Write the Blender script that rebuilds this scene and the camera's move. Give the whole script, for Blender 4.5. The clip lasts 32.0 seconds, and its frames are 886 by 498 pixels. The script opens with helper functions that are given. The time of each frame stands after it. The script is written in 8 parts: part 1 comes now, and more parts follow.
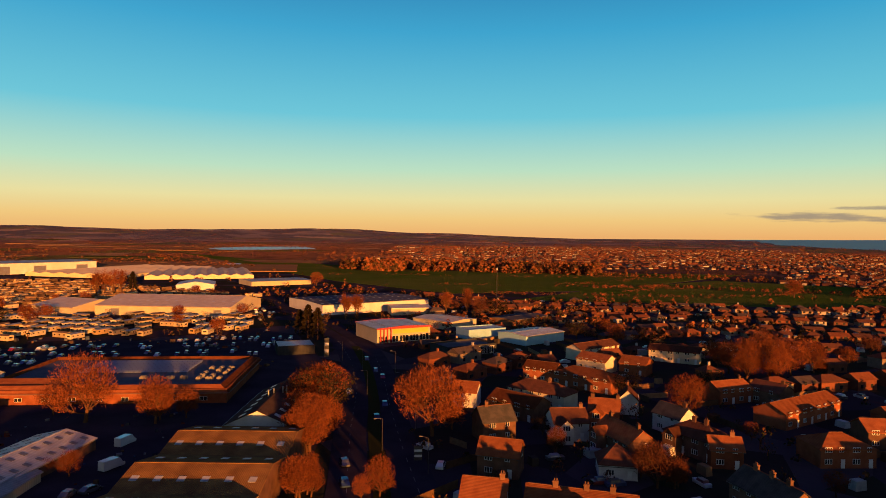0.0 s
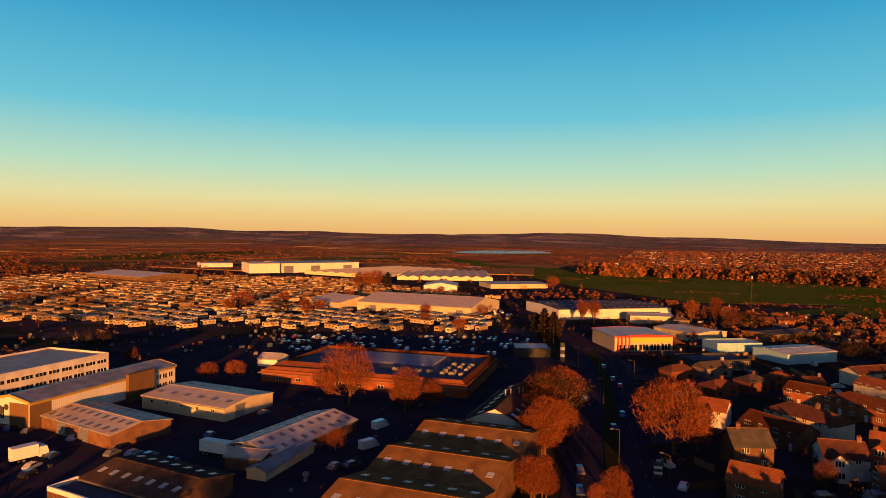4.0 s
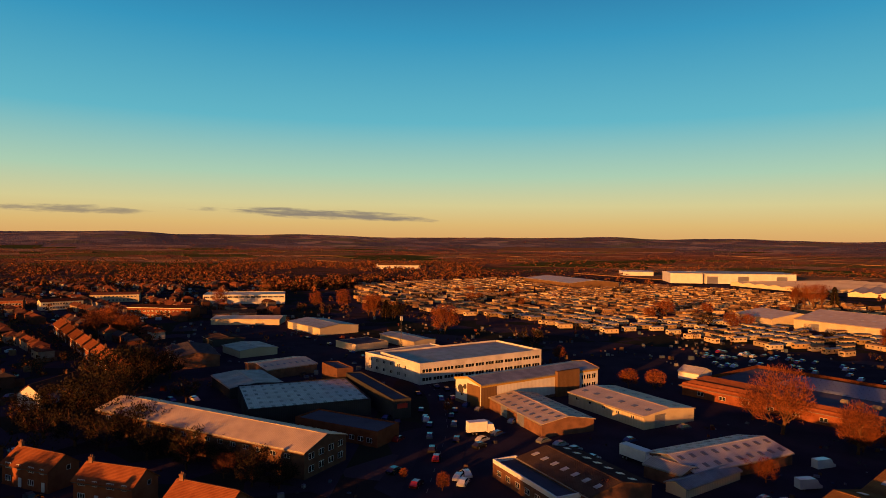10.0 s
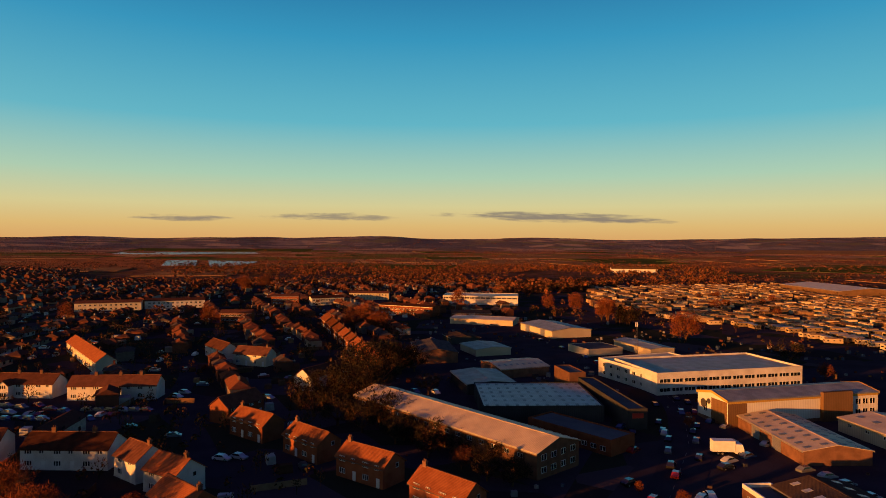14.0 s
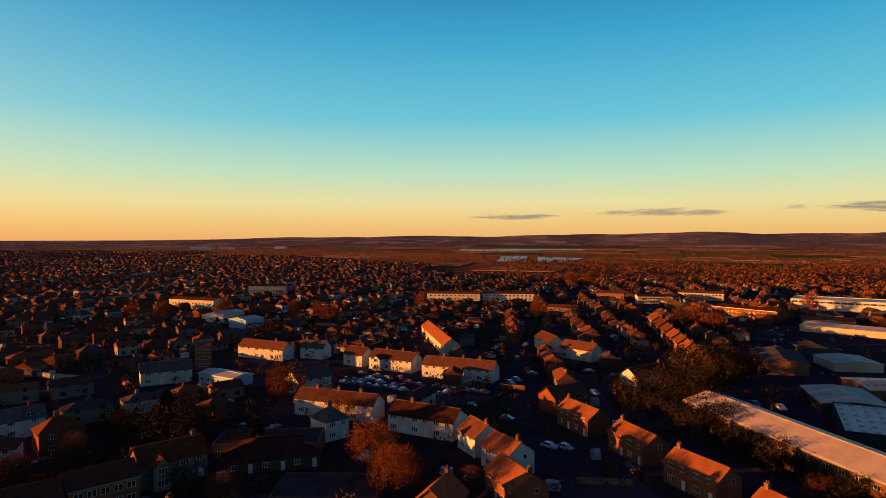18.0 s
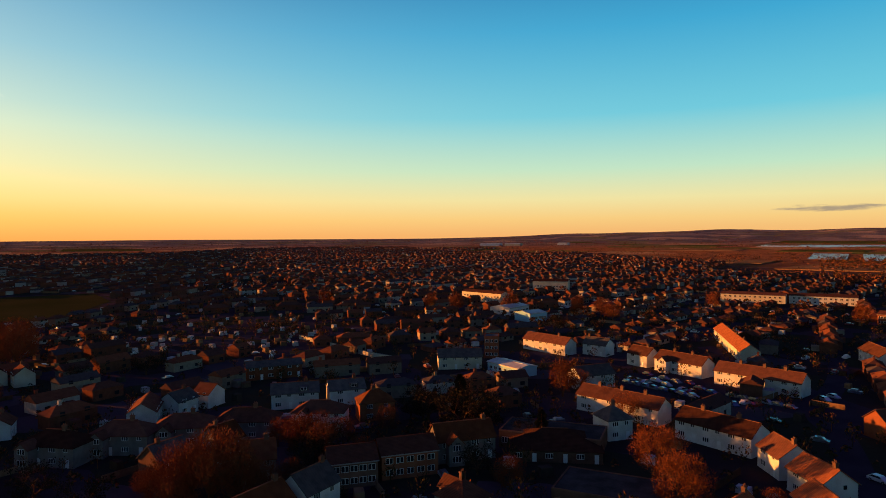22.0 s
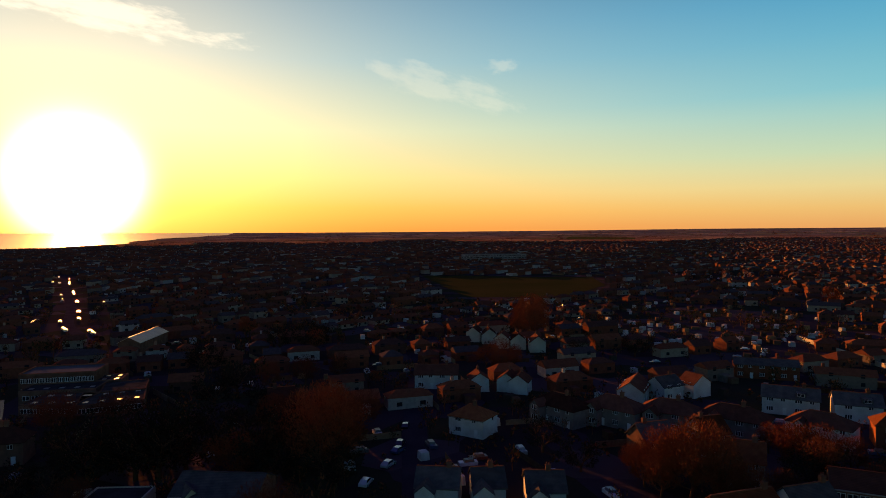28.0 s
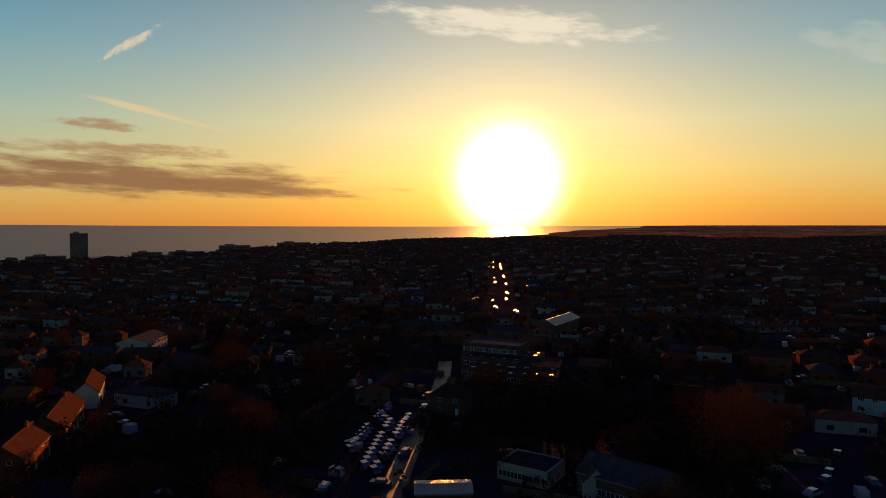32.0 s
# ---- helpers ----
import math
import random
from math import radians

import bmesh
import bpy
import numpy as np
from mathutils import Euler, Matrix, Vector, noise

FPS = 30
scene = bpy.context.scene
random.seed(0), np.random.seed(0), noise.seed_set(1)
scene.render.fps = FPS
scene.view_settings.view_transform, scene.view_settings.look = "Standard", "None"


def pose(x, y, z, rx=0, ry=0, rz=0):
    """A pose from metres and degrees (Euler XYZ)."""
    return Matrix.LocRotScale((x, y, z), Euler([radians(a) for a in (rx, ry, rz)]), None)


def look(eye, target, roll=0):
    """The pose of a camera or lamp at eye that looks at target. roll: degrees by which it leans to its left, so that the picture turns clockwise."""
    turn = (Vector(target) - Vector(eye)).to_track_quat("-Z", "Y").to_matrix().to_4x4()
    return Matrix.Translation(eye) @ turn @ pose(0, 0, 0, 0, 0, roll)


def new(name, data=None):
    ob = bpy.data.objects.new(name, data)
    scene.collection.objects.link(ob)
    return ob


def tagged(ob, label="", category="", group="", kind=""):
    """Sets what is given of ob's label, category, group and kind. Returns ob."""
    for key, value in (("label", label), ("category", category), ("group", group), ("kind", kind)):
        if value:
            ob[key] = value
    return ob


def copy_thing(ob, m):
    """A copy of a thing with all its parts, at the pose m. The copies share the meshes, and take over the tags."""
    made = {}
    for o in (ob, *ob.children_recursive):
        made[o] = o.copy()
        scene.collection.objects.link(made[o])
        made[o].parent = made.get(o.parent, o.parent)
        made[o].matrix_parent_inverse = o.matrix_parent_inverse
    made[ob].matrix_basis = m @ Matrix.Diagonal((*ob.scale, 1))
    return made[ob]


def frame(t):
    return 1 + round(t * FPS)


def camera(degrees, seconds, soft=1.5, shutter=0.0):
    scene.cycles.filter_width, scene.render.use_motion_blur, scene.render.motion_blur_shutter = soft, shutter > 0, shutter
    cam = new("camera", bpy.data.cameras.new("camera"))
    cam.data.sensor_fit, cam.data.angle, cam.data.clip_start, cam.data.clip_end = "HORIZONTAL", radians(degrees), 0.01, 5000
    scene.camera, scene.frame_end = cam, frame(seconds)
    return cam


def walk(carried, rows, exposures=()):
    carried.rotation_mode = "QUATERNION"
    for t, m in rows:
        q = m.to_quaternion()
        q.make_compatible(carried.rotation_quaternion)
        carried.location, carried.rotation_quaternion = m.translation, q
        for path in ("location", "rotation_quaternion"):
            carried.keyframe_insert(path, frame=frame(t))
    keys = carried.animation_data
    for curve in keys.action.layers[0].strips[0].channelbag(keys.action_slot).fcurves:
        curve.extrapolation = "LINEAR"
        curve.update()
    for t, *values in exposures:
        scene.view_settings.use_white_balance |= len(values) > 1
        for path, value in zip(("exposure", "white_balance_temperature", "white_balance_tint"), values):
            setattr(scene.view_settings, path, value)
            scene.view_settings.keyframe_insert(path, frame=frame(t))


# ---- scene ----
cam = camera(69.44, 32.0, soft=0.9)
EYE = (0.0, 0.0, 52.0)
TURNS = [  # seconds, pitch, roll, yaw
    (0.0, 88.76, -0.64, 0.00),
    (0.5, 88.76, -0.66, 2.34),
    (1.0, 88.75, -0.69, 4.79),
    (1.5, 88.76, -0.71, 7.08),
    (2.0, 88.79, -0.69, 9.30),
    (2.5, 88.81, -0.68, 11.91),
    (4.5, 88.95, -0.72, 24.23),
    (5.0, 88.99, -0.73, 27.50),
    (5.5, 89.04, -0.73, 30.70),
    (6.0, 89.06, -0.75, 33.94),
    (6.5, 89.08, -0.73, 36.92),
    (7.0, 89.11, -0.72, 39.67),
    (7.5, 89.13, -0.71, 42.81),
    (8.0, 89.16, -0.69, 46.09),
    (8.5, 89.20, -0.67, 49.22),
    (9.0, 89.22, -0.64, 52.22),
    (9.5, 89.26, -0.63, 55.07),
    (10.0, 89.28, -0.60, 57.43),
    (10.5, 89.31, -0.57, 59.61),
    (11.0, 89.33, -0.52, 61.81),
    (11.5, 89.35, -0.48, 64.19),
    (12.0, 89.36, -0.43, 66.60),
    (12.5, 89.38, -0.37, 69.22),
    (13.0, 89.40, -0.31, 72.07),
    (13.5, 89.41, -0.31, 74.99),
    (14.0, 89.40, -0.28, 78.00),
    (14.5, 89.41, -0.26, 81.32),
    (16.5, 89.19, -0.17, 95.82),
    (17.0, 89.13, -0.10, 99.49),
    (17.5, 89.09, -0.02, 103.05),
    (18.0, 89.06, 0.06, 106.55),
    (18.5, 89.04, 0.14, 110.23),
    (19.0, 88.99, 0.16, 113.34),
    (19.5, 88.98, 0.24, 116.42),
    (20.0, 88.96, 0.31, 119.47),
    (20.5, 88.94, 0.39, 122.43),
    (21.0, 88.92, 0.44, 125.42),
    (21.5, 88.88, 0.47, 128.43),
    (22.0, 88.84, 0.49, 131.45),
    (22.5, 88.77, 0.48, 134.45),
    (23.0, 88.72, 0.46, 137.62),
    (23.5, 88.68, 0.48, 140.93),
    (24.0, 88.62, 0.51, 144.33),
    (24.5, 88.58, 0.54, 147.77),
    (25.0, 88.53, 0.52, 151.19),
    (25.5, 88.45, 0.49, 154.59),
    (27.5, 88.25, 0.56, 169.15),
    (28.0, 88.24, 0.48, 173.25),
    (28.5, 88.17, 0.51, 177.62),
    (29.0, 88.14, 0.50, 182.13),
    (29.5, 88.07, 0.48, 186.64),
    (30.0, 88.01, 0.44, 191.15),
    (30.5, 87.96, 0.42, 195.68),
    (31.0, 87.88, 0.42, 200.04),
    (31.5, 87.83, 0.32, 204.55),
    (32.0, 87.77, 0.06, 208.80),
]
walk(cam, [(t, pose(*EYE, rx, ry, rz)) for t, rx, ry, rz in TURNS],
     [(0.0, 1.75), (6.0, 1.65), (9.0, 1.5), (13.0, 1.45), (19.0, 1.8), (25.0, 1.85), (28.0, 1.65), (32.0, 1.1)])

# ---- light: a very low sun in the south-west, clear evening sky ----
SUN_AZ, SUN_EL = radians(203.0), radians(4.0)
SUN_DIR = Vector((-math.sin(SUN_AZ) * math.cos(SUN_EL), math.cos(SUN_AZ) * math.cos(SUN_EL), math.sin(SUN_EL)))
sun = new("sun", bpy.data.lights.new("sun", "SUN"))
sun.data.energy, sun.data.angle, sun.data.color = 5.0, radians(0.6), (1.0, 0.335, 0.06)
sun.matrix_world = look(SUN_DIR * 100, (0, 0, 0))

world = bpy.data.worlds.new("evening_sky")
scene.world = world
world.use_nodes = True
wn, wl = world.node_tree.nodes, world.node_tree.links
wn.clear()


def wnode(kind, **values):
    n = wn.new(kind)
    for k, v in values.items():
        n.inputs[int(k[1:])].default_value = v
    return n


def wmath(op, a, b=None):
    n = wn.new("ShaderNodeMath")
    n.operation = op
    for i, s in enumerate((a, b)):
        if s is None:
            continue
        if isinstance(s, (int, float)):
            n.inputs[i].default_value = s
        else:
            wl.new(s, n.inputs[i])
    return n.outputs[0]


def wmix(fac, a, b, mode="MIX"):
    n = wn.new("ShaderNodeMix")
    n.data_type, n.blend_type = "RGBA", mode
    for i, s in ((0, fac), (6, a), (7, b)):
        if isinstance(s, (int, float, tuple)):
            n.inputs[i].default_value = s
        else:
            wl.new(s, n.inputs[i])
    return n.outputs[2]


def wramp(fac, stops, smooth=True):
    n = wn.new("ShaderNodeValToRGB")
    n.color_ramp.interpolation = "EASE" if smooth else "LINEAR"
    el = n.color_ramp.elements
    while len(el) < len(stops):
        el.new(0.5)
    for e, (p, c) in zip(el, stops):
        e.position, e.color = p, (*c, 1)
    wl.new(fac, n.inputs[0])
    return n.outputs[0]


tc = wn.new("ShaderNodeTexCoord")
sep = wn.new("ShaderNodeSeparateXYZ")
wl.new(tc.outputs["Generated"], sep.inputs[0])
up = sep.outputs[2]
dot = wn.new("ShaderNodeVectorMath")
dot.operation = "DOT_PRODUCT"
wl.new(tc.outputs["Generated"], dot.inputs[0])
dot.inputs[1].default_value = SUN_DIR
away = wmath("DIVIDE", wmath("ARCCOSINE", wmath("MINIMUM", dot.outputs["Value"], 0.999999)), math.pi)  # 0 at the sun, 1 opposite

sky = wn.new("ShaderNodeTexSky")
sky.sky_type, sky.sun_disc = "NISHITA", False
sky.sun_elevation, sky.sun_rotation = SUN_EL, -SUN_AZ
sky.altitude, sky.dust_density = 50, 2.0

height = wmath("MULTIPLY", up, 2.0)
clear = wramp(height, [(0.0, (0.72, 0.37, 0.13)), (0.05, (0.74, 0.49, 0.18)), (0.11, (0.68, 0.61, 0.30)), (0.2, (0.41, 0.61, 0.45)),
                       (0.36, (0.115, 0.46, 0.57)), (0.6, (0.03, 0.30, 0.51)), (0.76, (0.014, 0.18, 0.38)), (0.88, (0.025, 0.042, 0.17)), (1.0, (0.030, 0.030, 0.17))], False)
gold = wramp(height, [(0.0, (0.95, 0.29, 0.02)), (0.07, (1.0, 0.46, 0.05)), (0.16, (1.0, 0.68, 0.20)), (0.3, (0.80, 0.74, 0.42)), (0.5, (0.38, 0.52, 0.52)), (0.74, (0.13, 0.28, 0.38)), (0.88, (0.03, 0.05, 0.15)), (1.0, (0.030, 0.030, 0.17))], False)
degrees_off = wmath("MULTIPLY", away, 180.0)


def fall(width, power, gain):
    """gain * exp(-(angle / width) ** power)"""
    return wmath("MULTIPLY", wmath("EXPONENT", wmath("MULTIPLY", wmath("POWER", wmath("DIVIDE", degrees_off, width), power), -1.0)), gain)


col = wmix(fall(47.0, 2.0, 1.0), clear, gold)
col = wmix(1.0, col, wmix(1.0, wmix(fall(3.75, 2.8, 1.0), (0, 0, 0, 1), (9.0, 7.5, 4.0, 1)), wmix(fall(13.0, 1.2, 1.0), (0, 0, 0, 1), (0.95, 0.52, 0.13, 1)), "ADD"), "ADD")

# clouds: thin grey strips low in the north and west, a violet bank and bright wisps round the sun
azimuth = wmath("MULTIPLY", wmath("ARCTAN2", wmath("MULTIPLY", sep.outputs[0], -1.0), sep.outputs[1]), 180 / math.pi)
elevation = wmath("MULTIPLY", wmath("ARCSINE", up), 180 / math.pi)


def cloud(a0, e0, wa, we, tilt, colour, dense, grain_a, grain_e, seed):
    """A cloud round azimuth a0 and elevation e0, in degrees, with ragged edges."""
    global col
    da = wmath("SUBTRACT", azimuth, a0 if a0 < 180 else a0 - 360)
    de = wmath("SUBTRACT", wmath("SUBTRACT", elevation, e0), wmath("MULTIPLY", da, tilt))
    v = wn.new("ShaderNodeCombineXYZ")
    wl.new(wmath("MULTIPLY", da, grain_a), v.inputs[0])
    wl.new(wmath("MULTIPLY", de, grain_e), v.inputs[1])
    v.inputs[2].default_value = seed
    n = wnode("ShaderNodeTexNoise", i2=1.0, i3=9.0, i4=0.62)
    wl.new(v.outputs[0], n.inputs[0])
    inside_ = wmath("ADD", wmath("POWER", wmath("ABSOLUTE", wmath("DIVIDE", da, wa)), 2.0), wmath("POWER", wmath("ABSOLUTE", wmath("DIVIDE", de, we)), 2.0))
    f = wn.new("ShaderNodeMapRange")
    f.interpolation_type = "SMOOTHSTEP"
    f.inputs[1].default_value, f.inputs[2].default_value, f.inputs[3].default_value, f.inputs[4].default_value = -0.15, 0.55, 0.0, dense
    wl.new(wmath("SUBTRACT", wmath("MULTIPLY", n.outputs["Fac"], 2.5), wmath("ADD", inside_, 0.75)), f.inputs[0])
    col = wmix(f.outputs[0], col, (*colour, 1))


STRIP = (0.20, 0.17, 0.16)
cloud(329.0, 1.7, 9.0, 0.6, 0.03, STRIP, 0.75, 0.25, 2.0, 1.0)
cloud(326.0, 2.4, 4.0, 0.25, 0.0, STRIP, 0.7, 0.3, 2.5, 2.0)
cloud(68.0, 2.25, 13.5, 0.6, 0.025, STRIP, 0.85, 0.22, 2.2, 3.0)
cloud(88.0, 2.2, 8.0, 0.45, 0.0, STRIP, 0.7, 0.35, 2.6, 4.0)
cloud(100.0, 1.95, 5.5, 0.35, 0.0, STRIP, 0.75, 0.35, 2.6, 5.0)
BANK = (0.33, 0.15, 0.075)
cloud(238.0, 3.9, 30.0, 2.3, 0.02, BANK, 0.95, 0.12, 0.8, 6.0)
cloud(224.0, 3.0, 13.0, 0.85, 0.07, BANK, 0.9, 0.16, 1.2, 14.0)
cloud(236.0, 5.9, 12.0, 0.9, 0.0, (0.46, 0.23, 0.10), 0.75, 0.3, 1.2, 7.0)
cloud(237.0, 7.8, 4.5, 0.7, 0.0, (0.48, 0.27, 0.13), 0.8, 0.45, 1.6, 8.0)
cloud(232.5, 8.9, 8.0, 0.4, 0.2, (1.0, 0.74, 0.40), 0.75, 0.2, 1.6, 9.0)
cloud(234.5, 14.2, 2.8, 0.7, -0.62, (1.0, 0.80, 0.55), 0.8, 0.9, 1.6, 10.0)
cloud(202.5, 16.9, 15.0, 2.0, 0.1, (1.2, 1.05, 0.8), 0.75, 0.22, 0.8, 11.0)
cloud(173.5, 12.6, 9.5, 2.0, 0.25, (1.0, 0.9, 0.66), 0.22, 0.3, 0.8, 12.0)
cloud(168.0, 14.0, 2.2, 1.0, 0.0, (1.0, 0.9, 0.66), 0.22, 0.5, 1.0, 13.0)
col = wmix(0.01, col, sky.outputs[0])
bg = wn.new("ShaderNodeBackground")
wl.new(col, bg.inputs[0])
bg.inputs[1].default_value = 0.35
wo = wn.new("ShaderNodeOutputWorld")
wl.new(bg.outputs[0], wo.inputs[0])

# ---- materials ----
COLOUR_SCALE = 0.44  # scales surface() colours down, dark ones most, to deepen the shade

def surface(name, c1, c2, scale=0.4, rough=0.85, bump=0.0, fine=6.0, metal=0.0, vary=0.0, ribs=0.0, rib_axis="X", courses=0.0, coat=0.0, lo=0.35, hi=0.65, relief_m=0.06):
    """Two colours mixed by coarse and fine noise, an optional tint from object to object, optional ribs or courses in relief."""
    m = bpy.data.materials.new(name)
    m.use_nodes = True
    nt = m.node_tree
    N, K = nt.nodes, nt.links
    b = N["Principled BSDF"]
    b.inputs["Roughness"].default_value, b.inputs["Metallic"].default_value = rough, metal
    b.inputs["Specular IOR Level"].default_value = 0.0 if rough > 0.6 else 0.4
    c1, c2 = [tuple(v * (COLOUR_SCALE + 0.20 * sum(c) / 3) for v in c) for c in (c1, c2)]
    if coat:
        b.inputs["Coat Weight"].default_value = coat
    tex = N.new("ShaderNodeTexCoord")
    n1 = N.new("ShaderNodeTexNoise")
    n1.inputs["Scale"].default_value, n1.inputs["Detail"].default_value = scale, 5
    n2 = N.new("ShaderNodeTexNoise")
    n2.inputs["Scale"].default_value, n2.inputs["Detail"].default_value = fine, 3
    add = N.new("ShaderNodeMath")
    add.operation = "MULTIPLY_ADD"
    add.inputs[1].default_value = 0.35
    r = N.new("ShaderNodeMapRange")
    r.inputs[1].default_value, r.inputs[2].default_value = lo + 0.17, hi + 0.17
    mix = N.new("ShaderNodeMix")
    mix.data_type = "RGBA"
    mix.inputs[6].default_value, mix.inputs[7].default_value = (*c1, 1), (*c2, 1)
    K.new(tex.outputs["Object"], n1.inputs["Vector"])
    K.new(tex.outputs["Object"], n2.inputs["Vector"])
    K.new(n2.outputs["Fac"], add.inputs[0])
    K.new(n1.outputs["Fac"], add.inputs[2])
    K.new(add.outputs[0], r.inputs[0])
    K.new(r.outputs[0], mix.inputs[0])
    out = mix.outputs[2]
    if vary:
        info = N.new("ShaderNodeObjectInfo")
        rng = N.new("ShaderNodeMapRange")
        rng.inputs[3].default_value, rng.inputs[4].default_value = 1 - vary, 1 + vary
        hsv = N.new("ShaderNodeHueSaturation")
        K.new(info.outputs["Random"], rng.inputs[0])
        K.new(rng.outputs[0], hsv.inputs["Value"])
        K.new(out, hsv.inputs["Color"])
        out = hsv.outputs[0]
    relief = n2.outputs["Fac"]
    if ribs or courses:
        w = N.new("ShaderNodeTexWave")
        w.wave_type, w.bands_direction = "BANDS", "Z" if courses else rib_axis
        w.inputs["Scale"].default_value = 0.314 / (courses or ribs)
        w.inputs["Distortion"].default_value = 0.15
        K.new(tex.outputs["Object"], w.inputs["Vector"])
        dk = N.new("ShaderNodeMix")
        dk.data_type, dk.blend_type = "RGBA", "MULTIPLY"
        dk.inputs[0].default_value = 0.18
        K.new(out, dk.inputs[6])
        K.new(w.outputs["Color"], dk.inputs[7])
        out, relief = dk.outputs[2], w.outputs["Fac"]
        bump = bump or 0.5
    K.new(out, b.inputs["Base Color"])
    if bump:
        bp = N.new("ShaderNodeBump")
        bp.inputs["Strength"].default_value, bp.inputs["Distance"].default_value = bump, relief_m
        K.new(relief, bp.inputs["Height"])
        K.new(bp.outputs[0], b.inputs["Normal"])
    return m


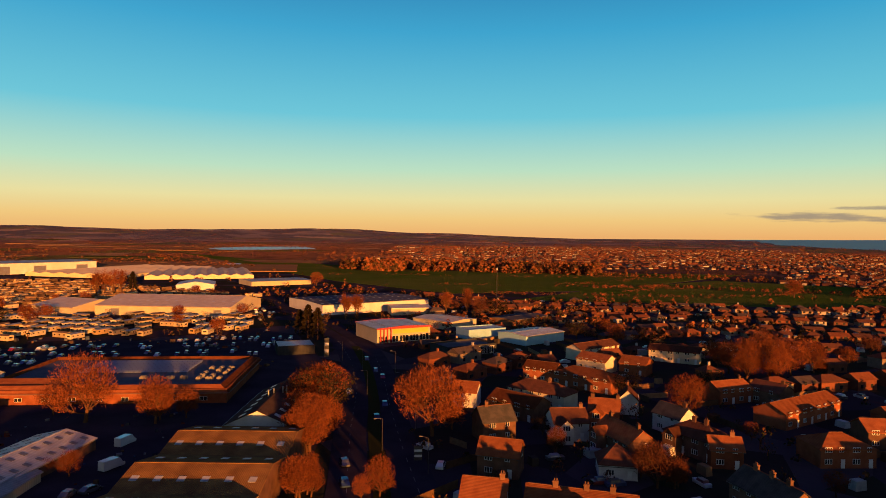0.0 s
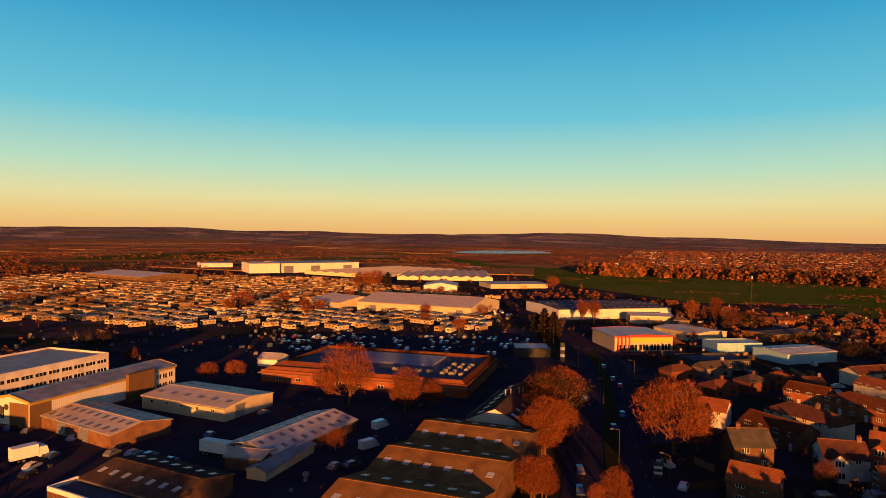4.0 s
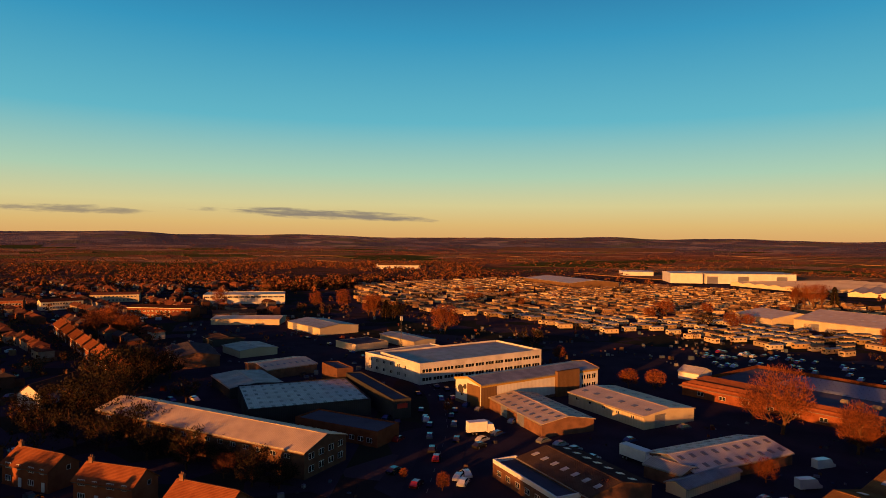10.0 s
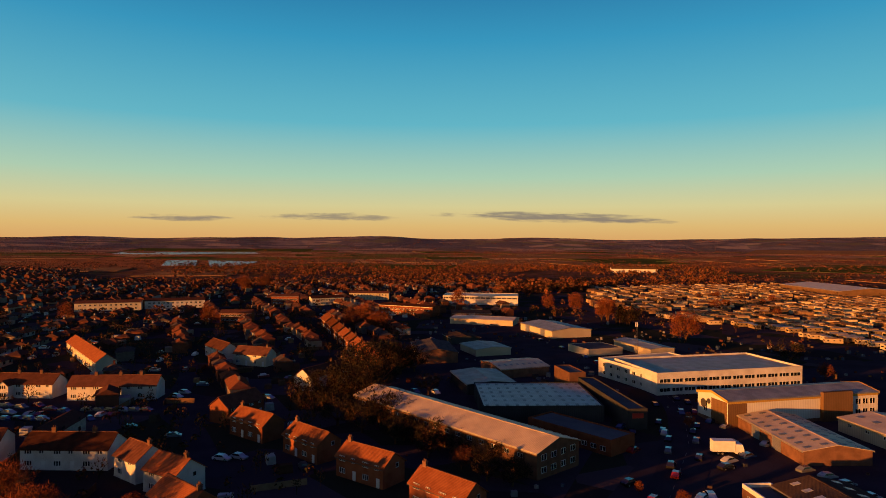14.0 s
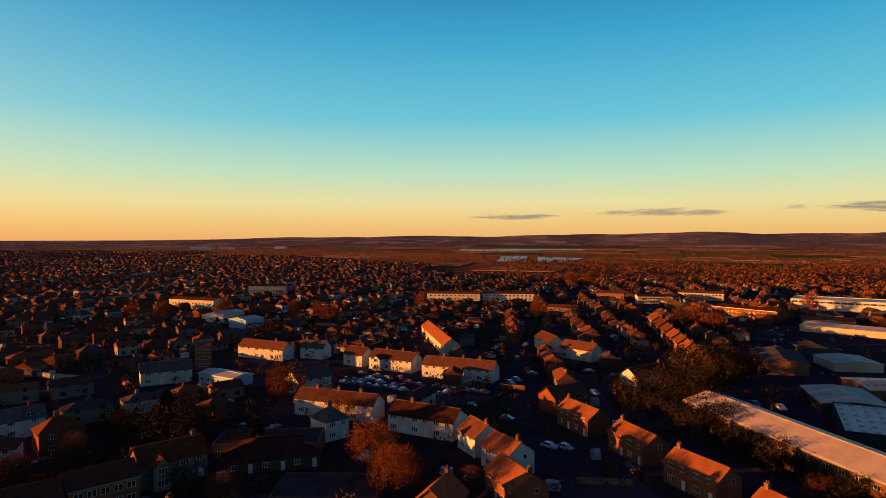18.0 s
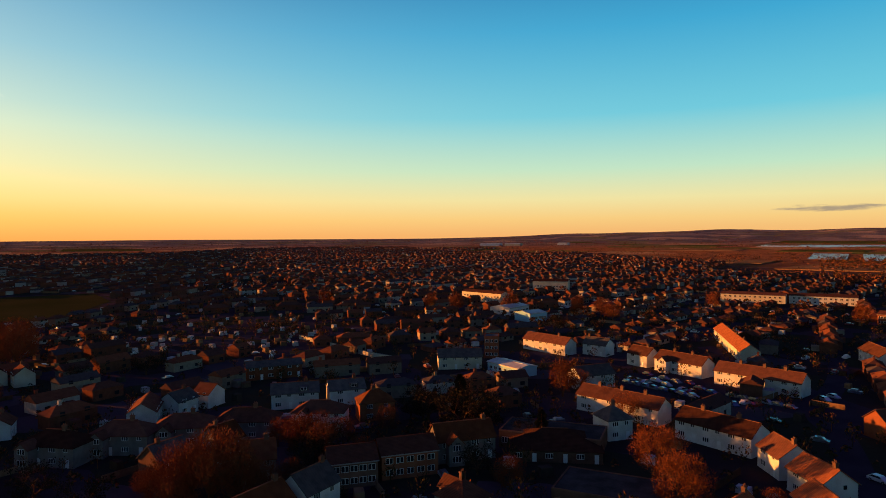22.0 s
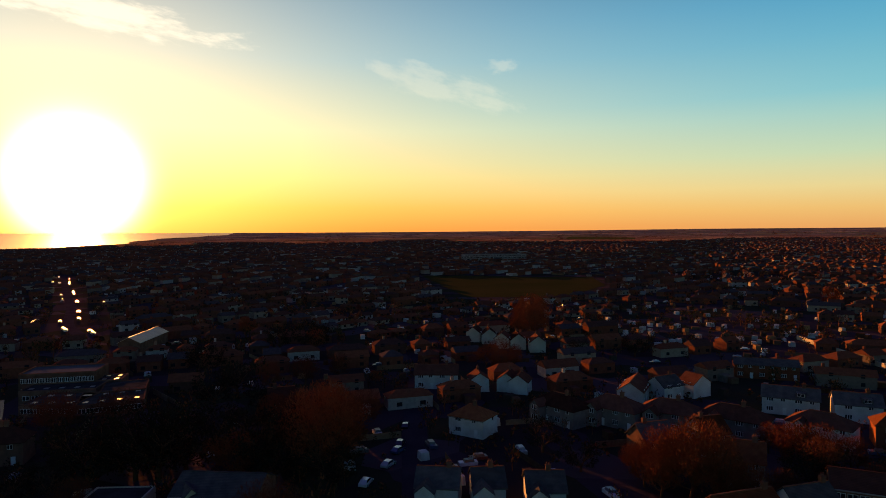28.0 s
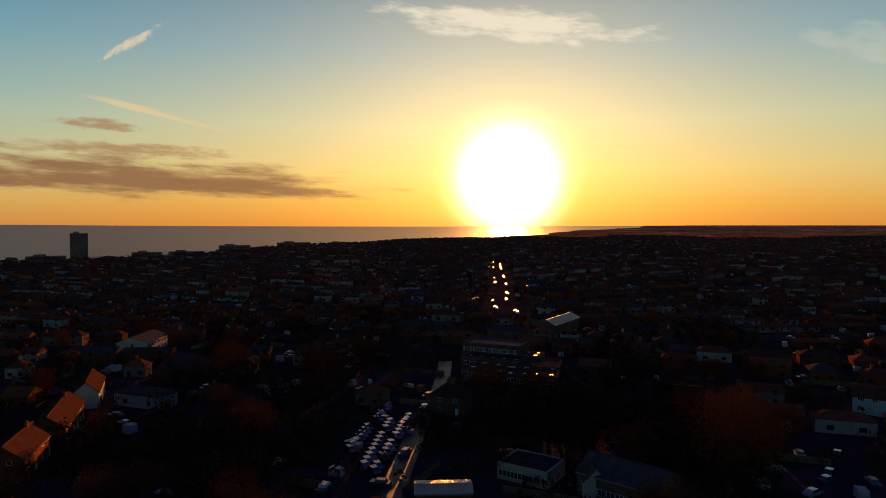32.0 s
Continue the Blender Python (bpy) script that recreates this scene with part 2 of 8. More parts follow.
M = {
    "brick_red": surface("red_brick", (0.27, 0.085, 0.04), (0.35, 0.12, 0.06), 0.5, 0.9, 0.2, 9, vary=0.25),
    "brick_brown": surface("brown_brick", (0.17, 0.09, 0.06), (0.25, 0.13, 0.085), 0.5, 0.9, 0.2, 9, vary=0.25),
    "render_white": surface("white_render", (0.70, 0.68, 0.65), (0.54, 0.52, 0.49), 0.25, 0.85, 0.05, 4, vary=0.1),
    "render_cream": surface("cream_render", (0.68, 0.62, 0.48), (0.56, 0.50, 0.38), 0.25, 0.85, 0.05, 4, vary=0.1),
    "home_cream": surface("cream_caravan_panels", (0.46, 0.32, 0.16), (0.38, 0.26, 0.13), 0.3, 0.7, 0.05, 4, vary=0.35),
    "home_white": surface("white_caravan_panels", (0.58, 0.46, 0.30), (0.48, 0.37, 0.23), 0.3, 0.7, 0.05, 4, vary=0.3),
    "home_roof": surface("brown_caravan_roof", (0.26, 0.16, 0.1), (0.34, 0.23, 0.15), 0.3, 0.8, 0.1, 4, vary=0.4),
    "pebbledash": surface("grey_brown_pebbledash", (0.30, 0.25, 0.22), (0.22, 0.18, 0.16), 0.4, 0.95, 0.3, 12, vary=0.15),
    "tile_red": surface("red_roof_tiles", (0.25, 0.08, 0.034), (0.33, 0.115, 0.048), 0.6, 0.8, 0.4, 5, vary=0.5, courses=0.17),
    "tile_brown": surface("brown_roof_tiles", (0.12, 0.05, 0.034), (0.17, 0.07, 0.045), 0.6, 0.8, 0.4, 5, vary=0.5, courses=0.17),
    "tile_slate": surface("grey_slates", (0.10, 0.095, 0.09), (0.16, 0.14, 0.13), 0.6, 0.7, 0.3, 5, vary=0.25, courses=0.15),
    "ridge": surface("ridge_tiles", (0.20, 0.09, 0.05), (0.28, 0.12, 0.07), 1.0),
    "sheet_brown": surface("lichen_covered_sheets", (0.46, 0.24, 0.075), (0.27, 0.135, 0.05), 0.25, 0.9, 0.6, 3, ribs=0.35),
    "sheet_dark": surface("dark_weathered_sheets", (0.11, 0.075, 0.055), (0.16, 0.11, 0.08), 0.25, 0.9, 0.6, 3, ribs=0.35),
    "sheet_pale": surface("pale_buff_sheets", (0.72, 0.57, 0.36), (0.56, 0.44, 0.28), 0.25, 0.5, 0.4, 2.5, ribs=0.5),
    "sheet_white": surface("white_steel_sheets", (0.62, 0.60, 0.55), (0.46, 0.44, 0.40), 0.25, 0.5, 0.3, 2.5, ribs=0.6),
    "sheet_grey": surface("grey_steel_sheets", (0.34, 0.36, 0.38), (0.19, 0.20, 0.21), 0.25, 0.55, 0.3, 2.5, ribs=0.6),
    "flat_grey": surface("grey_roof_felt", (0.13, 0.13, 0.14), (0.18, 0.18, 0.19), 0.12, 0.7, 0.1, 3, vary=0.2),
    "clad_white": surface("white_wall_cladding", (0.76, 0.75, 0.72), (0.68, 0.66, 0.62), 0.15, 0.68, 0.25, 3, ribs=0.6),
    "clad_cream": surface("cream_wall_cladding", (0.66, 0.58, 0.42), (0.58, 0.5, 0.35), 0.15, 0.68, 0.25, 3, ribs=0.6),
    "clad_ochre": surface("ochre_wall_cladding", (0.62, 0.4, 0.09), (0.54, 0.33, 0.07), 0.15, 0.68, 0.25, 3, ribs=0.6),
    "clad_brown": surface("brown_wall_cladding", (0.20, 0.12, 0.06), (0.26, 0.15, 0.08), 0.15, 0.68, 0.25, 3, ribs=0.6),
    "clad_blue": surface("pale_blue_wall_cladding", (0.32, 0.58, 0.74), (0.38, 0.63, 0.78), 0.15, 0.68, 0.25, 3, ribs=0.6),
    "clad_dark": surface("dark_wall_cladding", (0.05, 0.055, 0.06), (0.08, 0.08, 0.085), 0.15, 0.68, 0.25, 3, ribs=0.6),
    "glass": surface("dark_window_glass", (0.02, 0.025, 0.03), (0.03, 0.035, 0.04), 0.3, 0.12),
    "rooflight": surface("translucent_rooflight", (0.55, 0.56, 0.52), (0.42, 0.42, 0.38), 0.5, 0.35),
    "rooflight_dark": surface("dirty_rooflight", (0.1, 0.11, 0.12), (0.16, 0.16, 0.165), 0.5, 0.4),
    "polythene": surface("cloudy_polythene", (0.84, 0.72, 0.48), (0.74, 0.62, 0.40), 0.05, 0.65, 0.2, 0.6),
    "frame": surface("white_window_frames", (0.74, 0.74, 0.72), (0.66, 0.66, 0.64), 1.0, 0.4),
    "frame_dark": surface("dark_trim", (0.05, 0.045, 0.04), (0.08, 0.07, 0.06), 1.0, 0.5),
    "steel": surface("galvanised_steel", (0.42, 0.42, 0.42), (0.34, 0.34, 0.34), 1.5, 0.45, metal=0.6),
    "solar": surface("solar_cells", (0.20, 0.26, 0.32), (0.25, 0.31, 0.37), 0.5, 0.3),
    "panel_roof": surface("dark_roof_panels", (0.11, 0.12, 0.16), (0.16, 0.17, 0.20), 0.08, 0.65, 0.2, 0.5),
    "red_paint": surface("red_sign_paint", (0.55, 0.03, 0.02), (0.48, 0.03, 0.02), 0.5, 0.4),
    "yellow_paint": surface("yellow_sign_paint", (0.75, 0.50, 0.05), (0.68, 0.45, 0.05), 0.5, 0.4),
    "white_paint": surface("white_paint", (0.80, 0.80, 0.78), (0.72, 0.72, 0.70), 0.8, 0.45),
    "asphalt": surface("asphalt", (0.055, 0.043, 0.058), (0.075, 0.06, 0.075), 0.12, 0.85, 0.15, 4),
    "asphalt_worn": surface("worn_shiny_asphalt", (0.05, 0.04, 0.03), (0.07, 0.055, 0.045), 0.3, 0.6, 0.6, 1.2),
    "felt_wet": surface("damp_roof_felt", (0.06, 0.055, 0.05), (0.10, 0.09, 0.085), 0.3, 0.62, 0.2, 3),
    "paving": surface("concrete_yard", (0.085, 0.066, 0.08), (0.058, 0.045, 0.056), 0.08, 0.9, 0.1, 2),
    "grass_field": surface("rough_field_grass", (0.10, 0.17, 0.02), (0.16, 0.19, 0.035), 0.01, 0.95, 1.0, 0.7, relief_m=2.2),
    "grass_dark": surface("short_dark_grass", (0.055, 0.06, 0.016), (0.075, 0.068, 0.022), 0.02, 0.95),
    "grass_far": surface("meadow_grass", (0.10, 0.13, 0.03), (0.14, 0.14, 0.04), 0.01, 0.95, 1.0, 0.5, relief_m=1.2),
    "stubble": surface("stubble_and_tilled_soil", (0.42, 0.24, 0.1), (0.33, 0.18, 0.08), 0.01, 0.95, 1.0, 0.5, relief_m=1.6),
    "bark": surface("tree_bark", (0.13, 0.065, 0.035), (0.19, 0.095, 0.05), 2.0, 0.95),
    "twigs": surface("bare_russet_twigs", (0.2, 0.06, 0.024), (0.28, 0.088, 0.034), 0.3, 0.9, vary=0.25),
    "twigs_grey": surface("bare_brown_twigs", (0.13, 0.048, 0.026), (0.18, 0.066, 0.034), 0.3, 0.9, vary=0.25),
    "needles": surface("dark_evergreen_leaves", (0.030, 0.026, 0.016), (0.052, 0.036, 0.022), 0.5, 0.9, vary=0.2),
    "rust_leaf": surface("russet_autumn_leaves", (0.22, 0.064, 0.022), (0.3, 0.094, 0.03), 0.4, 0.9, vary=0.15),
    "water": surface("pond_water", (0.16, 0.13, 0.125), (0.24, 0.20, 0.19), 0.02, 0.32, 0.06, 0.3),
    "sea": surface("sea_water", (0.035, 0.028, 0.025), (0.05, 0.04, 0.035), 0.004, 0.45, 0.35, 0.15, relief_m=0.3),
    "tyre": surface("black_rubber", (0.02, 0.02, 0.02), (0.03, 0.03, 0.03), 2.0, 0.8),
    "concrete": surface("grey_concrete", (0.30, 0.29, 0.27), (0.22, 0.21, 0.20), 0.3, 0.9, 0.1, 4),
    "tank": surface("tower_facade", (0.20, 0.15, 0.12), (0.26, 0.20, 0.16), 0.05, 0.85, vary=0.1),
}
CAR_PAINT = [surface(f"{n}_car_paint", c, tuple(v * 0.9 for v in c), 0.5, 0.25, coat=0.6) for n, c in (
    ("white", (0.72, 0.72, 0.71)), ("silver", (0.48, 0.49, 0.50)), ("grey", (0.18, 0.19, 0.20)), ("black", (0.025, 0.025, 0.028)),
    ("blue", (0.05, 0.10, 0.22)), ("red", (0.32, 0.03, 0.025)))]


# ---- mesh tools ----
class Bits:
    """Collects vertices, faces and material slots for one mesh."""

    def __init__(self):
        self.v, self.f, self.s, self.slot = [], [], [], 0

    def add(self, verts, faces):
        k = len(self.v)
        self.v += [tuple(p) for p in verts]
        self.f += [tuple(i + k for i in f) for f in faces]
        self.s += [self.slot] * len(faces)
        return self

    def box(self, x, y, z, sx, sy, sz, turn=0.0, taper=1.0):
        """A box centred on x, y that stands on z."""
        c, s = math.cos(turn), math.sin(turn)
        pts = []
        for k, q in ((0, 1.0), (sz, taper)):
            for a, b in ((-1, -1), (1, -1), (1, 1), (-1, 1)):
                px, py = a * sx / 2 * q, b * sy / 2 * q
                pts.append((x + c * px - s * py, y + s * px + c * py, z + k))
        return self.add(pts, [(3, 2, 1, 0), (4, 5, 6, 7), (0, 1, 5, 4), (1, 2, 6, 5), (2, 3, 7, 6), (3, 0, 4, 7)])

    def tube(self, p, q, r0, r1, n=6):
        p, q = Vector(p), Vector(q)
        d = (q - p).normalized()
        a = d.orthogonal().normalized()
        b = d.cross(a)
        pts = []
        for o, r in ((p, r0), (q, r1)):
            pts += [o + (a * math.cos(2 * math.pi * i / n) + b * math.sin(2 * math.pi * i / n)) * r for i in range(n)]
        fs = [(i, (i + 1) % n, n + (i + 1) % n, n + i) for i in range(n)] + [tuple(range(n))[::-1], tuple(range(n, 2 * n))]
        return self.add(pts, fs)

    def gable(self, L, D, z0, rise, over=0.0, thick=0.0):
        """A closed ridge-roof body along x; with thick > 0 a hollow roof skin."""
        x, y = L / 2 + over, D / 2 + over
        dz = rise * over / (D / 2)
        if not thick:
            sec = [(-y, z0 - dz), (y, z0 - dz), (0, z0 + rise)]
        else:
            sec = [(-y, z0 - dz), (-y, z0 - dz + thick), (0, z0 + rise + thick), (y, z0 - dz + thick), (y, z0 - dz), (0, z0 + rise)]
        n = len(sec)
        pts = [(-x, a, b) for a, b in sec] + [(x, a, b) for a, b in sec]
        fs = [(i, (i + 1) % n, n + (i + 1) % n, n + i) for i in range(n)]
        if thick:
            fs += [(0, 5, 2, 1), (2, 5, 4, 3), (6, 7, 8, 11), (8, 9, 10, 11)]
        else:
            fs += [(2, 1, 0), (3, 4, 5)]
        return self.add(pts, fs)

    def hip(self, L, D, z0, rise, over=0.35, thick=0.15):
        x, y = L / 2 + over, D / 2 + over
        k = max(L / 2 - D / 2, 0.02)
        lo = [(-x, -y), (x, -y), (x, y), (-x, y)]
        pts = [(a, b, z0 - 0.12) for a, b in lo] + [(a, b, z0 - 0.12 + thick) for a, b in lo] + [(-k, 0, z0 + rise), (k, 0, z0 + rise)]
        return self.add(pts, [(3, 2, 1, 0), (0, 1, 5, 4), (1, 2, 6, 5), (2, 3, 7, 6), (3, 0, 4, 7), (4, 5, 9, 8), (6, 7, 8, 9), (5, 6, 9), (7, 4, 8)])

    def mesh(self, name, *mats):
        me = bpy.data.meshes.new(name)
        me.from_pydata(self.v, [], self.f)
        for m in mats:
            me.materials.append(M[m] if isinstance(m, str) else m)
        if self.slot:
            me.polygons.foreach_set("material_index", self.s)
        me.update()
        return me


def part(name, bits, mat, parent, label="", at=None):
    """One mesh object under a thing or a part."""
    me = bits if isinstance(bits, bpy.types.Mesh) else bits.mesh(name, *(mat if isinstance(mat, tuple) else (mat,)))
    ob = new(name, me)
    ob.parent = parent
    if at is not None:
        ob.matrix_basis = at
    return tagged(ob, label)


def sheet(name, verts, faces, mat, label, category):
    me = bpy.data.meshes.new(name)
    me.from_pydata(verts, [], faces)
    me.materials.append(M[mat] if isinstance(mat, str) else mat)
    me.update()
    return tagged(new(name, me), label, category, kind="structure")


# ---- the ground: flat round the town, lifting to the hills on the landward side ----
def coast(y):
    """The shore's x at y."""
    return 1000 + 60 * math.sin(y / 310.0) + 25 * math.sin(y / 97.0) + (0.22 * (y + 600) if y > -600 else 0)


def lift(r):
    return 32.0 * max(0.0, (r - 600) / 4300) ** 2


def hills(x, y):
    r, az = math.hypot(x, y), math.degrees(math.atan2(-x, y)) % 360
    if r < 3200:
        return 0.0
    side = max(0.0, min(1.0, (az + 12 if az < 180 else az - 348) / 20)) if az < 60 or az > 340 else max(0.0, min(1.0, (132 - az) / 26))
    if az > 150 and az < 340:
        side = 0.0
    u = min(1.0, (r - 3200) / 1500)
    n = noise.fractal((math.cos(radians(az)) * 7, math.sin(radians(az)) * 7, r / 2600), 1.0, 2.0, 4)
    return side * u * u * (3 - 2 * u) * (47 + 19 * n + 8 * math.sin(radians(az) * 9 + 1.0))


def ground_z(x, y):
    z = lift(math.hypot(x, y)) + hills(x, y)
    return z - 4.0 * min(1.0, max(0.0, (x - coast(y)) / 12.0 + 0.5))


RINGS = [0, 60, 120, 200, 300, 420, 560, 700, 850, 1000, 1150, 1300, 1500, 1700, 1900, 2150, 2400, 2700, 3000, 3300, 3600, 3900, 4150, 4400, 4600, 4800, 5000, 5400]
SPOKES = 540
gv, gf = [(0, 0, 0)], []
for r in RINGS[1:]:
    for i in range(SPOKES):
        a = 2 * math.pi * i / SPOKES
        x, y = -r * math.sin(a), r * math.cos(a)
        gv.append((x, y, ground_z(x, y)))
for i in range(SPOKES):
    gf.append((0, 1 + i, 1 + (i + 1) % SPOKES))
for k in range(len(RINGS) - 2):
    for i in range(SPOKES):
        a, b = 1 + k * SPOKES + i, 1 + k * SPOKES + (i + 1) % SPOKES
        gf.append((a, a + SPOKES, b + SPOKES, b))


def ground_material():
    m = bpy.data.materials.new("town_and_field_ground")
    m.use_nodes = True
    N, K = m.node_tree.nodes, m.node_tree.links
    b = N["Principled BSDF"]
    b.inputs["Roughness"].default_value = 0.95
    b.inputs["Specular IOR Level"].default_value = 0.0
    geo = N.new("ShaderNodeTexCoord")

    def tex(kind, scale, **kw):
        n = N.new(kind)
        n.inputs["Scale"].default_value = scale
        for k, v in kw.items():
            n.inputs[k].default_value = v
        K.new(geo.outputs["Object"], n.inputs["Vector"])
        return n

    def ramp(src, stops, step=False):
        r = N.new("ShaderNodeValToRGB")
        r.color_ramp.interpolation = "CONSTANT" if step else "LINEAR"
        while len(r.color_ramp.elements) < len(stops):
            r.color_ramp.elements.new(0.5)
        for e, (p, c) in zip(r.color_ramp.elements, stops):
            e.position, e.color = p, (*c, 1)
        K.new(src, r.inputs[0])
        return r.outputs[0]

    def mix(f, a, c):
        n = N.new("ShaderNodeMix")
        n.data_type = "RGBA"
        K.new(f, n.inputs[0])
        K.new(a, n.inputs[6])
        K.new(c, n.inputs[7])
        return n.outputs[2]

    plots = tex("ShaderNodeTexVoronoi", 0.055)
    town = ramp(plots.outputs["Color"], [(0.0, (0.026, 0.02, 0.018)), (0.3, (0.036, 0.026, 0.03)), (0.5, (0.025, 0.025, 0.015)), (0.72, (0.05, 0.037, 0.04)), (0.9, (0.033, 0.026, 0.034))], True)
    fields = tex("ShaderNodeTexVoronoi", 0.0045)
    land = ramp(fields.outputs["Color"], [(0.0, (0.085, 0.085, 0.022)), (0.16, (0.24, 0.10, 0.04)), (0.42, (0.11, 0.105, 0.028)), (0.52, (0.34, 0.19, 0.085)), (0.64, (0.23, 0.095, 0.04)), (0.86, (0.19, 0.10, 0.04))], True)
    scrub = ramp(tex("ShaderNodeTexNoise", 0.02, Detail=6).outputs["Fac"], [(0.5, (0, 0, 0)), (0.62, (1, 1, 1))])
    wood = ramp(tex("ShaderNodeTexNoise", 0.15, Detail=6).outputs["Fac"], [(0.35, (0.09, 0.042, 0.02)), (0.65, (0.20, 0.085, 0.036))])
    land = mix(scrub, land, wood)
    ln = N.new("ShaderNodeVectorMath")
    ln.operation = "LENGTH"
    K.new(geo.outputs["Object"], ln.inputs[0])
    rng = N.new("ShaderNodeMapRange")
    rng.inputs[1].default_value, rng.inputs[2].default_value = 900, 1500
    K.new(ln.outputs["Value"], rng.inputs[0])
    # far hills greyed and cooled with distance; haze is put into their colour
    haze_range = N.new("ShaderNodeMapRange")
    haze_range.inputs[1].default_value, haze_range.inputs[2].default_value = 2300, 3600
    K.new(ln.outputs["Value"], haze_range.inputs[0])
    hazed_fields = ramp(fields.outputs["Color"], [(0.0, (0.10, 0.09, 0.10)), (0.25, (0.16, 0.13, 0.125)), (0.4, (0.115, 0.11, 0.07)), (0.55, (0.24, 0.18, 0.14)), (0.7, (0.085, 0.078, 0.088)), (0.88, (0.145, 0.12, 0.12))], True)
    hazed_hills = mix(ramp(tex("ShaderNodeTexNoise", 0.006, Detail=5).outputs["Fac"], [(0.48, (0, 0, 0)), (0.56, (1, 1, 1))]), hazed_fields, ramp(tex("ShaderNodeTexNoise", 0.03, Detail=5).outputs["Fac"], [(0.4, (0.07, 0.064, 0.072)), (0.6, (0.105, 0.088, 0.09))]))
    land = mix(haze_range.outputs[0], land, hazed_hills)
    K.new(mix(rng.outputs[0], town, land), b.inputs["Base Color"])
    bp = N.new("ShaderNodeBump")
    deep = N.new("ShaderNodeMapRange")  # rough crops, scrub and tree tops outside the town
    deep.inputs[1].default_value, deep.inputs[2].default_value, deep.inputs[3].default_value, deep.inputs[4].default_value = 700, 1300, 0.3, 5.5
    K.new(ln.outputs["Value"], deep.inputs[0])
    bp.inputs["Strength"].default_value = 1.0
    K.new(deep.outputs[0], bp.inputs["Distance"])
    K.new(tex("ShaderNodeTexNoise", 0.35, Detail=6).outputs["Fac"], bp.inputs["Height"])
    K.new(bp.outputs[0], b.inputs["Normal"])
    return m


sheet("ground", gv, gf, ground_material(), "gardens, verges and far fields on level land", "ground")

# the sea, seaward of the shore
sv, sf = [], []
ys = list(range(-5200, 5201, 130))
for y in ys:
    for k in range(14):
        x = coast(y) - 8 + (5400 - coast(y)) * (k / 13) ** 1.6
        sv.append((x, y, lift(math.hypot(x, y)) - 0.4))
for j in range(len(ys) - 1):
    for k in range(13):
        a = j * 14 + k
        sf.append((a, a + 1, a + 15, a + 14))
sheet("sea", sv, sf, "sea", "calm grey sea reaching the horizon", "sea")


def strip(name, pts, width, mat, label, category, z=0.02):
    """A ribbon of paving along a line of points; z is its lift above the ground."""
    P = [Vector(p) for p in pts]
    fine = []
    for i in range(len(P) - 1):
        a, b = P[max(i - 1, 0)], P[min(i + 2, len(P) - 1)]
        for k in range(6):
            t = k / 6
            fine.append(0.5 * (2 * P[i] + (P[i + 1] - a) * t + (2 * a - 5 * P[i] + 4 * P[i + 1] - b) * t * t + (3 * P[i] - a - 3 * P[i + 1] + b) * t ** 3))
    fine.append(P[-1])
    vs, fs = [], []
    for i, p in enumerate(fine):
        d = (fine[min(i + 1, len(fine) - 1)] - fine[max(i - 1, 0)]).normalized()
        n = Vector((-d.y, d.x)) * width / 2
        for q in (p + n, p - n):
            g = ground_z(q.x, q.y)
            vs += [(q.x, q.y, g + z), (q.x, q.y, g - 0.3)]
    for i in range(len(fine) - 1):
        a = 4 * i
        fs += [(a, a + 4, a + 6, a + 2), (a, a + 1, a + 5, a + 4), (a + 2, a + 6, a + 7, a + 3)]
    ob = sheet(name, vs, fs, mat, label, category)
    return ob, fine


def plot(name, corners, mat, label, category, z=0.02):
    """A flat patch of ground (yard, field, car park) with a small thickness."""
    n = len(corners)
    vs = [(x, y, ground_z(x, y) + z) for x, y in corners] + [(x, y, ground_z(x, y) - 0.3) for x, y in corners]
    fs = [tuple(range(n))] + [(i, n + i, n + (i + 1) % n, (i + 1) % n) for i in range(n)]
    return sheet(name, vs, fs, mat, label, category)

# ---- windows and doors shared by all buildings ----
import functools

rnd = random.Random(7)


def window_skin(w, h, cols, glazed):
    """A frame with deep-set openings in one skin; slot 1 is the glass. The wall lies in the plane y = 0, outward is -y."""
    e = 0.07
    xs = [-w / 2]
    for i in range(cols):
        c0, c1 = -w / 2 + w * i / cols, -w / 2 + w * (i + 1) / cols
        xs += [c0 + e, c1 - e]
    xs.append(w / 2)
    zs, n = [0, e, h - e, h], len(xs)
    pts = [(x, -0.06, z) for z in zs for x in xs]
    fs, panes = [], []
    for j in range(3):
        for i in range(n - 1):
            quad = (j * n + i, j * n + i + 1, (j + 1) * n + i + 1, (j + 1) * n + i)
            if j == 1 and i % 2 == 1:
                k = len(pts)
                pts += [(xs[i], -0.015, zs[1]), (xs[i + 1], -0.015, zs[1]), (xs[i + 1], -0.015, zs[2]), (xs[i], -0.015, zs[2])]
                fs += [(quad[m], quad[(m + 1) % 4], k + (m + 1) % 4, k + m) for m in range(4)]
                panes.append((k, k + 1, k + 2, k + 3))
            else:
                fs.append(quad)
    k = len(pts)
    pts += [(-w / 2, 0.03, 0), (w / 2, 0.03, 0), (w / 2, 0.03, h), (-w / 2, 0.03, h)]
    corner = (0, n - 1, 4 * n - 1, 3 * n)
    fs += [(k + m, k + (m + 1) % 4, corner[(m + 1) % 4], corner[m]) for m in range(4)]
    me = bpy.data.meshes.new("window")
    me.from_pydata(pts, [], fs + (panes if glazed else []))
    me.materials.append(M["frame"])
    if glazed:
        me.materials.append(M["glass"])
        me.polygons.foreach_set("material_index", [0] * len(fs) + [1] * len(panes))
    me.update()
    return me


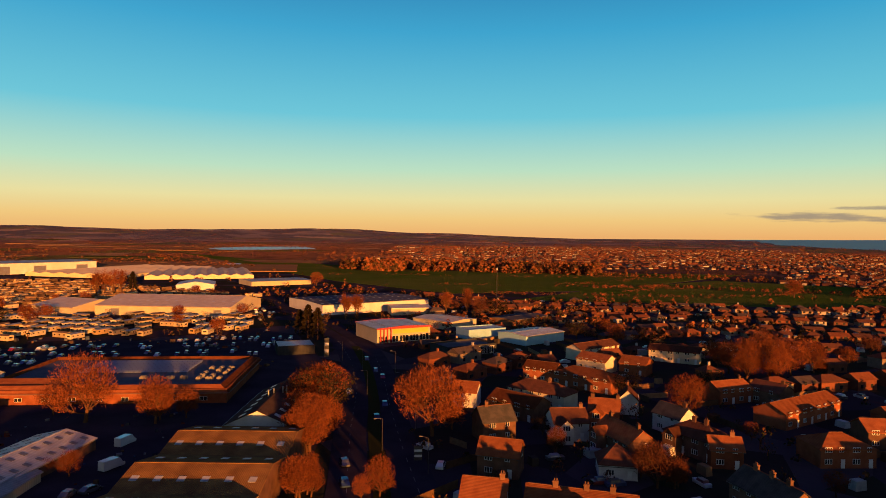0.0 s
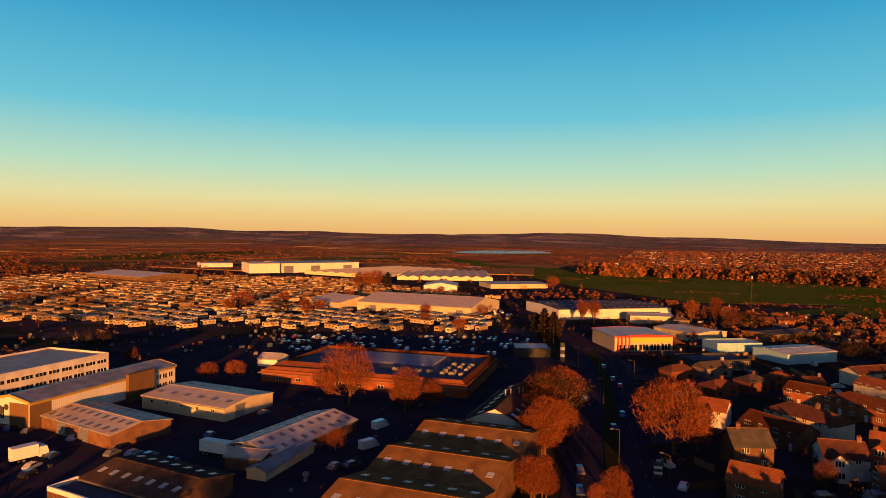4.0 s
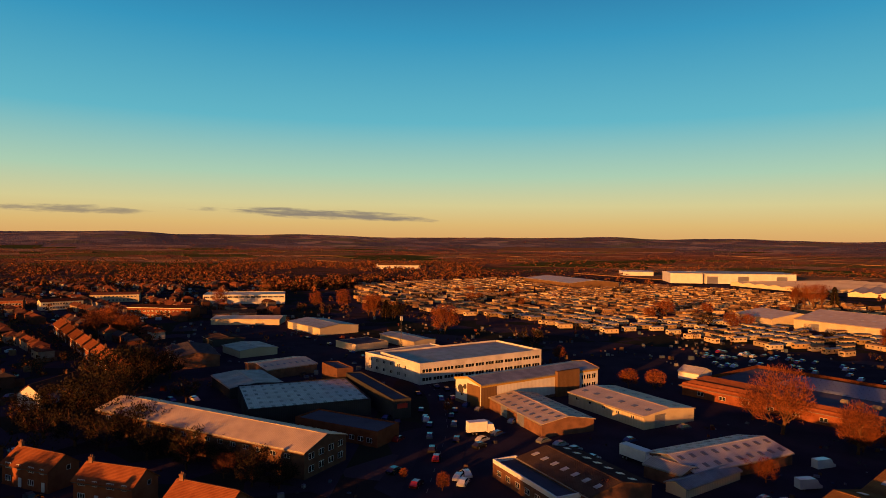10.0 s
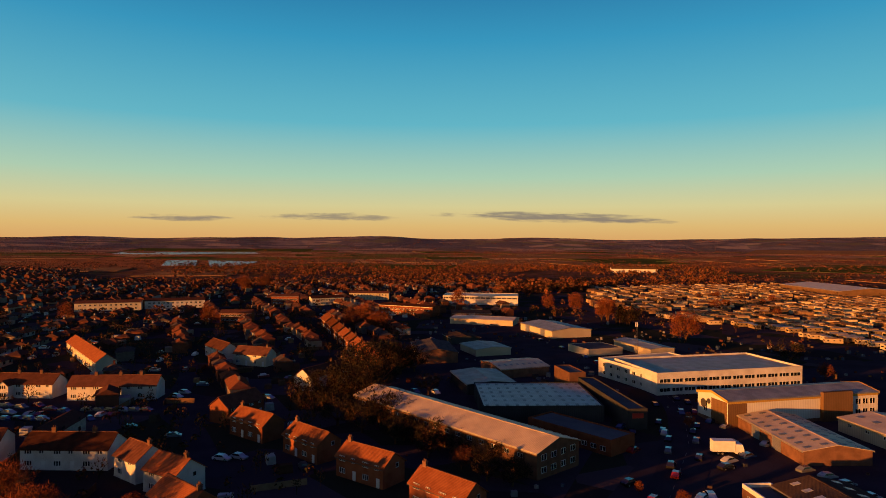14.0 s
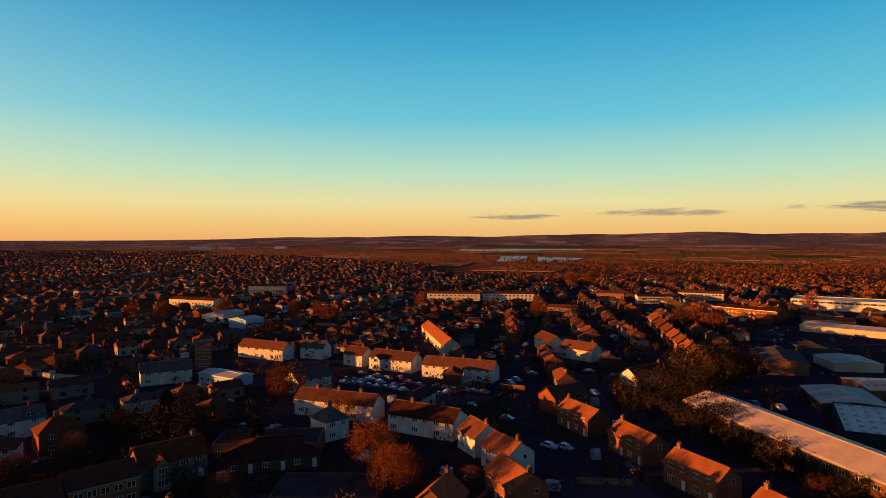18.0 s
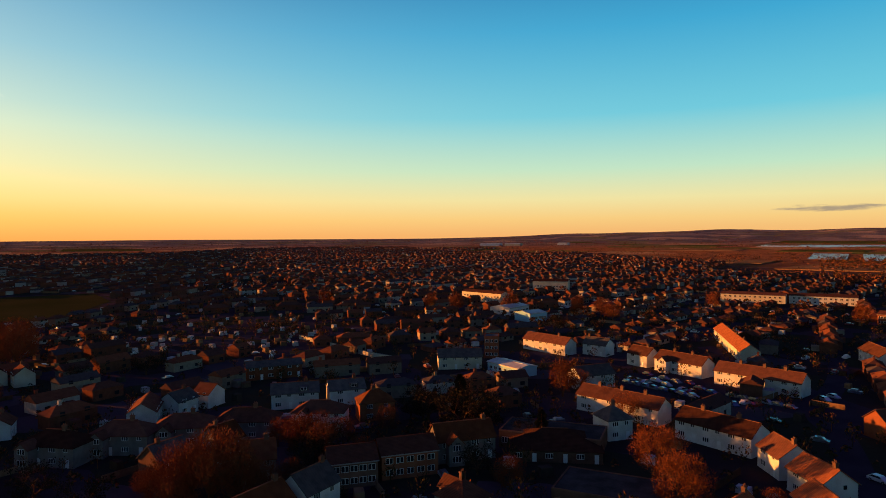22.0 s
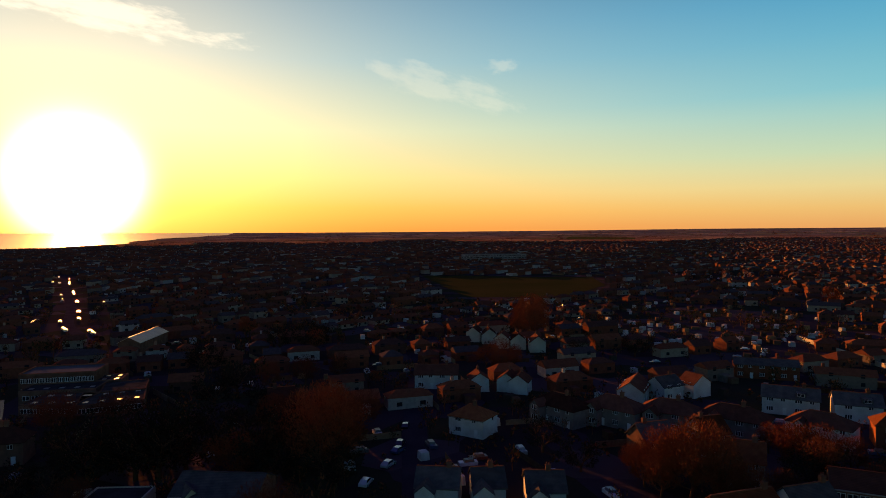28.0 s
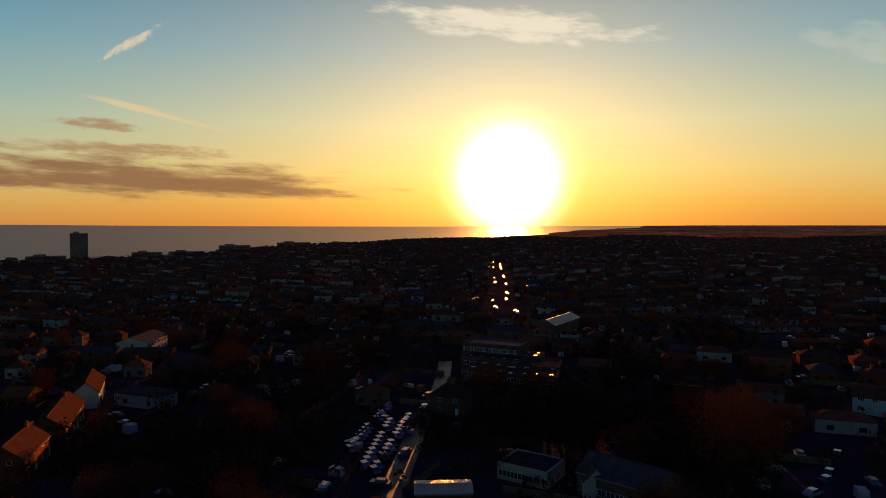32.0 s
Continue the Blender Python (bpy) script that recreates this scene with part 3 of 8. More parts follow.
@functools.lru_cache(None)
def window_meshes(w, h, cols):
    return window_skin(w, h, cols, False), Bits().box(0, -0.005, 0.03, w - 0.06, 0.02, h - 0.06).mesh("pane", "glass")


@functools.lru_cache(None)
def plain_window_mesh(w, h, cols):
    return window_skin(w, h, cols, True)


@functools.lru_cache(None)
def door_mesh(w, h, mat):
    b = Bits()
    b.box(0, -0.02, 0, w, 0.08, h)
    for z in (0.15, h * 0.55):
        b.box(0, -0.07, z, w * 0.7, 0.03, h * 0.33)
    return b.mesh("door", mat)


@functools.lru_cache(None)
def roller_mesh(w, h, mat):
    n = max(6, int(h / 0.35))
    edge = [(-0.12 if i % 2 else -0.06, i * h / (2 * n)) for i in range(2 * n + 1)] + [(-0.25, h), (-0.25, h + 0.3), (0.03, h + 0.3), (0.03, 0)]
    k = len(edge)
    b = Bits().add([(s * w / 2, y, z) for s in (-1, 1) for y, z in edge], [(i, (i + 1) % k, k + (i + 1) % k, k + i) for i in range(k)] + [tuple(range(k))[::-1], tuple(range(k, 2 * k))])
    return b.mesh("roller_door", mat)


def on_wall(side, u, z, L, D):
    """Pose on a wall of a box L by D: side 0 is -y, 1 is +x, 2 is +y, 3 is -x; u runs along the wall from its middle."""
    if side == 0:
        return pose(u, -D / 2, z)
    if side == 1:
        return pose(L / 2, u, z, 0, 0, 90)
    if side == 2:
        return pose(-u, D / 2, z, 0, 0, 180)
    return pose(-L / 2, -u, z, 0, 0, 270)


def add_window(parent, side, u, z, w, h, cols, L, D, fine):
    if fine:
        f, p = window_meshes(w, h, cols)
        o = part("window", f, None, parent, at=on_wall(side, u, z, L, D))
        part("pane", p, None, o)
    else:
        part("window", plain_window_mesh(w, h, cols), None, parent, at=on_wall(side, u, z, L, D))


# ---- houses ----
@functools.lru_cache(None)
def chimney_mesh(h):
    b = Bits()
    b.box(0, 0, -1.2, 0.95, 0.65, 1.2 + h)
    b.box(0, 0, h - 0.25, 1.1, 0.8, 0.16)
    for x in (-0.22, 0.22):
        b.tube((x, 0, h - 0.05), (x, 0, h + 0.4), 0.13, 0.1, 6)
    return b.mesh("chimney", "brick_brown")


HOUSES = {}
WALLS = {"brick_red": "red brick", "brick_brown": "brown brick", "render_white": "white rendered", "render_cream": "cream rendered", "pebbledash": "grey pebbledashed"}
ROOFS = {"tile_red": "red tiled", "tile_brown": "brown tiled", "tile_slate": "grey slate"}


def build_house(L, D, eave, rise, hip, wall, roof, chimneys, fine, wing, dormer):
    h = new("house")
    b = Bits().box(0, 0, -0.3, L, D, eave + 0.3)
    if not hip:
        b.gable(L, D, eave, rise)
    b.box(0, 0, -0.3, L + 0.12, D + 0.12, 0.55)
    part("wall", b, wall, h)
    r = Bits()
    if hip:
        r.hip(L, D, eave, rise)
        k = max(L / 2 - D / 2, 0.1)
    else:
        r.gable(L, D, eave + 0.02, rise, 0.35, 0.16)
        k = L / 2 + 0.3
    rf = part("roof", r, roof, h)
    part("ridge", Bits().box(0, 0, eave + rise + (0.02 if hip else 0.12), 2 * k, 0.3, 0.14, taper=0.95), "ridge", rf)
    for cx in chimneys:
        part("chimney", chimney_mesh(1.2), None, h, at=pose(cx * k * 0.92, 0.0, eave + rise))
    if fine:
        for y in (-1, 1):
            part("gutter", Bits().box(0, y * (D / 2 + 0.4), eave - rise * 0.35 / (D / 2) - 0.05, L + 0.6, 0.12, 0.12), "frame_dark", h)
    floors = 2 if eave > 4 else 1
    units = max(1, round(L / 7.5))
    u = L / units
    for side in (0, 2):
        for i in range(units):
            c = -L / 2 + u * (i + 0.5)
            for fl in range(floors):
                z = 0.95 + 2.65 * fl
                add_window(h, side, c - u * 0.22, z, 1.7, 1.2, 3, L, D, fine)
                if fl or side == 2:
                    add_window(h, side, c + u * 0.24, z + 0.1, 1.1, 1.1, 2, L, D, fine)
            if side == 0:
                part("door", door_mesh(0.95, 2.05, "frame"), None, h, at=on_wall(0, c + u * 0.3, 0.02, L, D))
    if floors == 2 and fine:
        for side in (1, 3):
            add_window(h, side, D * 0.15, 3.6, 0.9, 1.0, 1, L, D, fine)
    if wing:  # a gabled front bay under its own roof
        w = Bits().box(0, 0, -0.3, 3.4, 3.6, eave + 0.2)
        w.gable(3.4, 3.4, eave - 0.1, rise * 0.55)
        wg = part("front_bay", w, wall, h, at=pose(-L * 0.24, -D / 2 - 0.9, 0, 0, 0, 90))
        part("bay_roof", Bits().gable(3.5, 3.4, eave - 0.05, rise * 0.55, 0.3, 0.15), roof, wg)
        part("window", plain_window_mesh(1.9, 1.3, 3), None, wg, at=pose(-1.7, 0, 3.5 if floors == 2 else 1.0, 0, 0, 270))
        if floors == 2:
            part("window", plain_window_mesh(2.1, 1.4, 3), None, wg, at=pose(-1.7, 0, 0.9, 0, 0, 270))
    if dormer:
        d = Bits().box(0, 0, eave + 0.2, 2.4, D * 0.5, rise * 0.62)
        dm = part("dormer", d, "frame_dark", h, at=pose(L * 0.18, -D * 0.2, 0))
        part("window", plain_window_mesh(1.8, 0.9, 2), None, dm, at=pose(0, -D * 0.25, eave + rise * 0.62 - 0.85))
    return h


def house(x, y, turn, L=9.0, D=8.0, eave=5.1, rise=3.2, hip=0, wall="brick_red", roof="tile_brown", chimneys=(0.8,), fine=1, wing=0, dormer=0, note=""):
    """A house whose ridge runs along its own x axis; turn in degrees."""
    L = max(6.0, round(L))
    if math.hypot(x, y) > 165 or math.hypot(x, y) < 100:
        fine = 0
    D = round(D * 2) / 2 - 0.5
    key = (L, D, eave, rise, hip, wall, roof, chimneys, fine, wing, dormer)
    m = pose(x, y, ground_z(x, y), 0, 0, turn)
    if key in HOUSES:
        h = copy_thing(HOUSES[key], m)
    else:
        h = HOUSES[key] = build_house(*key)
        h.matrix_basis = m
    kind = "bungalow" if eave < 4 else ("terrace" if L > 21 else "house")
    extra = note or (", gabled front bay" if wing else (", chimney" if chimneys else ""))
    h.name = kind
    return tagged(h, f"{WALLS[wall]} {kind} with {'hipped' if hip else 'pitched'} {ROOFS[roof]} roof{extra}", "house")


# ---- sheds, shops and offices ----
def hall(x, y, L, D, turn, eave, rise=1.5, roof="sheet_pale", wall="clad_white", lights=(0, 0), lmat="rooflight", doors=(), strips=(), kind="warehouse", label="", wins=(), band="", parapet=0.0, one_way=False, low=None):
    """A long building with its ridge along its own x axis.
    lights: rooflights along, and rows on each slope. doors: (side, u, w, h). strips: (side, z, h, panes) ribbon windows. wins: (side, z, w, h, n)."""
    h = new(kind)
    gz = ground_z(x, y)
    h.matrix_basis = pose(x, y, gz, 0, 0, turn)
    b = Bits().box(0, 0, -0.4, L, D, eave + 0.4)
    if rise and not parapet:
        b.gable(L, D, eave, rise - 0.02)
    if low:
        w = part("wall", b, wall, h)
        part("base_course", Bits().box(0, 0, -0.4, L + 0.2, D + 0.2, 0.4 + low[0]), low[1], h)
    else:
        w = part("wall", b, wall, h)
    if parapet or not rise:
        r = Bits().box(0, 0, eave + 0.005, L - 0.6, D - 0.6, 0.12)
        rf = part("roof", r, roof, h)
        p = Bits()
        t = 0.35
        top = max(parapet, 0.3)
        p.box(0, -D / 2 + t / 2, eave, L, t, top).box(0, D / 2 - t / 2, eave, L, t, top)
        p.box(-L / 2 + t / 2, 0, eave, t, D - 2 * t, top).box(L / 2 - t / 2, 0, eave, t, D - 2 * t, top)
        part("parapet", p, band or wall, h)
        slope = 0.0
    else:
        rf = part("roof", Bits().gable(L, D, eave + 0.02, rise, 0.3, 0.12), roof, h)
        part("ridge_cap", Bits().box(0, 0, eave + rise + 0.1, L + 0.5, 0.5, 0.09, taper=0.9), roof, rf)
        for s in (-1, 1):
            part("gutter", Bits().box(0, s * (D / 2 + 0.36), eave - 0.25, L + 0.4, 0.18, 0.2), "steel", h)
        slope = math.degrees(math.atan2(rise, D / 2))
        if band:
            bd = Bits()
            for s in (-1, 1):
                for e in (-1, 1):
                    vx = s * (L / 2 + 0.34)
                    y0, z0, y1, z1 = e * (D / 2 + 0.3), eave - 0.5, 0.0, eave + rise - 0.4
                    bd.add([(vx - 0.05, y0, z0), (vx - 0.05, y1, z1), (vx - 0.05, y1, z1 + 0.7), (vx - 0.05, y0, z0 + 0.7), (vx + 0.05, y0, z0), (vx + 0.05, y1, z1), (vx + 0.05, y1, z1 + 0.7), (vx + 0.05, y0, z0 + 0.7)],
                           [(0, 1, 2, 3), (7, 6, 5, 4), (0, 4, 5, 1), (3, 2, 6, 7), (0, 3, 7, 4), (1, 5, 6, 2)])
            part("fascia", bd, band, h)
    nx, ny = lights
    if nx:
        lm = Bits().box(0, 0, 0, min(1.6, L / nx * 0.32), min(1.7, D / 2 / ny * 0.4), 0.1).mesh("rooflight", lmat)
        for s in (-1, 1):
            for i in range(nx):
                for j in range(ny):
                    q = (j + 0.55) / ny
                    yy = s * D / 2 * q
                    part("rooflight", lm, None, rf, at=pose(-L / 2 + L * (i + 0.5) / nx, yy, eave + rise * (1 - q) * (0 if parapet else 1) + 0.13, -s * slope, 0, 0))
    for side, u, dw, dh in doors:
        part("roller_door", roller_mesh(dw, dh, "steel"), None, h, at=on_wall(side, u, 0, L, D))
    for side, z, sh, n in strips:
        span = (L if side in (0, 2) else D) - 1.2
        for i in range(n):
            add_window(h, side, -span / 2 + span * (i + 0.5) / n, z, span / n * 0.86, sh, 3, L, D, False)
    for side, z, ww, wh, n in wins:
        span = (L if side in (0, 2) else D) * 0.92
        for i in range(n):
            add_window(h, side, -span / 2 + span * (i + 0.5) / n, z, ww, wh, 2, L, D, False)
    return tagged(h, label, "building" if kind not in ("warehouse",) else "warehouse")


# ---- trees ----
def tree_meshes(seed, spread, twig, leafy=0, mat="twigs", upright=0.5):
    """A forked trunk with limbs, and a crown of fine twigs or leaves; scaled to stand one metre high."""
    q = random.Random(seed)
    t, c = Bits(), Bits()
    lean = Vector((q.uniform(-0.02, 0.02), q.uniform(-0.02, 0.02), 0.13))
    t.tube((0, 0, -0.03), lean, 0.024, 0.017, 7)
    tips = []

    def grow(p, d, length, r, depth):
        e = p + d * length
        if depth < 4:
            t.tube(p, e, r, r * 0.6, 5 if depth < 2 else 3)
        tips.append((e, d))
        if depth == 4:
            return
        for k in range(q.choice((3, 4)) if depth < 3 else 3):
            nd = (d + Vector((q.uniform(-1, 1) * spread, q.uniform(-1, 1) * spread, q.uniform(-0.3, 0.75) * upright))).normalized()
            grow(e - d * length * q.uniform(0, 0.4), nd, length * q.uniform(0.6, 0.85), r * 0.55, depth + 1)

    for k in range(8):
        a = 2 * math.pi * k / 8 + q.uniform(-0.4, 0.4)
        steep = q.uniform(0.15, 0.6) if k % 2 else q.uniform(0.7, 1.5)
        grow(lean * q.uniform(0.5, 1.0), Vector((math.cos(a) * spread, math.sin(a) * spread, steep * (0.6 + upright))).normalized(), 0.2 if steep > 0.65 else 0.13, 0.008, 1)
    for e, d in tips:
        for k in range(twig - 1 if leafy else twig):
            v = (d * 0.7 + Vector((q.gauss(0, 0.6), q.gauss(0, 0.6), q.gauss(0.2, 0.5)))).normalized()
            o = e + Vector((q.gauss(0, 1), q.gauss(0, 1), q.gauss(0, 1))) * 0.022
            n = Matrix.Rotation(q.uniform(0, 6.3), 3, v) @ v.orthogonal().normalized()
            ln = q.uniform(0.03, 0.065) * (0.5 if leafy else 1)
            w = ln * (0.4 if leafy else 0.05)
            if leafy:
                c.add([o - n * w, o + v * ln * 0.5 - n * w * 0.2, o + v * ln, o + n * w], [(0, 1, 2, 3)])
            else:
                c.add([o - n * w, o + n * w, o + v * ln], [(0, 1, 2)])
    if not leafy and upright < 1:  # fine outer sprays that round the crown off
        wide, high = max(abs(p[0]) for p in c.v) * 0.86, max(p[2] for p in c.v)
        for k in range(2300):
            u, a, rr = q.uniform(-0.75, 1), q.uniform(0, 6.3), q.random() ** 0.3
            f = math.sqrt(1 - u * u) * rr * (1 + 0.12 * math.sin(3 * a + seed) + 0.1 * math.sin(7 * a + 5 * u))
            o = Vector((math.cos(a) * wide * f, math.sin(a) * wide * f, high * (0.55 + 0.43 * u * rr)))
            v = Vector((math.cos(a) * f * 0.4 + q.gauss(0, 0.5), math.sin(a) * f * 0.4 + q.gauss(0, 0.5), 0.45 + 0.3 * u + q.gauss(0, 0.35))).normalized()
            n = Matrix.Rotation(q.uniform(0, 6.3), 3, v) @ v.orthogonal().normalized()
            ln = q.uniform(0.02, 0.045)
            c.add([o - n * ln * 0.1, o + n * ln * 0.1, o + v * ln], [(0, 1, 2)])
    zs = sorted(p[2] for p in c.v)
    top = zs[int(len(zs) * 0.995)]
    for m in (t, c):
        m.v = [(x / top, y / top, z / top) for x, y, z in m.v]
    return t.mesh("trunk", "bark"), c.mesh("crown", mat)


def conifer_meshes(seed, tall):
    q = random.Random(seed)
    t, c = Bits(), Bits()
    t.tube((0, 0, -0.03 * tall), (0, 0, tall * 0.95), tall * 0.025, 0.003 * tall, 7)
    for i in range(1500):
        u = q.random() ** 0.7
        z = tall * (0.08 + 0.9 * u)
        r = tall * 0.2 * (1 - u) ** 0.6 * q.uniform(0.55, 1.12) * (1 + 0.25 * math.sin(u * 31 + q.random()))
        a = q.uniform(0, 6.3)
        o = Vector((math.cos(a) * r, math.sin(a) * r, z))
        v = Vector((math.cos(a), math.sin(a), q.uniform(-0.3, 0.6))).normalized()
        n = v.orthogonal().normalized()
        n = Matrix.Rotation(q.uniform(0, 6.3), 3, v) @ n
        s = tall * q.uniform(0.03, 0.06)
        c.add([o - n * s * 0.6, o + v * s * 0.5 - n * s * 0.2, o + v * s * 1.2, o + n * s * 0.6], [(0, 1, 2, 3)])
    return t.mesh("trunk", "bark"), c.mesh("crown", "needles")


TREES = {
    "bare": [tree_meshes(s, 0.72, 6, 0, "twigs") for s in (1, 2, 3)],
    "brown": [tree_meshes(s, 0.8, 6, 0, "twigs_grey") for s in (4, 5)],
    "poplar": [tree_meshes(s, 0.3, 6, 0, "twigs", 1.3) for s in (6, 7)],
    "russet": [tree_meshes(s, 0.85, 6, 0, "rust_leaf") for s in (8,)],
    "oak": [tree_meshes(s, 0.95, 5, 1, "needles") for s in (9, 10)],
    "fir": [conifer_meshes(s, 1.0) for s in (11, 12)],
}
TREE_SAYS = {"bare": "bare winter tree with fine russet twigs", "brown": "leafless brown tree with spreading limbs", "poplar": "tall narrow poplar without leaves",
             "russet": "round tree with russet autumn leaves", "oak": "broad dark evergreen tree", "fir": "dark pointed conifer by the road"}


def tree(x, y, kind="bare", tall=12.0):
    k = rnd.randrange(len(TREES[kind]))
    s, w = tall, 0.84 if kind in ("bare", "brown", "russet") else 1.0
    t = new("tree")
    t.matrix_basis = pose(x, y, ground_z(x, y), 0, 0, rnd.uniform(0, 360)) @ Matrix.Diagonal((s * w, s * w, s, 1))
    part("trunk", TREES[kind][k][0], None, t)
    part("crown", TREES[kind][k][1], None, t)
    return tagged(t, TREE_SAYS[kind], "tree")


# ---- vehicles ----
def loft(b, outline, half, tuck):
    """A closed body from a side outline (x, z), its upper points drawn in towards the middle."""
    zt = max(z for _, z in outline)
    n = len(outline)
    pts = []
    for s in (-1, 1):
        pts += [(x, s * half * (1 - tuck * max(0.0, (z - 0.75) / max(zt - 0.75, 0.1))), z) for x, z in outline]
    b.add(pts, [tuple(range(n)), tuple(range(2 * n - 1, n - 1, -1))] + [((i + 1) % n, i, n + i, n + (i + 1) % n) for i in range(n)])


def wheel_mesh():
    b = Bits()
    b.tube((0, -0.11, 0), (0, 0.11, 0), 0.32, 0.32, 10)
    b.slot = 1
    b.tube((0, -0.13, 0), (0, 0.13, 0), 0.19, 0.19, 8)
    return b.mesh("wheel", "tyre", "steel")


WHEEL = wheel_mesh()
BODY, VAN = Bits(), Bits()
loft(BODY, [(-2.1, 0.3), (2.1, 0.3), (2.15, 0.62), (1.2, 0.92), (0.55, 1.42), (-1.1, 1.45), (-1.9, 0.98), (-2.15, 0.85)], 0.88, 0.22)
loft(VAN, [(-2.7, 0.35), (2.6, 0.35), (2.65, 0.95), (2.0, 1.25), (1.45, 2.15), (1.1, 2.35), (-2.65, 2.4), (-2.7, 2.3)], 0.98, 0.08)
GLAZE = Bits()
loft(GLAZE, [(-1.62, 0.98), (1.0, 0.98), (0.53, 1.36), (-1.02, 1.385), (-1.5, 1.1)], 0.885, 0.2)
GLAZE = GLAZE.mesh("glazing", "glass")
SCREEN = Bits()
SCREEN.add([(2.02, -0.85, 1.25), (2.02, 0.85, 1.25), (1.5, 0.8, 2.1), (1.5, -0.8, 2.1), (1.9, -0.85, 1.2), (1.9, 0.85, 1.2), (1.4, 0.8, 2.05), (1.4, -0.8, 2.05)],
           [(0, 1, 2, 3), (7, 6, 5, 4), (0, 4, 5, 1), (3, 2, 6, 7), (0, 3, 7, 4), (1, 5, 6, 2)])
SCREEN = SCREEN.mesh("windscreen", "glass")
PAINTS = ["white", "silver", "grey", "black", "blue", "red"]
CARS = [BODY.mesh("body", m) for m in CAR_PAINT]
VANS = [VAN.mesh("body", m) for m in CAR_PAINT]
cars_made = 0


def car(x, y, turn, paint=None, van=False, group="parked cars", z=0.03):
    global cars_made
    cars_made += 1
    k = rnd.choice((0, 1, 1, 2, 2, 2, 3, 3, 3, 4, 4, 5)) if paint is None else PAINTS.index(paint)
    c = new("van" if van else "car")
    c.matrix_basis = pose(x, y, ground_z(x, y) + z, 0, 0, turn)
    part("body", (VANS if van else CARS)[k], None, c)
    part("windscreen" if van else "glazing", SCREEN if van else GLAZE, None, c)
    if math.hypot(x, y) < 165:
        for wx in ((-1.6, 1.65) if van else (-1.3, 1.35)):
            for wy in (-0.85, 0.85):
                part("wheel", WHEEL, None, c, at=pose(wx, wy, 0.32))
    else:
        c.location.z -= 0.28
    return tagged(c, f"{PAINTS[k]} {'van' if van else 'car'} standing on dark tarmac", "van" if van else "car", group)




def lorry(x, y, turn, L=8.0, label="white box lorry parked in the yard"):
    """A cab and a box body on wheels."""
    k = new("lorry")
    k.matrix_basis = pose(x, y, ground_z(x, y) + 0.05, 0, 0, turn)
    part("box_body", Bits().box(-1.0, 0, 0.95, L - 2.2, 2.45, 2.6).box(-1.0, 0, 0.7, L - 1.8, 1.2, 0.25), "white_paint", k)
    cab = Bits()
    loft(cab, [(L / 2 - 2.0, 0.5), (L / 2, 0.5), (L / 2 + 0.05, 1.5), (L / 2 - 0.35, 2.7), (L / 2 - 2.0, 2.8)], 1.2, 0.08)
    part("cab", cab, "white_paint", k)
    part("windscreen", Bits().box(L / 2 - 0.2, 0, 1.65, 0.25, 2.1, 0.85), "glass", k)
    for wx in (L / 2 - 1.1, -L / 2 + 1.2, -L / 2 + 2.3):
        for wy in (-1.05, 1.05):
            part("wheel", WHEEL, None, k, at=pose(wx, wy, 0.45) @ Matrix.Scale(1.4, 4))
    return tagged(k, label, "lorry")


def garden_wall(pts, h, mat, label):
    """A coped masonry wall along a line."""
    b, c = Bits(), Bits()
    for (x0, y0), (x1, y1) in zip(pts, pts[1:]):
        a, d = math.atan2(y1 - y0, x1 - x0), math.hypot(x1 - x0, y1 - y0)
        b.box((x0 + x1) / 2, (y0 + y1) / 2, -0.2, d + 0.2, 0.25, h + 0.2, a)
        c.box((x0 + x1) / 2, (y0 + y1) / 2, h, d + 0.3, 0.36, 0.1, a)
    w = new("garden_wall")
    part("masonry", b, mat, w)
    part("coping", c, "concrete", w)
    return tagged(w, label, "wall")


def tower_block(x, y, turn, L, D, floors, label):
    """A slab of flats with a row of windows on every storey."""
    t = new("apartment_tower")
    t.matrix_basis = pose(x, y, ground_z(x, y), 0, 0, turn)
    h = floors * 2.9
    part("wall", Bits().box(0, 0, -1, L, D, h + 1), "tank", t)
    part("roof", Bits().box(0, 0, h, L + 0.4, D + 0.4, 0.5).box(L * 0.15, 0, h + 0.5, L * 0.3, D * 0.5, 2.6), "concrete", t)
    for f in range(floors):
        for side in (0, 2):
            add_window(t, side, 0, f * 2.9 + 0.9, L * 0.86, 1.5, 6, L, D, False)
    return tagged(t, label, "apartment block")


def totem(x, y, turn, h, mat, label):
    """A tall double-sided roadside sign with blank panels."""
    t = new("totem_sign")
    t.matrix_basis = pose(x, y, ground_z(x, y), 0, 0, turn)
    part("post", Bits().box(0, 0, -0.3, 1.9, 0.35, h + 0.3), "frame_dark", t)
    for k in range(4):
        part("panel", Bits().box(0, 0, h * (0.25 + 0.18 * k), 1.75, 0.45, h * 0.15), mat if k % 2 else "white_paint", t)
    return tagged(t, label, "sign")


def street_lamp(x, y, turn, h=8.0):
    l = new("street_lamp")
    l.matrix_basis = pose(x, y, ground_z(x, y), 0, 0, turn)
    part("column", Bits().tube((0, 0, -0.2), (0, 0, h), 0.08, 0.05, 8), "frame_dark", l)
    part("arm", Bits().tube((0, 0, h - 0.05), (1.6, 0, h + 0.15), 0.05, 0.04, 6), "frame_dark", l)
    part("lamp_head", Bits().box(1.8, 0, h + 0.08, 0.8, 0.3, 0.14, taper=0.7), "concrete", l)
    return tagged(l, "slim grey street lamp beside the road", "street lamp", "street lamps along the road")


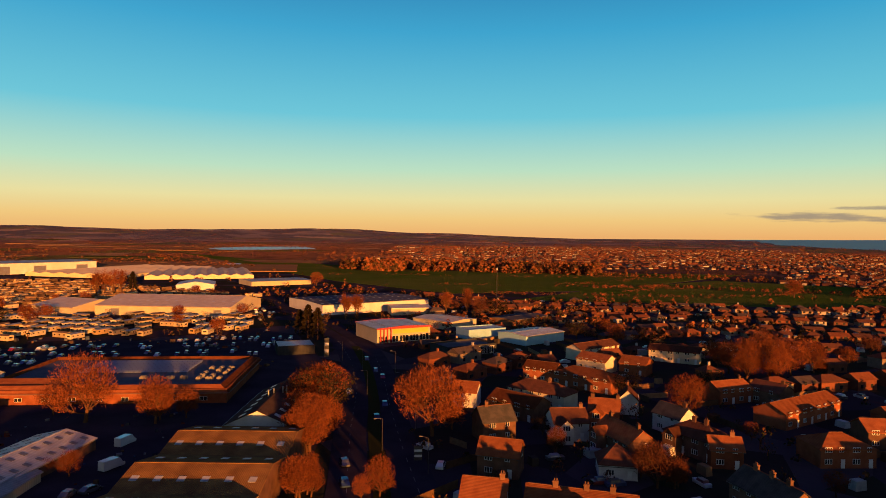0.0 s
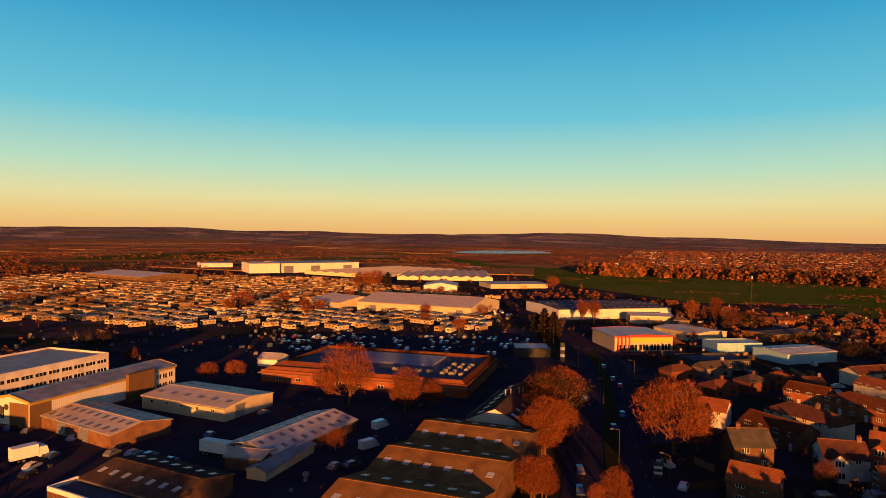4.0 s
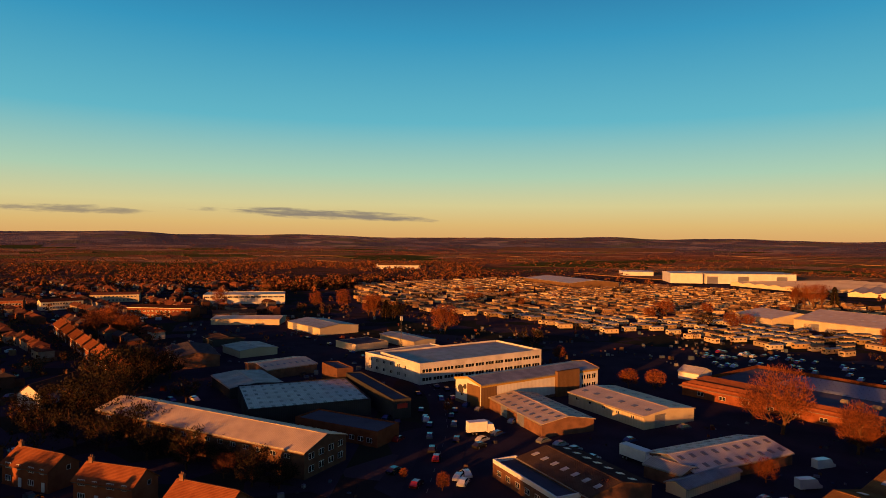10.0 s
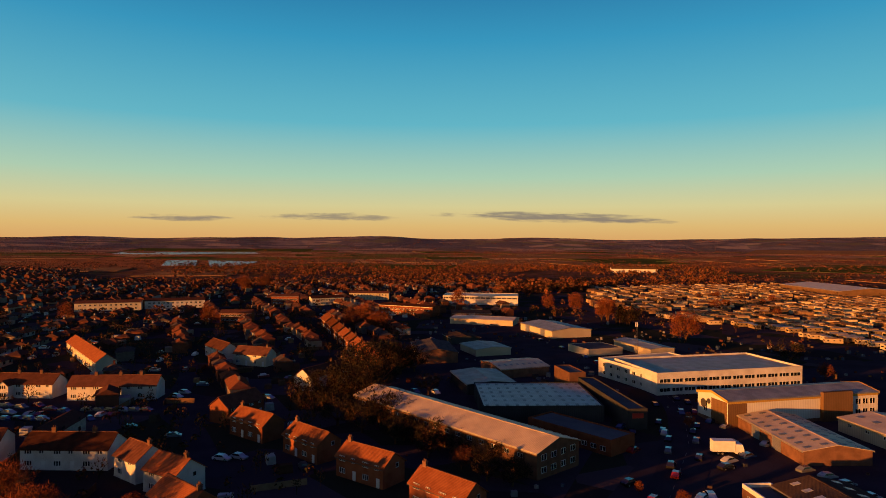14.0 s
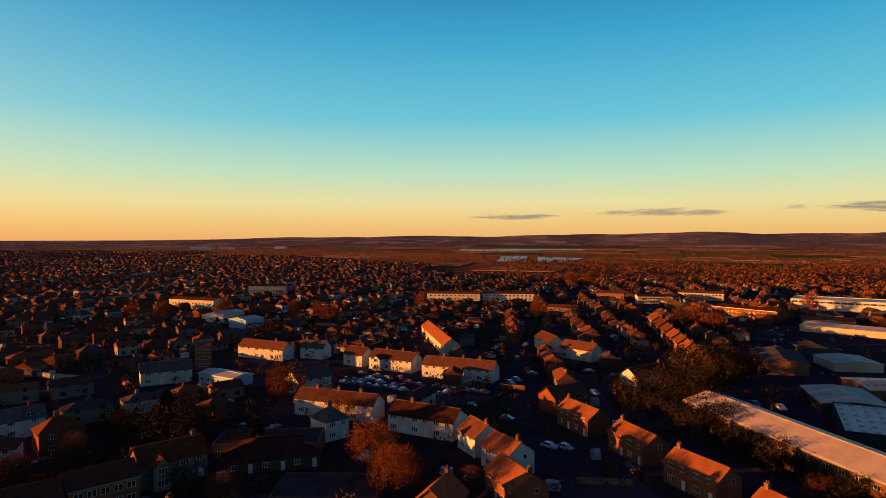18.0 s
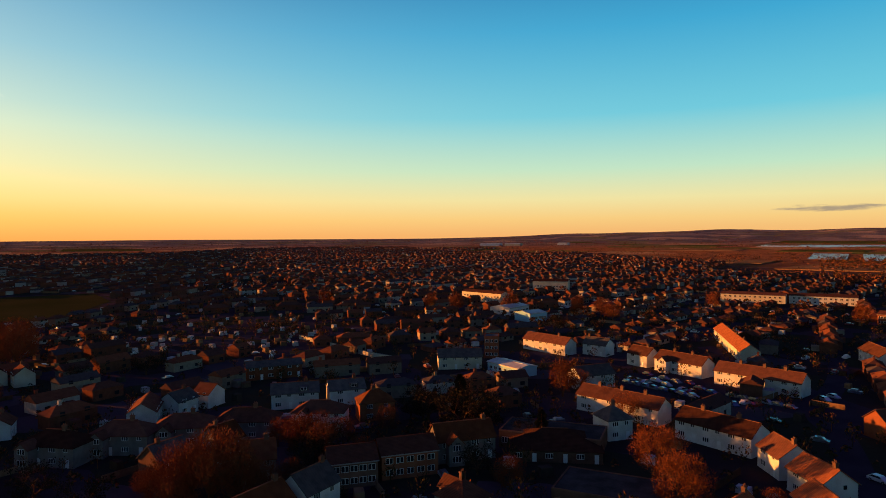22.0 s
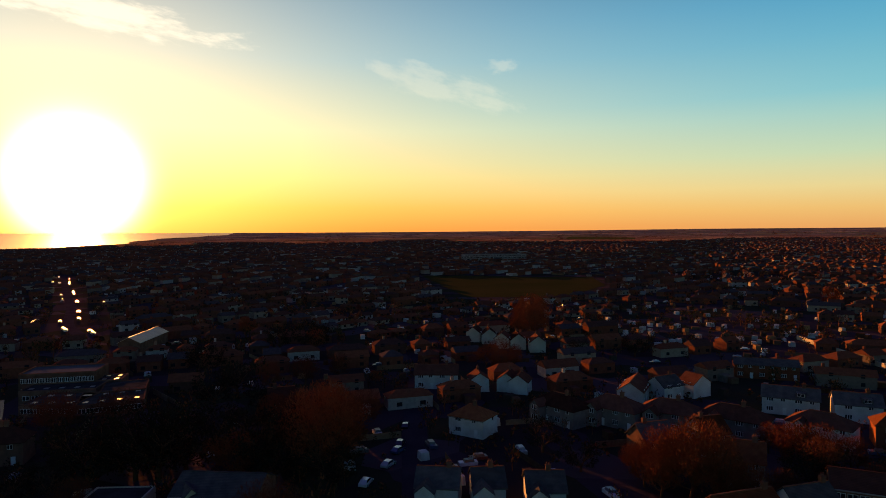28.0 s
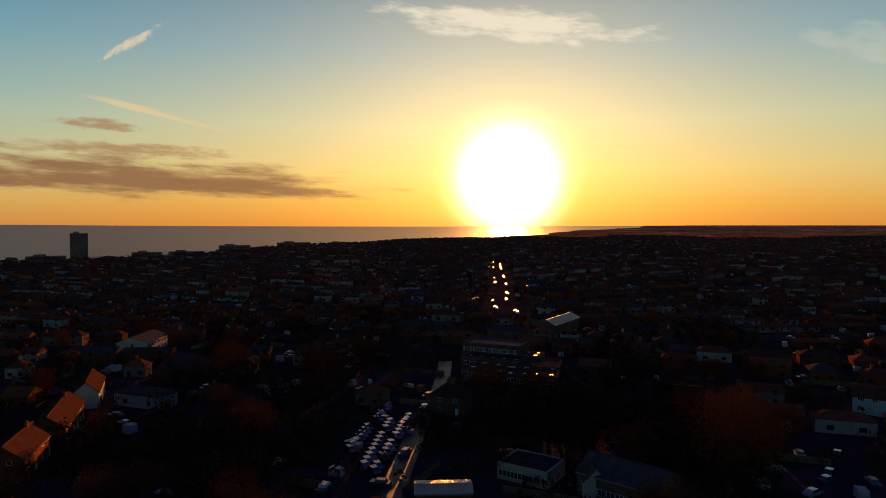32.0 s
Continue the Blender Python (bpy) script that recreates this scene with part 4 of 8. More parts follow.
def mast(x, y, h, label):
    """A three-legged lattice mast with aerials."""
    m = new("radio_mast")
    m.matrix_basis = pose(x, y, ground_z(x, y))
    b = Bits()
    legs = [(math.cos(a) * 0.5, math.sin(a) * 0.5) for a in (0.3, 2.4, 4.5)]
    for px, py in legs:
        b.tube((px, py, -0.2), (px * 0.5, py * 0.5, h), 0.05, 0.03, 5)
    n = int(h / 1.5)
    for i in range(n):
        for k in range(3):
            (ax, ay), (bx, by) = legs[k], legs[(k + 1) % 3]
            f, g = 1 - 0.5 * i / n, 1 - 0.5 * (i + 1) / n
            b.tube((ax * f, ay * f, h * i / n), (bx * g, by * g, h * (i + 1) / n), 0.02, 0.02, 4)
    part("lattice", b, "frame_dark", m)
    for k in range(3):
        part("aerial", Bits().box(legs[k][0] * 0.9, legs[k][1] * 0.9, h - 2.2, 0.3, 0.3, 2.0), "white_paint", m)
    return tagged(m, label, "mast")

# ---- the place, from the dual carriageway round to the shore ----
# roads and yards
strip("road", [(-17, 95), (-18.6, 125.4), (-24.1, 169.3), (-28.1, 212.8), (-36.8, 260), (-49.6, 307.8), (-74, 368), (-116, 463), (-210, 672), (-330, 900)], 8.5, "asphalt", "dual carriageway lane of dark asphalt", "road", 0.06)
strip("road", [(3, 85), (-3.8, 125.8), (-8.8, 152), (-15.5, 192), (-22, 239), (-30, 279), (-38.8, 308), (-62, 366), (-104, 463)], 8.5, "asphalt", "dual carriageway lane of dark asphalt", "road", 0.075)
strip("verge", [(-8, 95), (-11.5, 126), (-16.5, 160), (-21.8, 204), (-29.5, 250), (-40, 295)], 3.5, "grass_dark", "dark planted strip between the carriageways", "verge", 0.12)
strip("road", [(-95, 52), (-110.5, 67), (-146.7, 96), (-180, 115.4), (-207, 122.5), (-271, 136), (-350, 137), (-442, 116)], 11, "asphalt", "industrial estate road of dark asphalt", "road", 0.06)
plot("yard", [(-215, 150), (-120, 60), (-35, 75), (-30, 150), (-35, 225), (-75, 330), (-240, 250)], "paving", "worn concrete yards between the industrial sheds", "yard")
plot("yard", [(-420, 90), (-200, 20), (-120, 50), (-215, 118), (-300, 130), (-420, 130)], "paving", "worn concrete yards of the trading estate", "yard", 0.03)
plot("car_park", [(-165, 236), (-62, 262), (-74, 320), (-135, 306), (-200, 272)], "asphalt", "dark asphalt supermarket car park", "car park", 0.045)
plot("field", [(-640, 1560), (-118, 705), (8, 570), (160, 620), (420, 900), (14, 930), (-200, 1080), (-433, 1320)], "grass_field", "flat green airfield grass", "field", 0.1)
plot("field", [(60, 520), (160, 640), (330, 775), (480, 665), (360, 490), (285, 472), (200, 500)], "grass_field", "flat green pasture beside the airfield", "field", 0.18)
plot("playing_field", [(-75, -480), (-60, -720), (-235, -650), (-215, -560), (-150, -470)], "grass_dark", "dark green school playing field", "field", 0.1)
strip("road", [(130, -320), (165, -375), (205, -470), (288, -649), (370, -830)], 6, "asphalt", "long straight street leading to the sunset", "road", 0.06)
plot("car_park", [(79, -93), (65, -100), (86, -149), (102, -171), (111, -166), (93, -118)], "asphalt", "dark asphalt car park full of cars", "car park", 0.045)
strip("road", [(-7, -95), (-9.4, -125), (-12, -170), (-17.7, -230), (-20, -300)], 6.5, "asphalt", "dark residential street", "road", 0.06)
# trading estate
hall(-45, 141, 26, 19.6, 0, 6.0, 2.0, "sheet_brown", "brick_brown", (6, 1), "rooflight", doors=((3, -4, 4, 4),), kind="workshop", label="lichen-stained corrugated workshop bay with rows of rooflights")
hall(-45, 121, 26, 19.6, 0, 6.0, 2.0, "sheet_brown", "brick_brown", (6, 1), "rooflight", doors=((3, -4, 4, 4),), kind="workshop", label="lichen-stained corrugated workshop bay with rows of rooflights")
hall(-45, 101, 26, 19.6, 0, 6.0, 2.0, "sheet_brown", "brick_brown", (6, 1), "rooflight", doors=((3, -4, 4, 4),), kind="workshop", label="lichen-stained corrugated workshop bay with rows of rooflights")
hall(-45.6, 175.3, 36.1, 16.2, 90.5, 4.4, 3.6, "sheet_dark", "render_white", (7, 1), "rooflight", kind="workshop", label="old dark-roofed workshop with pale gable end")
hall(-105.2, 216.3, 75.0, 50.5, 5.0, 4.0, 0, "flat_grey", "brick_red", kind="supermarket", parapet=0.4, wins=((0, 0.9, 2.2, 1.2, 9), (3, 0.9, 2.2, 1.2, 4)), label="low red brick supermarket with tiled skirt roof and solar panels")
hall(-91.3, 135.9, 32.0, 15.2, 83.9, 2.8, 1.8, "sheet_white", "brick_brown", (9, 2), "rooflight_dark", doors=((3, 0, 4, 4),), label="pale grey shed with scattered rooflights")
hall(-84.8, 121.4, 19.7, 4.8, 91.8, 2.1, 0.8, "sheet_grey", "clad_cream", kind="lean_to_shed", label="low grey-roofed annexe shed")
hall(-134.1, 153.9, 31.9, 20.3, -3.6, 3.8, 1.2, "sheet_pale", "clad_cream", (6, 1), "rooflight_dark", doors=((1, -4, 4, 3.4),), wins=((0, 2.2, 1.3, 0.9, 5),), label="cream clad warehouse with shallow pale roof")
hall(-142.0, 124.6, 31.0, 16.5, -10.1, 3.5, 1.4, "sheet_pale", "brick_brown", (9, 2), "rooflight_dark", doors=((0, -6, 4, 3.4), (0, 4, 4, 3.4)), kind="workshop", label="low brown workshop with pale sheet roof and rooflights")
hall(-166.8, 142.2, 52.4, 13.5, 91.9, 7.6, 1.3, "sheet_grey", "clad_white", (0, 0), band="clad_ochre", kind="commercial_unit", wins=((3, 2.4, 1.6, 3.2, 2),), low=(1.0, "brick_brown"), label="tall white and ochre clad unit with round emblem on its gable")
hall(-213.1, 146.0, 59.1, 29.3, 91.8, 7, 0, "sheet_grey", "render_white", parapet=0.8, kind="office", strips=((0, 4.3, 1.3, 12), (0, 1.2, 1.3, 12)), label="white two-storey office block with ribbon windows")
hall(-219.0, 132.2, 33.8, 34.7, 10.0, 6.6, 0, "sheet_pale", "render_white", parapet=0.5, kind="office", wins=((0, 4.2, 1.7, 1.3, 7), (0, 1.2, 1.7, 1.3, 7)), label="white two-storey office wing with square windows")
hall(-189.9, 69.9, 35.4, 31.4, 80.0, 4.4, 0, "sheet_white", "clad_dark", (12, 3), "rooflight_dark", parapet=0.4, kind="warehouse", label="dark clad warehouse with pale spotted roof")
hall(-222.5, 62.0, 23.6, 17.4, 1.0, 3.6, 0.8, "sheet_grey", "clad_dark", label="dark warehouse with grey sheet roof")
hall(-166.2, 38.2, 71.0, 15.0, 29.5, 6.0, 2.1, "sheet_pale", "brick_brown", (0, 0), kind="warehouse", wins=((1, 1.2, 1.8, 1.4, 4), (1, 4, 1.8, 1.4, 4), (0, 4, 1.6, 1.0, 16)), label="very long brick warehouse with pale sunlit roof")
hall(-157.0, 70.3, 27.0, 10.0, 28.5, 3.6, 0, "flat_grey", "brick_red", parapet=0.5, kind="works", wins=((0, 1.0, 1.6, 1.2, 9),), label="dark red brick works building with flat roof")
hall(-211.5, 91.0, 13.7, 6.0, 0.0, 7.2, 0, "flat_grey", "brick_brown", parapet=0.4, kind="stair_tower", label="brown brick tower on flat roofed works")
hall(-244.1, 81.4, 21.1, 18.5, 99.0, 3.6, 1.2, "sheet_pale", "brick_brown", (8, 1), "rooflight_dark", label="pale roofed trading unit beside the estate road")
hall(-291.8, 82.7, 19.5, 17.5, 8.0, 3.2, 0.8, "sheet_grey", "clad_cream", label="pale roofed trading unit beside the estate road")
hall(-283.6, 56.2, 30.4, 17.2, -4.0, 4.6, 1.6, "tile_slate", "brick_brown", wins=((0, 2, 1.5, 1.2, 8),), label="dark slate-roofed trading unit with rows of windows")
hall(-346.1, 139.5, 37.5, 24.4, 8.0, 4.2, 1.4, "sheet_grey", "clad_cream", doors=((0, -10, 5, 4), (0, 8, 5, 4)), label="cream box warehouse with loading doors")
hall(-282.0, 134.1, 18.7, 17.2, 100.0, 3.0, 0, "flat_grey", "clad_cream", parapet=0.3, kind="shop_unit", label="low flat roofed unit with deep canopy")
hall(-528.0, 146.0, 62.6, 30, 70.9, 7.2, 0, "sheet_pale", "clad_white", parapet=0.5, strips=((0, 5, 1.4, 14),), kind="factory", label="long white factory with ribbon windows")
hall(-454.0, 72.0, 44.0, 12, 50.9, 6.6, 1.2, "tile_brown", "brick_red", wins=((0, 1, 1.6, 1.2, 14), (0, 3.7, 1.6, 1.2, 14)), kind="apartment_block", label="two-storey brick flats with rows of windows")
hall(-281.0, 158.5, 31.0, 12.5, 5.0, 3.6, 0.7, "sheet_grey", "clad_cream", label="low cream depot shed in a yard")
hall(-325.2, 79.1, 16.3, 15.3, 4.0, 3.2, 1, "sheet_dark", "clad_dark", label="low grey steel shed in a yard")
hall(-398.0, 112.5, 40.9, 20.5, 60.0, 3.4, 1, "sheet_pale", "clad_cream", label="low pale steel shed in a yard")
hall(-434.8, 112.5, 26.6, 22.5, 80.0, 3.4, 1.0, "sheet_dark", "brick_brown", doors=((0, 0, 4, 3.5),), label="brown roofed brick trading unit")
# far sheds
hall(-172.0, 423.0, 86.0, 56, -3.0, 6.0, 4.6, "sheet_pale", "clad_cream", (14, 1), doors=((0, -30, 5, 4), (0, 10, 5, 4), (0, 35, 5, 4)), label="long cream depot with pale roof")
hall(-236.0, 416.0, 36.0, 40, -22.0, 5.0, 3.4, "sheet_pale", "clad_cream", label="cream depot shed beside poplars")
hall(-228.0, 592.0, 40.0, 32, 108.0, 5, 2.8, "sheet_white", "clad_white", label="white gabled market hall")
hall(-172.0, 656.0, 62.0, 40, 35.0, 4.5, 0.8, "sheet_grey", "clad_cream", label="grey roofed sheds by the airfield")
hall(-553.2, 736.6, 40.2, 60, 48.0, 13, 1, "sheet_white", "clad_white", label="tall white distribution warehouse")
hall(-512.9, 803.5, 117.0, 70, 57.0, 13, 1, "sheet_grey", "clad_white", doors=((0, -50, 14, 9), (0, -10, 14, 9), (0, 40, 14, 9)), label="tall white distribution warehouse with dark bays")
hall(-579.6, 555.2, 110.0, 66, 168.0, 5.6, 3.0, "sheet_pale", "clad_brown", label="large shed with pale roof and brown open-sided bays")
hall(-1037.0, 565.0, 77.0, 40, 67.0, 6.5, 3.0, "sheet_brown", "clad_white", label="long white shed with brown roof beside the wood")
hall(-688.2, 802.9, 46.0, 40, 50.4, 7, 1, "sheet_white", "clad_white", label="white shed among far trees")
# retail sheds along the main road
hall(-59.0, 452.0, 81.0, 56.0, 35.0, 6.6, 0.8, "panel_roof", "clad_white", (16, 2), "rooflight_dark", label="huge white retail warehouse with dark panelled roof")
hall(-25.0, 322.0, 27.6, 28.5, -61.0, 7.0, 0.6, "sheet_white", "clad_cream", (9, 1), "rooflight_dark", band="red_paint", kind="retail_shop", strips=((1, 0.3, 3.0, 5),), label="cream retail store with red front and yellow sign board")
part("sign_board", Bits().box(0, -0.15, 0, 19.0, 0.2, 2.2), "yellow_paint", bpy.data.objects["retail_shop"], "yellow sign board", at=on_wall(1, 3.5, 4.2, 27.6, 28.5))
part("shop_front", Bits().box(0, -0.1, 0, 28.3, 0.14, 0.7), "red_paint", bpy.data.objects["retail_shop"], "red fascia", at=on_wall(1, 0, 6.5, 27.6, 28.5))
for k in range(4):
    part("column", Bits().box(0, -0.6, 0, 0.5, 0.5, 7.4), "red_paint", bpy.data.objects["retail_shop"], "red column", at=on_wall(1, -12.7 + k * 1.8, 0, 27.6, 28.5))
hall(1.5, 365.5, 29.0, 22.0, -42.0, 4.4, 0.8, "sheet_pale", "clad_cream", label="cream clad trade counter shed")
hall(46.0, 383.0, 34.0, 18.0, 46.0, 3.8, 0.6, "flat_grey", "clad_brown", label="brown flat roofed trade unit")
hall(20.0, 327.0, 22.0, 13.0, 28.0, 4.6, 0, "sheet_white", "clad_blue", parapet=0.5, label="pale blue clad storage building")
hall(44.5, 317.5, 28.0, 18.5, 40.0, 4.5, 0.7, "sheet_white", "clad_blue", (8, 1), label="pale blue and white storage shed")
hall(9.5, 282.5, 25.0, 15.5, 31.0, 3.6, 0, "flat_grey", "clad_dark", parapet=0.9, kind="car_showroom", strips=((0, 0.4, 3.2, 8),), label="dark flat roofed car showroom with lit fascia")
hall(-64.8, 280.5, 15.8, 14.8, 19.0, 3.6, 0, "sheet_white", "clad_dark", parapet=0.3, kind="filling_station", label="dark filling station shop with pale canopy")
hall(-22.0, 423.0, 26.0, 20.0, 12.0, 4.6, 0.7, "sheet_pale", "clad_cream", label="low tan shed behind the retail warehouse")
hall(-183.5, 92.2, 42.0, 5.6, -5.0, 5.4, 0, "flat_grey", "clad_dark", parapet=0.5, kind="works", label="narrow dark parapet wing along the estate road")
part("sign_board", Bits().box(0, -0.1, 0, 3.2, 0.12, 1.4), "red_paint", bpy.data.objects["works.001"], "small red sign board", at=on_wall(1, 0, 3.2, 42.0, 5.6))
# houses beside the main road
house(24.9, 111.8, -16, 18.9, 8, 4.7, 2.7, 0, "brick_red", "tile_red", (-0.5, 0.1, 0.6))
house(8.3, 116.9, -12, 8.4, 8, 4.7, 2.7, 0, "brick_red", "tile_red", (0.8,))
house(13.3, 139.9, -17, 9.0, 8, 4.7, 2.7, 0, "brick_brown", "tile_red", ())
house(32.8, 165.3, 6, 8.6, 9, 4.7, 2.7, 0, "render_white", "tile_brown", (0.8,), 1, 1)
house(44.0, 152.6, -70, 14.0, 8, 4.7, 2.7, 0, "brick_brown", "tile_red", (-0.8, 0.8), 1, 1)
house(62.6, 170.6, -61, 9.0, 7, 4.7, 2.5, 0, "render_white", "tile_slate", (0.8,))
house(62.4, 153.6, -57, 14.0, 9, 4.7, 2.7, 1, "brick_brown", "tile_brown", (-0.5, 0.8), 1, 1)
house(65.1, 146.0, -10, 7.1, 7, 4.3, 2.2, 0, "brick_red", "tile_red", (0.5,))
house(38.6, 139.4, -8, 8.0, 8, 3.2, 3.4, 1, "render_white", "tile_brown", ())
house(55.6, 189.5, 74, 7.0, 6.5, 4.2, 3.0, 0, "render_white", "tile_brown", (0.8,))
# next four are an unseen row, added to shade the houses behind it
house(22.0, 103.0, -14, 12.0, 8, 4.9, 2.7, 0, "brick_red", "tile_red", (0.8,))
house(40.0, 98.0, -24, 12.0, 8, 4.9, 2.7, 0, "brick_red", "tile_red", (0.8,))
house(57.0, 89.0, -34, 12.0, 8, 4.9, 2.7, 0, "brick_red", "tile_red", (0.8,))
house(73.0, 77.0, -42, 12.0, 8, 4.9, 2.7, 0, "brick_red", "tile_red", (0.8,))
house(103.3, 183.8, 32, 28.9, 10, 4.3, 2.2, 0, "brick_red", "tile_red", ())
house(92.6, 149.0, 2, 13.3, 10, 4.3, 2.5, 1, "brick_red", "tile_red", ())
house(109.7, 161.7, -6, 6.0, 9, 4.3, 2.2, 0, "brick_brown", "tile_red", ())
house(91.5, 204.0, 20, 12.6, 9, 4.3, 2.2, 0, "brick_red", "tile_red", (0.8,))
house(104.6, 202.0, -56, 10.0, 9, 4.3, 2.2, 0, "brick_brown", "tile_brown", (0.8,))
house(50.8, 220.6, -43, 23.0, 11, 4.1, 2.5, 1, "brick_red", "tile_red", ())
house(36.8, 231.1, -31, 11.6, 9, 4.3, 2.2, 0, "brick_red", "tile_red", ())
house(31.3, 197.3, -40, 20.0, 9, 4.7, 2.5, 1, "render_cream", "tile_brown", (0.5,))
house(22.6, 184.6, -42, 15.5, 9, 4.3, 2.2, 0, "brick_brown", "tile_red", ())
house(8.0, 195.6, -15, 6.8, 8, 4.7, 2.5, 0, "render_white", "tile_red", ())
house(45.1, 175.6, -17, 8.3, 8, 4.7, 2.7, 0, "brick_red", "tile_red", (-0.8, 0.9), 1, 1)
house(74.3, 243.4, -35, 10.0, 9, 4.3, 2.2, 0, "brick_red", "tile_red", ())
house(60.7, 249.1, -47, 12.7, 9, 4.3, 2.2, 0, "render_cream", "tile_red", ())
house(65.6, 276.6, 37, 24.7, 9, 4.7, 1.9, 0, "render_cream", "tile_brown", ())
house(98.4, 268.7, -27, 19.6, 9, 4.7, 1.9, 0, "render_cream", "tile_brown", ())
house(62.0, 118.3, -74, 13.6, 8, 4.7, 2.7, 0, "brick_brown", "tile_slate", (-0.6, 0.0, 0.6))
# semis and white terraces west of the trading estate
house(-177.4, -13.1, 41, 14.0, 7.3, 4.4, 2.5, 0, "brick_red", "tile_red", (-0.9,), 1, 0)
house(-158.8, 1.2, 35, 14.0, 7.3, 4.4, 2.5, 0, "brick_red", "tile_red", (-0.9,), 1, 0)
house(-140.7, 13.7, 41, 14.0, 7.3, 4.4, 2.5, 0, "brick_red", "tile_red", (-0.9,), 1, 0)
house(-121.0, 26.8, 35, 14.0, 7.3, 4.4, 2.5, 0, "brick_red", "tile_red", (-0.9,), 1, 0)
house(-242.7, -108.5, 73, 10.2, 8, 4.7, 2.7, 0, "render_white", "tile_brown", (0.5,))
house(-237.9, -90.5, 76, 19.9, 8.5, 4.7, 2.7, 0, "render_white", "tile_brown", (-0.4, 0.4), 1, 1)
house(-229.3, -61.5, 82, 27.5, 8.5, 4.7, 2.7, 0, "render_white", "tile_brown", (-0.5, 0.1, 0.6))
house(-162.9, -52.8, 77, 19.7, 9, 4.7, 2.7, 0, "render_white", "tile_brown", (-0.5, 0.5))
house(-171.1, -82.8, 85, 26.4, 8, 4.7, 2.5, 0, "render_white", "tile_brown", (-0.6, 0, 0.6))
house(-152.2, -35.9, 42, 9.2, 8, 4.7, 2.7, 0, "render_white", "tile_brown", (0.8,))
house(-141.7, -27.0, 47, 9.9, 8, 4.7, 2.7, 0, "render_white", "tile_red", (0.8,))
house(-125.0, -22.1, 37, 12.9, 8, 4.7, 2.7, 0, "brick_red", "tile_red", (0.9,))
house(-196.6, -20.0, 140, 14.1, 8, 4.7, 2.7, 0, "brick_red", "tile_brown", ())
house(-281.0, -21.5, 60, 16.3, 8, 4.7, 2.7, 0, "render_cream", "tile_brown", (0.8,))
house(-300.7, -37.4, 28, 20.2, 8, 4.7, 2.7, 0, "render_white", "tile_brown", ())
house(-245.5, -153.9, 80, 24.7, 8, 4.7, 2.7, 0, "render_white", "tile_brown", (0.5,))
house(-252.1, -133.1, 88, 10.6, 8, 4.7, 2.7, 0, "render_white", "tile_slate", (-0.8,))
house(-197.0, -106.7, 153, 13.8, 8, 4.7, 2.7, 0, "render_white", "tile_slate", ())
house(-193.4, -162.7, 135, 16.9, 9, 4.7, 2.7, 0, "render_cream", "tile_slate", (0.3,))
house(-236.4, 5.7, 140, 21.7, 8, 4.7, 2.7, 0, "render_white", "tile_brown", (0.5,))
house(-396.2, 13.4, 6, 20.8, 8, 4.7, 2.7, 0, "brick_red", "tile_red", (0.8,), 0)
house(-370.8, 16.0, 6, 18.0, 8, 4.7, 2.7, 0, "brick_red", "tile_red", (0.8,), 0)
house(-348.6, 18.4, 6, 15.8, 8, 4.7, 2.7, 0, "brick_red", "tile_red", (0.8,), 0)
house(-329.0, 20.5, 6, 14.0, 8, 4.7, 2.7, 0, "brick_red", "tile_red", (0.8,), 0)
house(-311.7, 22.4, 6, 12.5, 8, 4.7, 2.7, 0, "brick_red", "tile_red", (0.8,), 0)
house(-296.3, 24.0, 6, 11.2, 8, 4.7, 2.7, 0, "brick_red", "tile_red", (0.8,), 0)
house(-282.3, 25.4, 6, 10.0, 8, 4.7, 2.7, 0, "brick_red", "tile_red", (0.8,), 0)
house(-269.7, 26.7, 6, 9.1, 8, 4.7, 2.7, 0, "brick_red", "tile_red", (0.8,), 0)
house(-301.8, -91.9, 27, 65.5, 8, 4.7, 2.7, 0, "render_cream", "tile_red", (0.2, 0.7), 0)
hall(-219.3, -166.2, 6.1, 9, 125.8, 9, 0, "flat_grey", "brick_red", parapet=0.4, wins=((0, 1.2, 1.4, 1.2, 3), (0, 4, 1.4, 1.2, 3), (0, 6.8, 1.4, 1.2, 3)), kind="apartment_block", label="square three-storey brick flats")
# clinic, flats and semis to the south-west
# main block of the clinic, though house() labels it a bungalow
house(-131.5, -81.0, 124, 20.9, 15, 2.7, 3.1, 1, "brick_brown", "tile_brown", (), 0)
hall(-136.0, -84.1, 24.6, 12.0, 109.8, 4, 0, "felt_wet", "brick_brown", parapet=0.3, strips=((0, 1.2, 1.4, 10),), kind="clinic", label="flat roofed clinic wing with ribbon windows")
hall(-114.3, -57.6, 20.4, 12.9, 105.3, 3, 0, "felt_wet", "brick_brown", parapet=0.3, kind="flat_roofed_block", label="flat grey roofed single-storey block")
hall(-100.0, -100.1, 12.6, 9, 149.6, 5.4, 2.2, "tile_brown", "brick_red", wins=((0, 0.9, 1.6, 1.3, 5), (0, 3.4, 1.6, 1.3, 5)), kind="apartment_block", label="brick flats with pale panels under the windows")
hall(-88.4, -104.9, 10.1, 9, 147.9, 5.4, 2.2, "tile_brown", "brick_brown", wins=((0, 0.9, 1.6, 1.3, 5), (0, 3.4, 1.6, 1.3, 5)), kind="apartment_block", label="brown brick flats under a tiled roof")
house(-51.7, -166.7, 121, 15.1, 9, 4.7, 2.7, 1, "pebbledash", "tile_brown", (0.6,), 1, 1)
house(-65.3, -162.5, 129, 14.6, 9, 4.7, 2.7, 1, "pebbledash", "tile_brown", (0.6,), 1, 1)
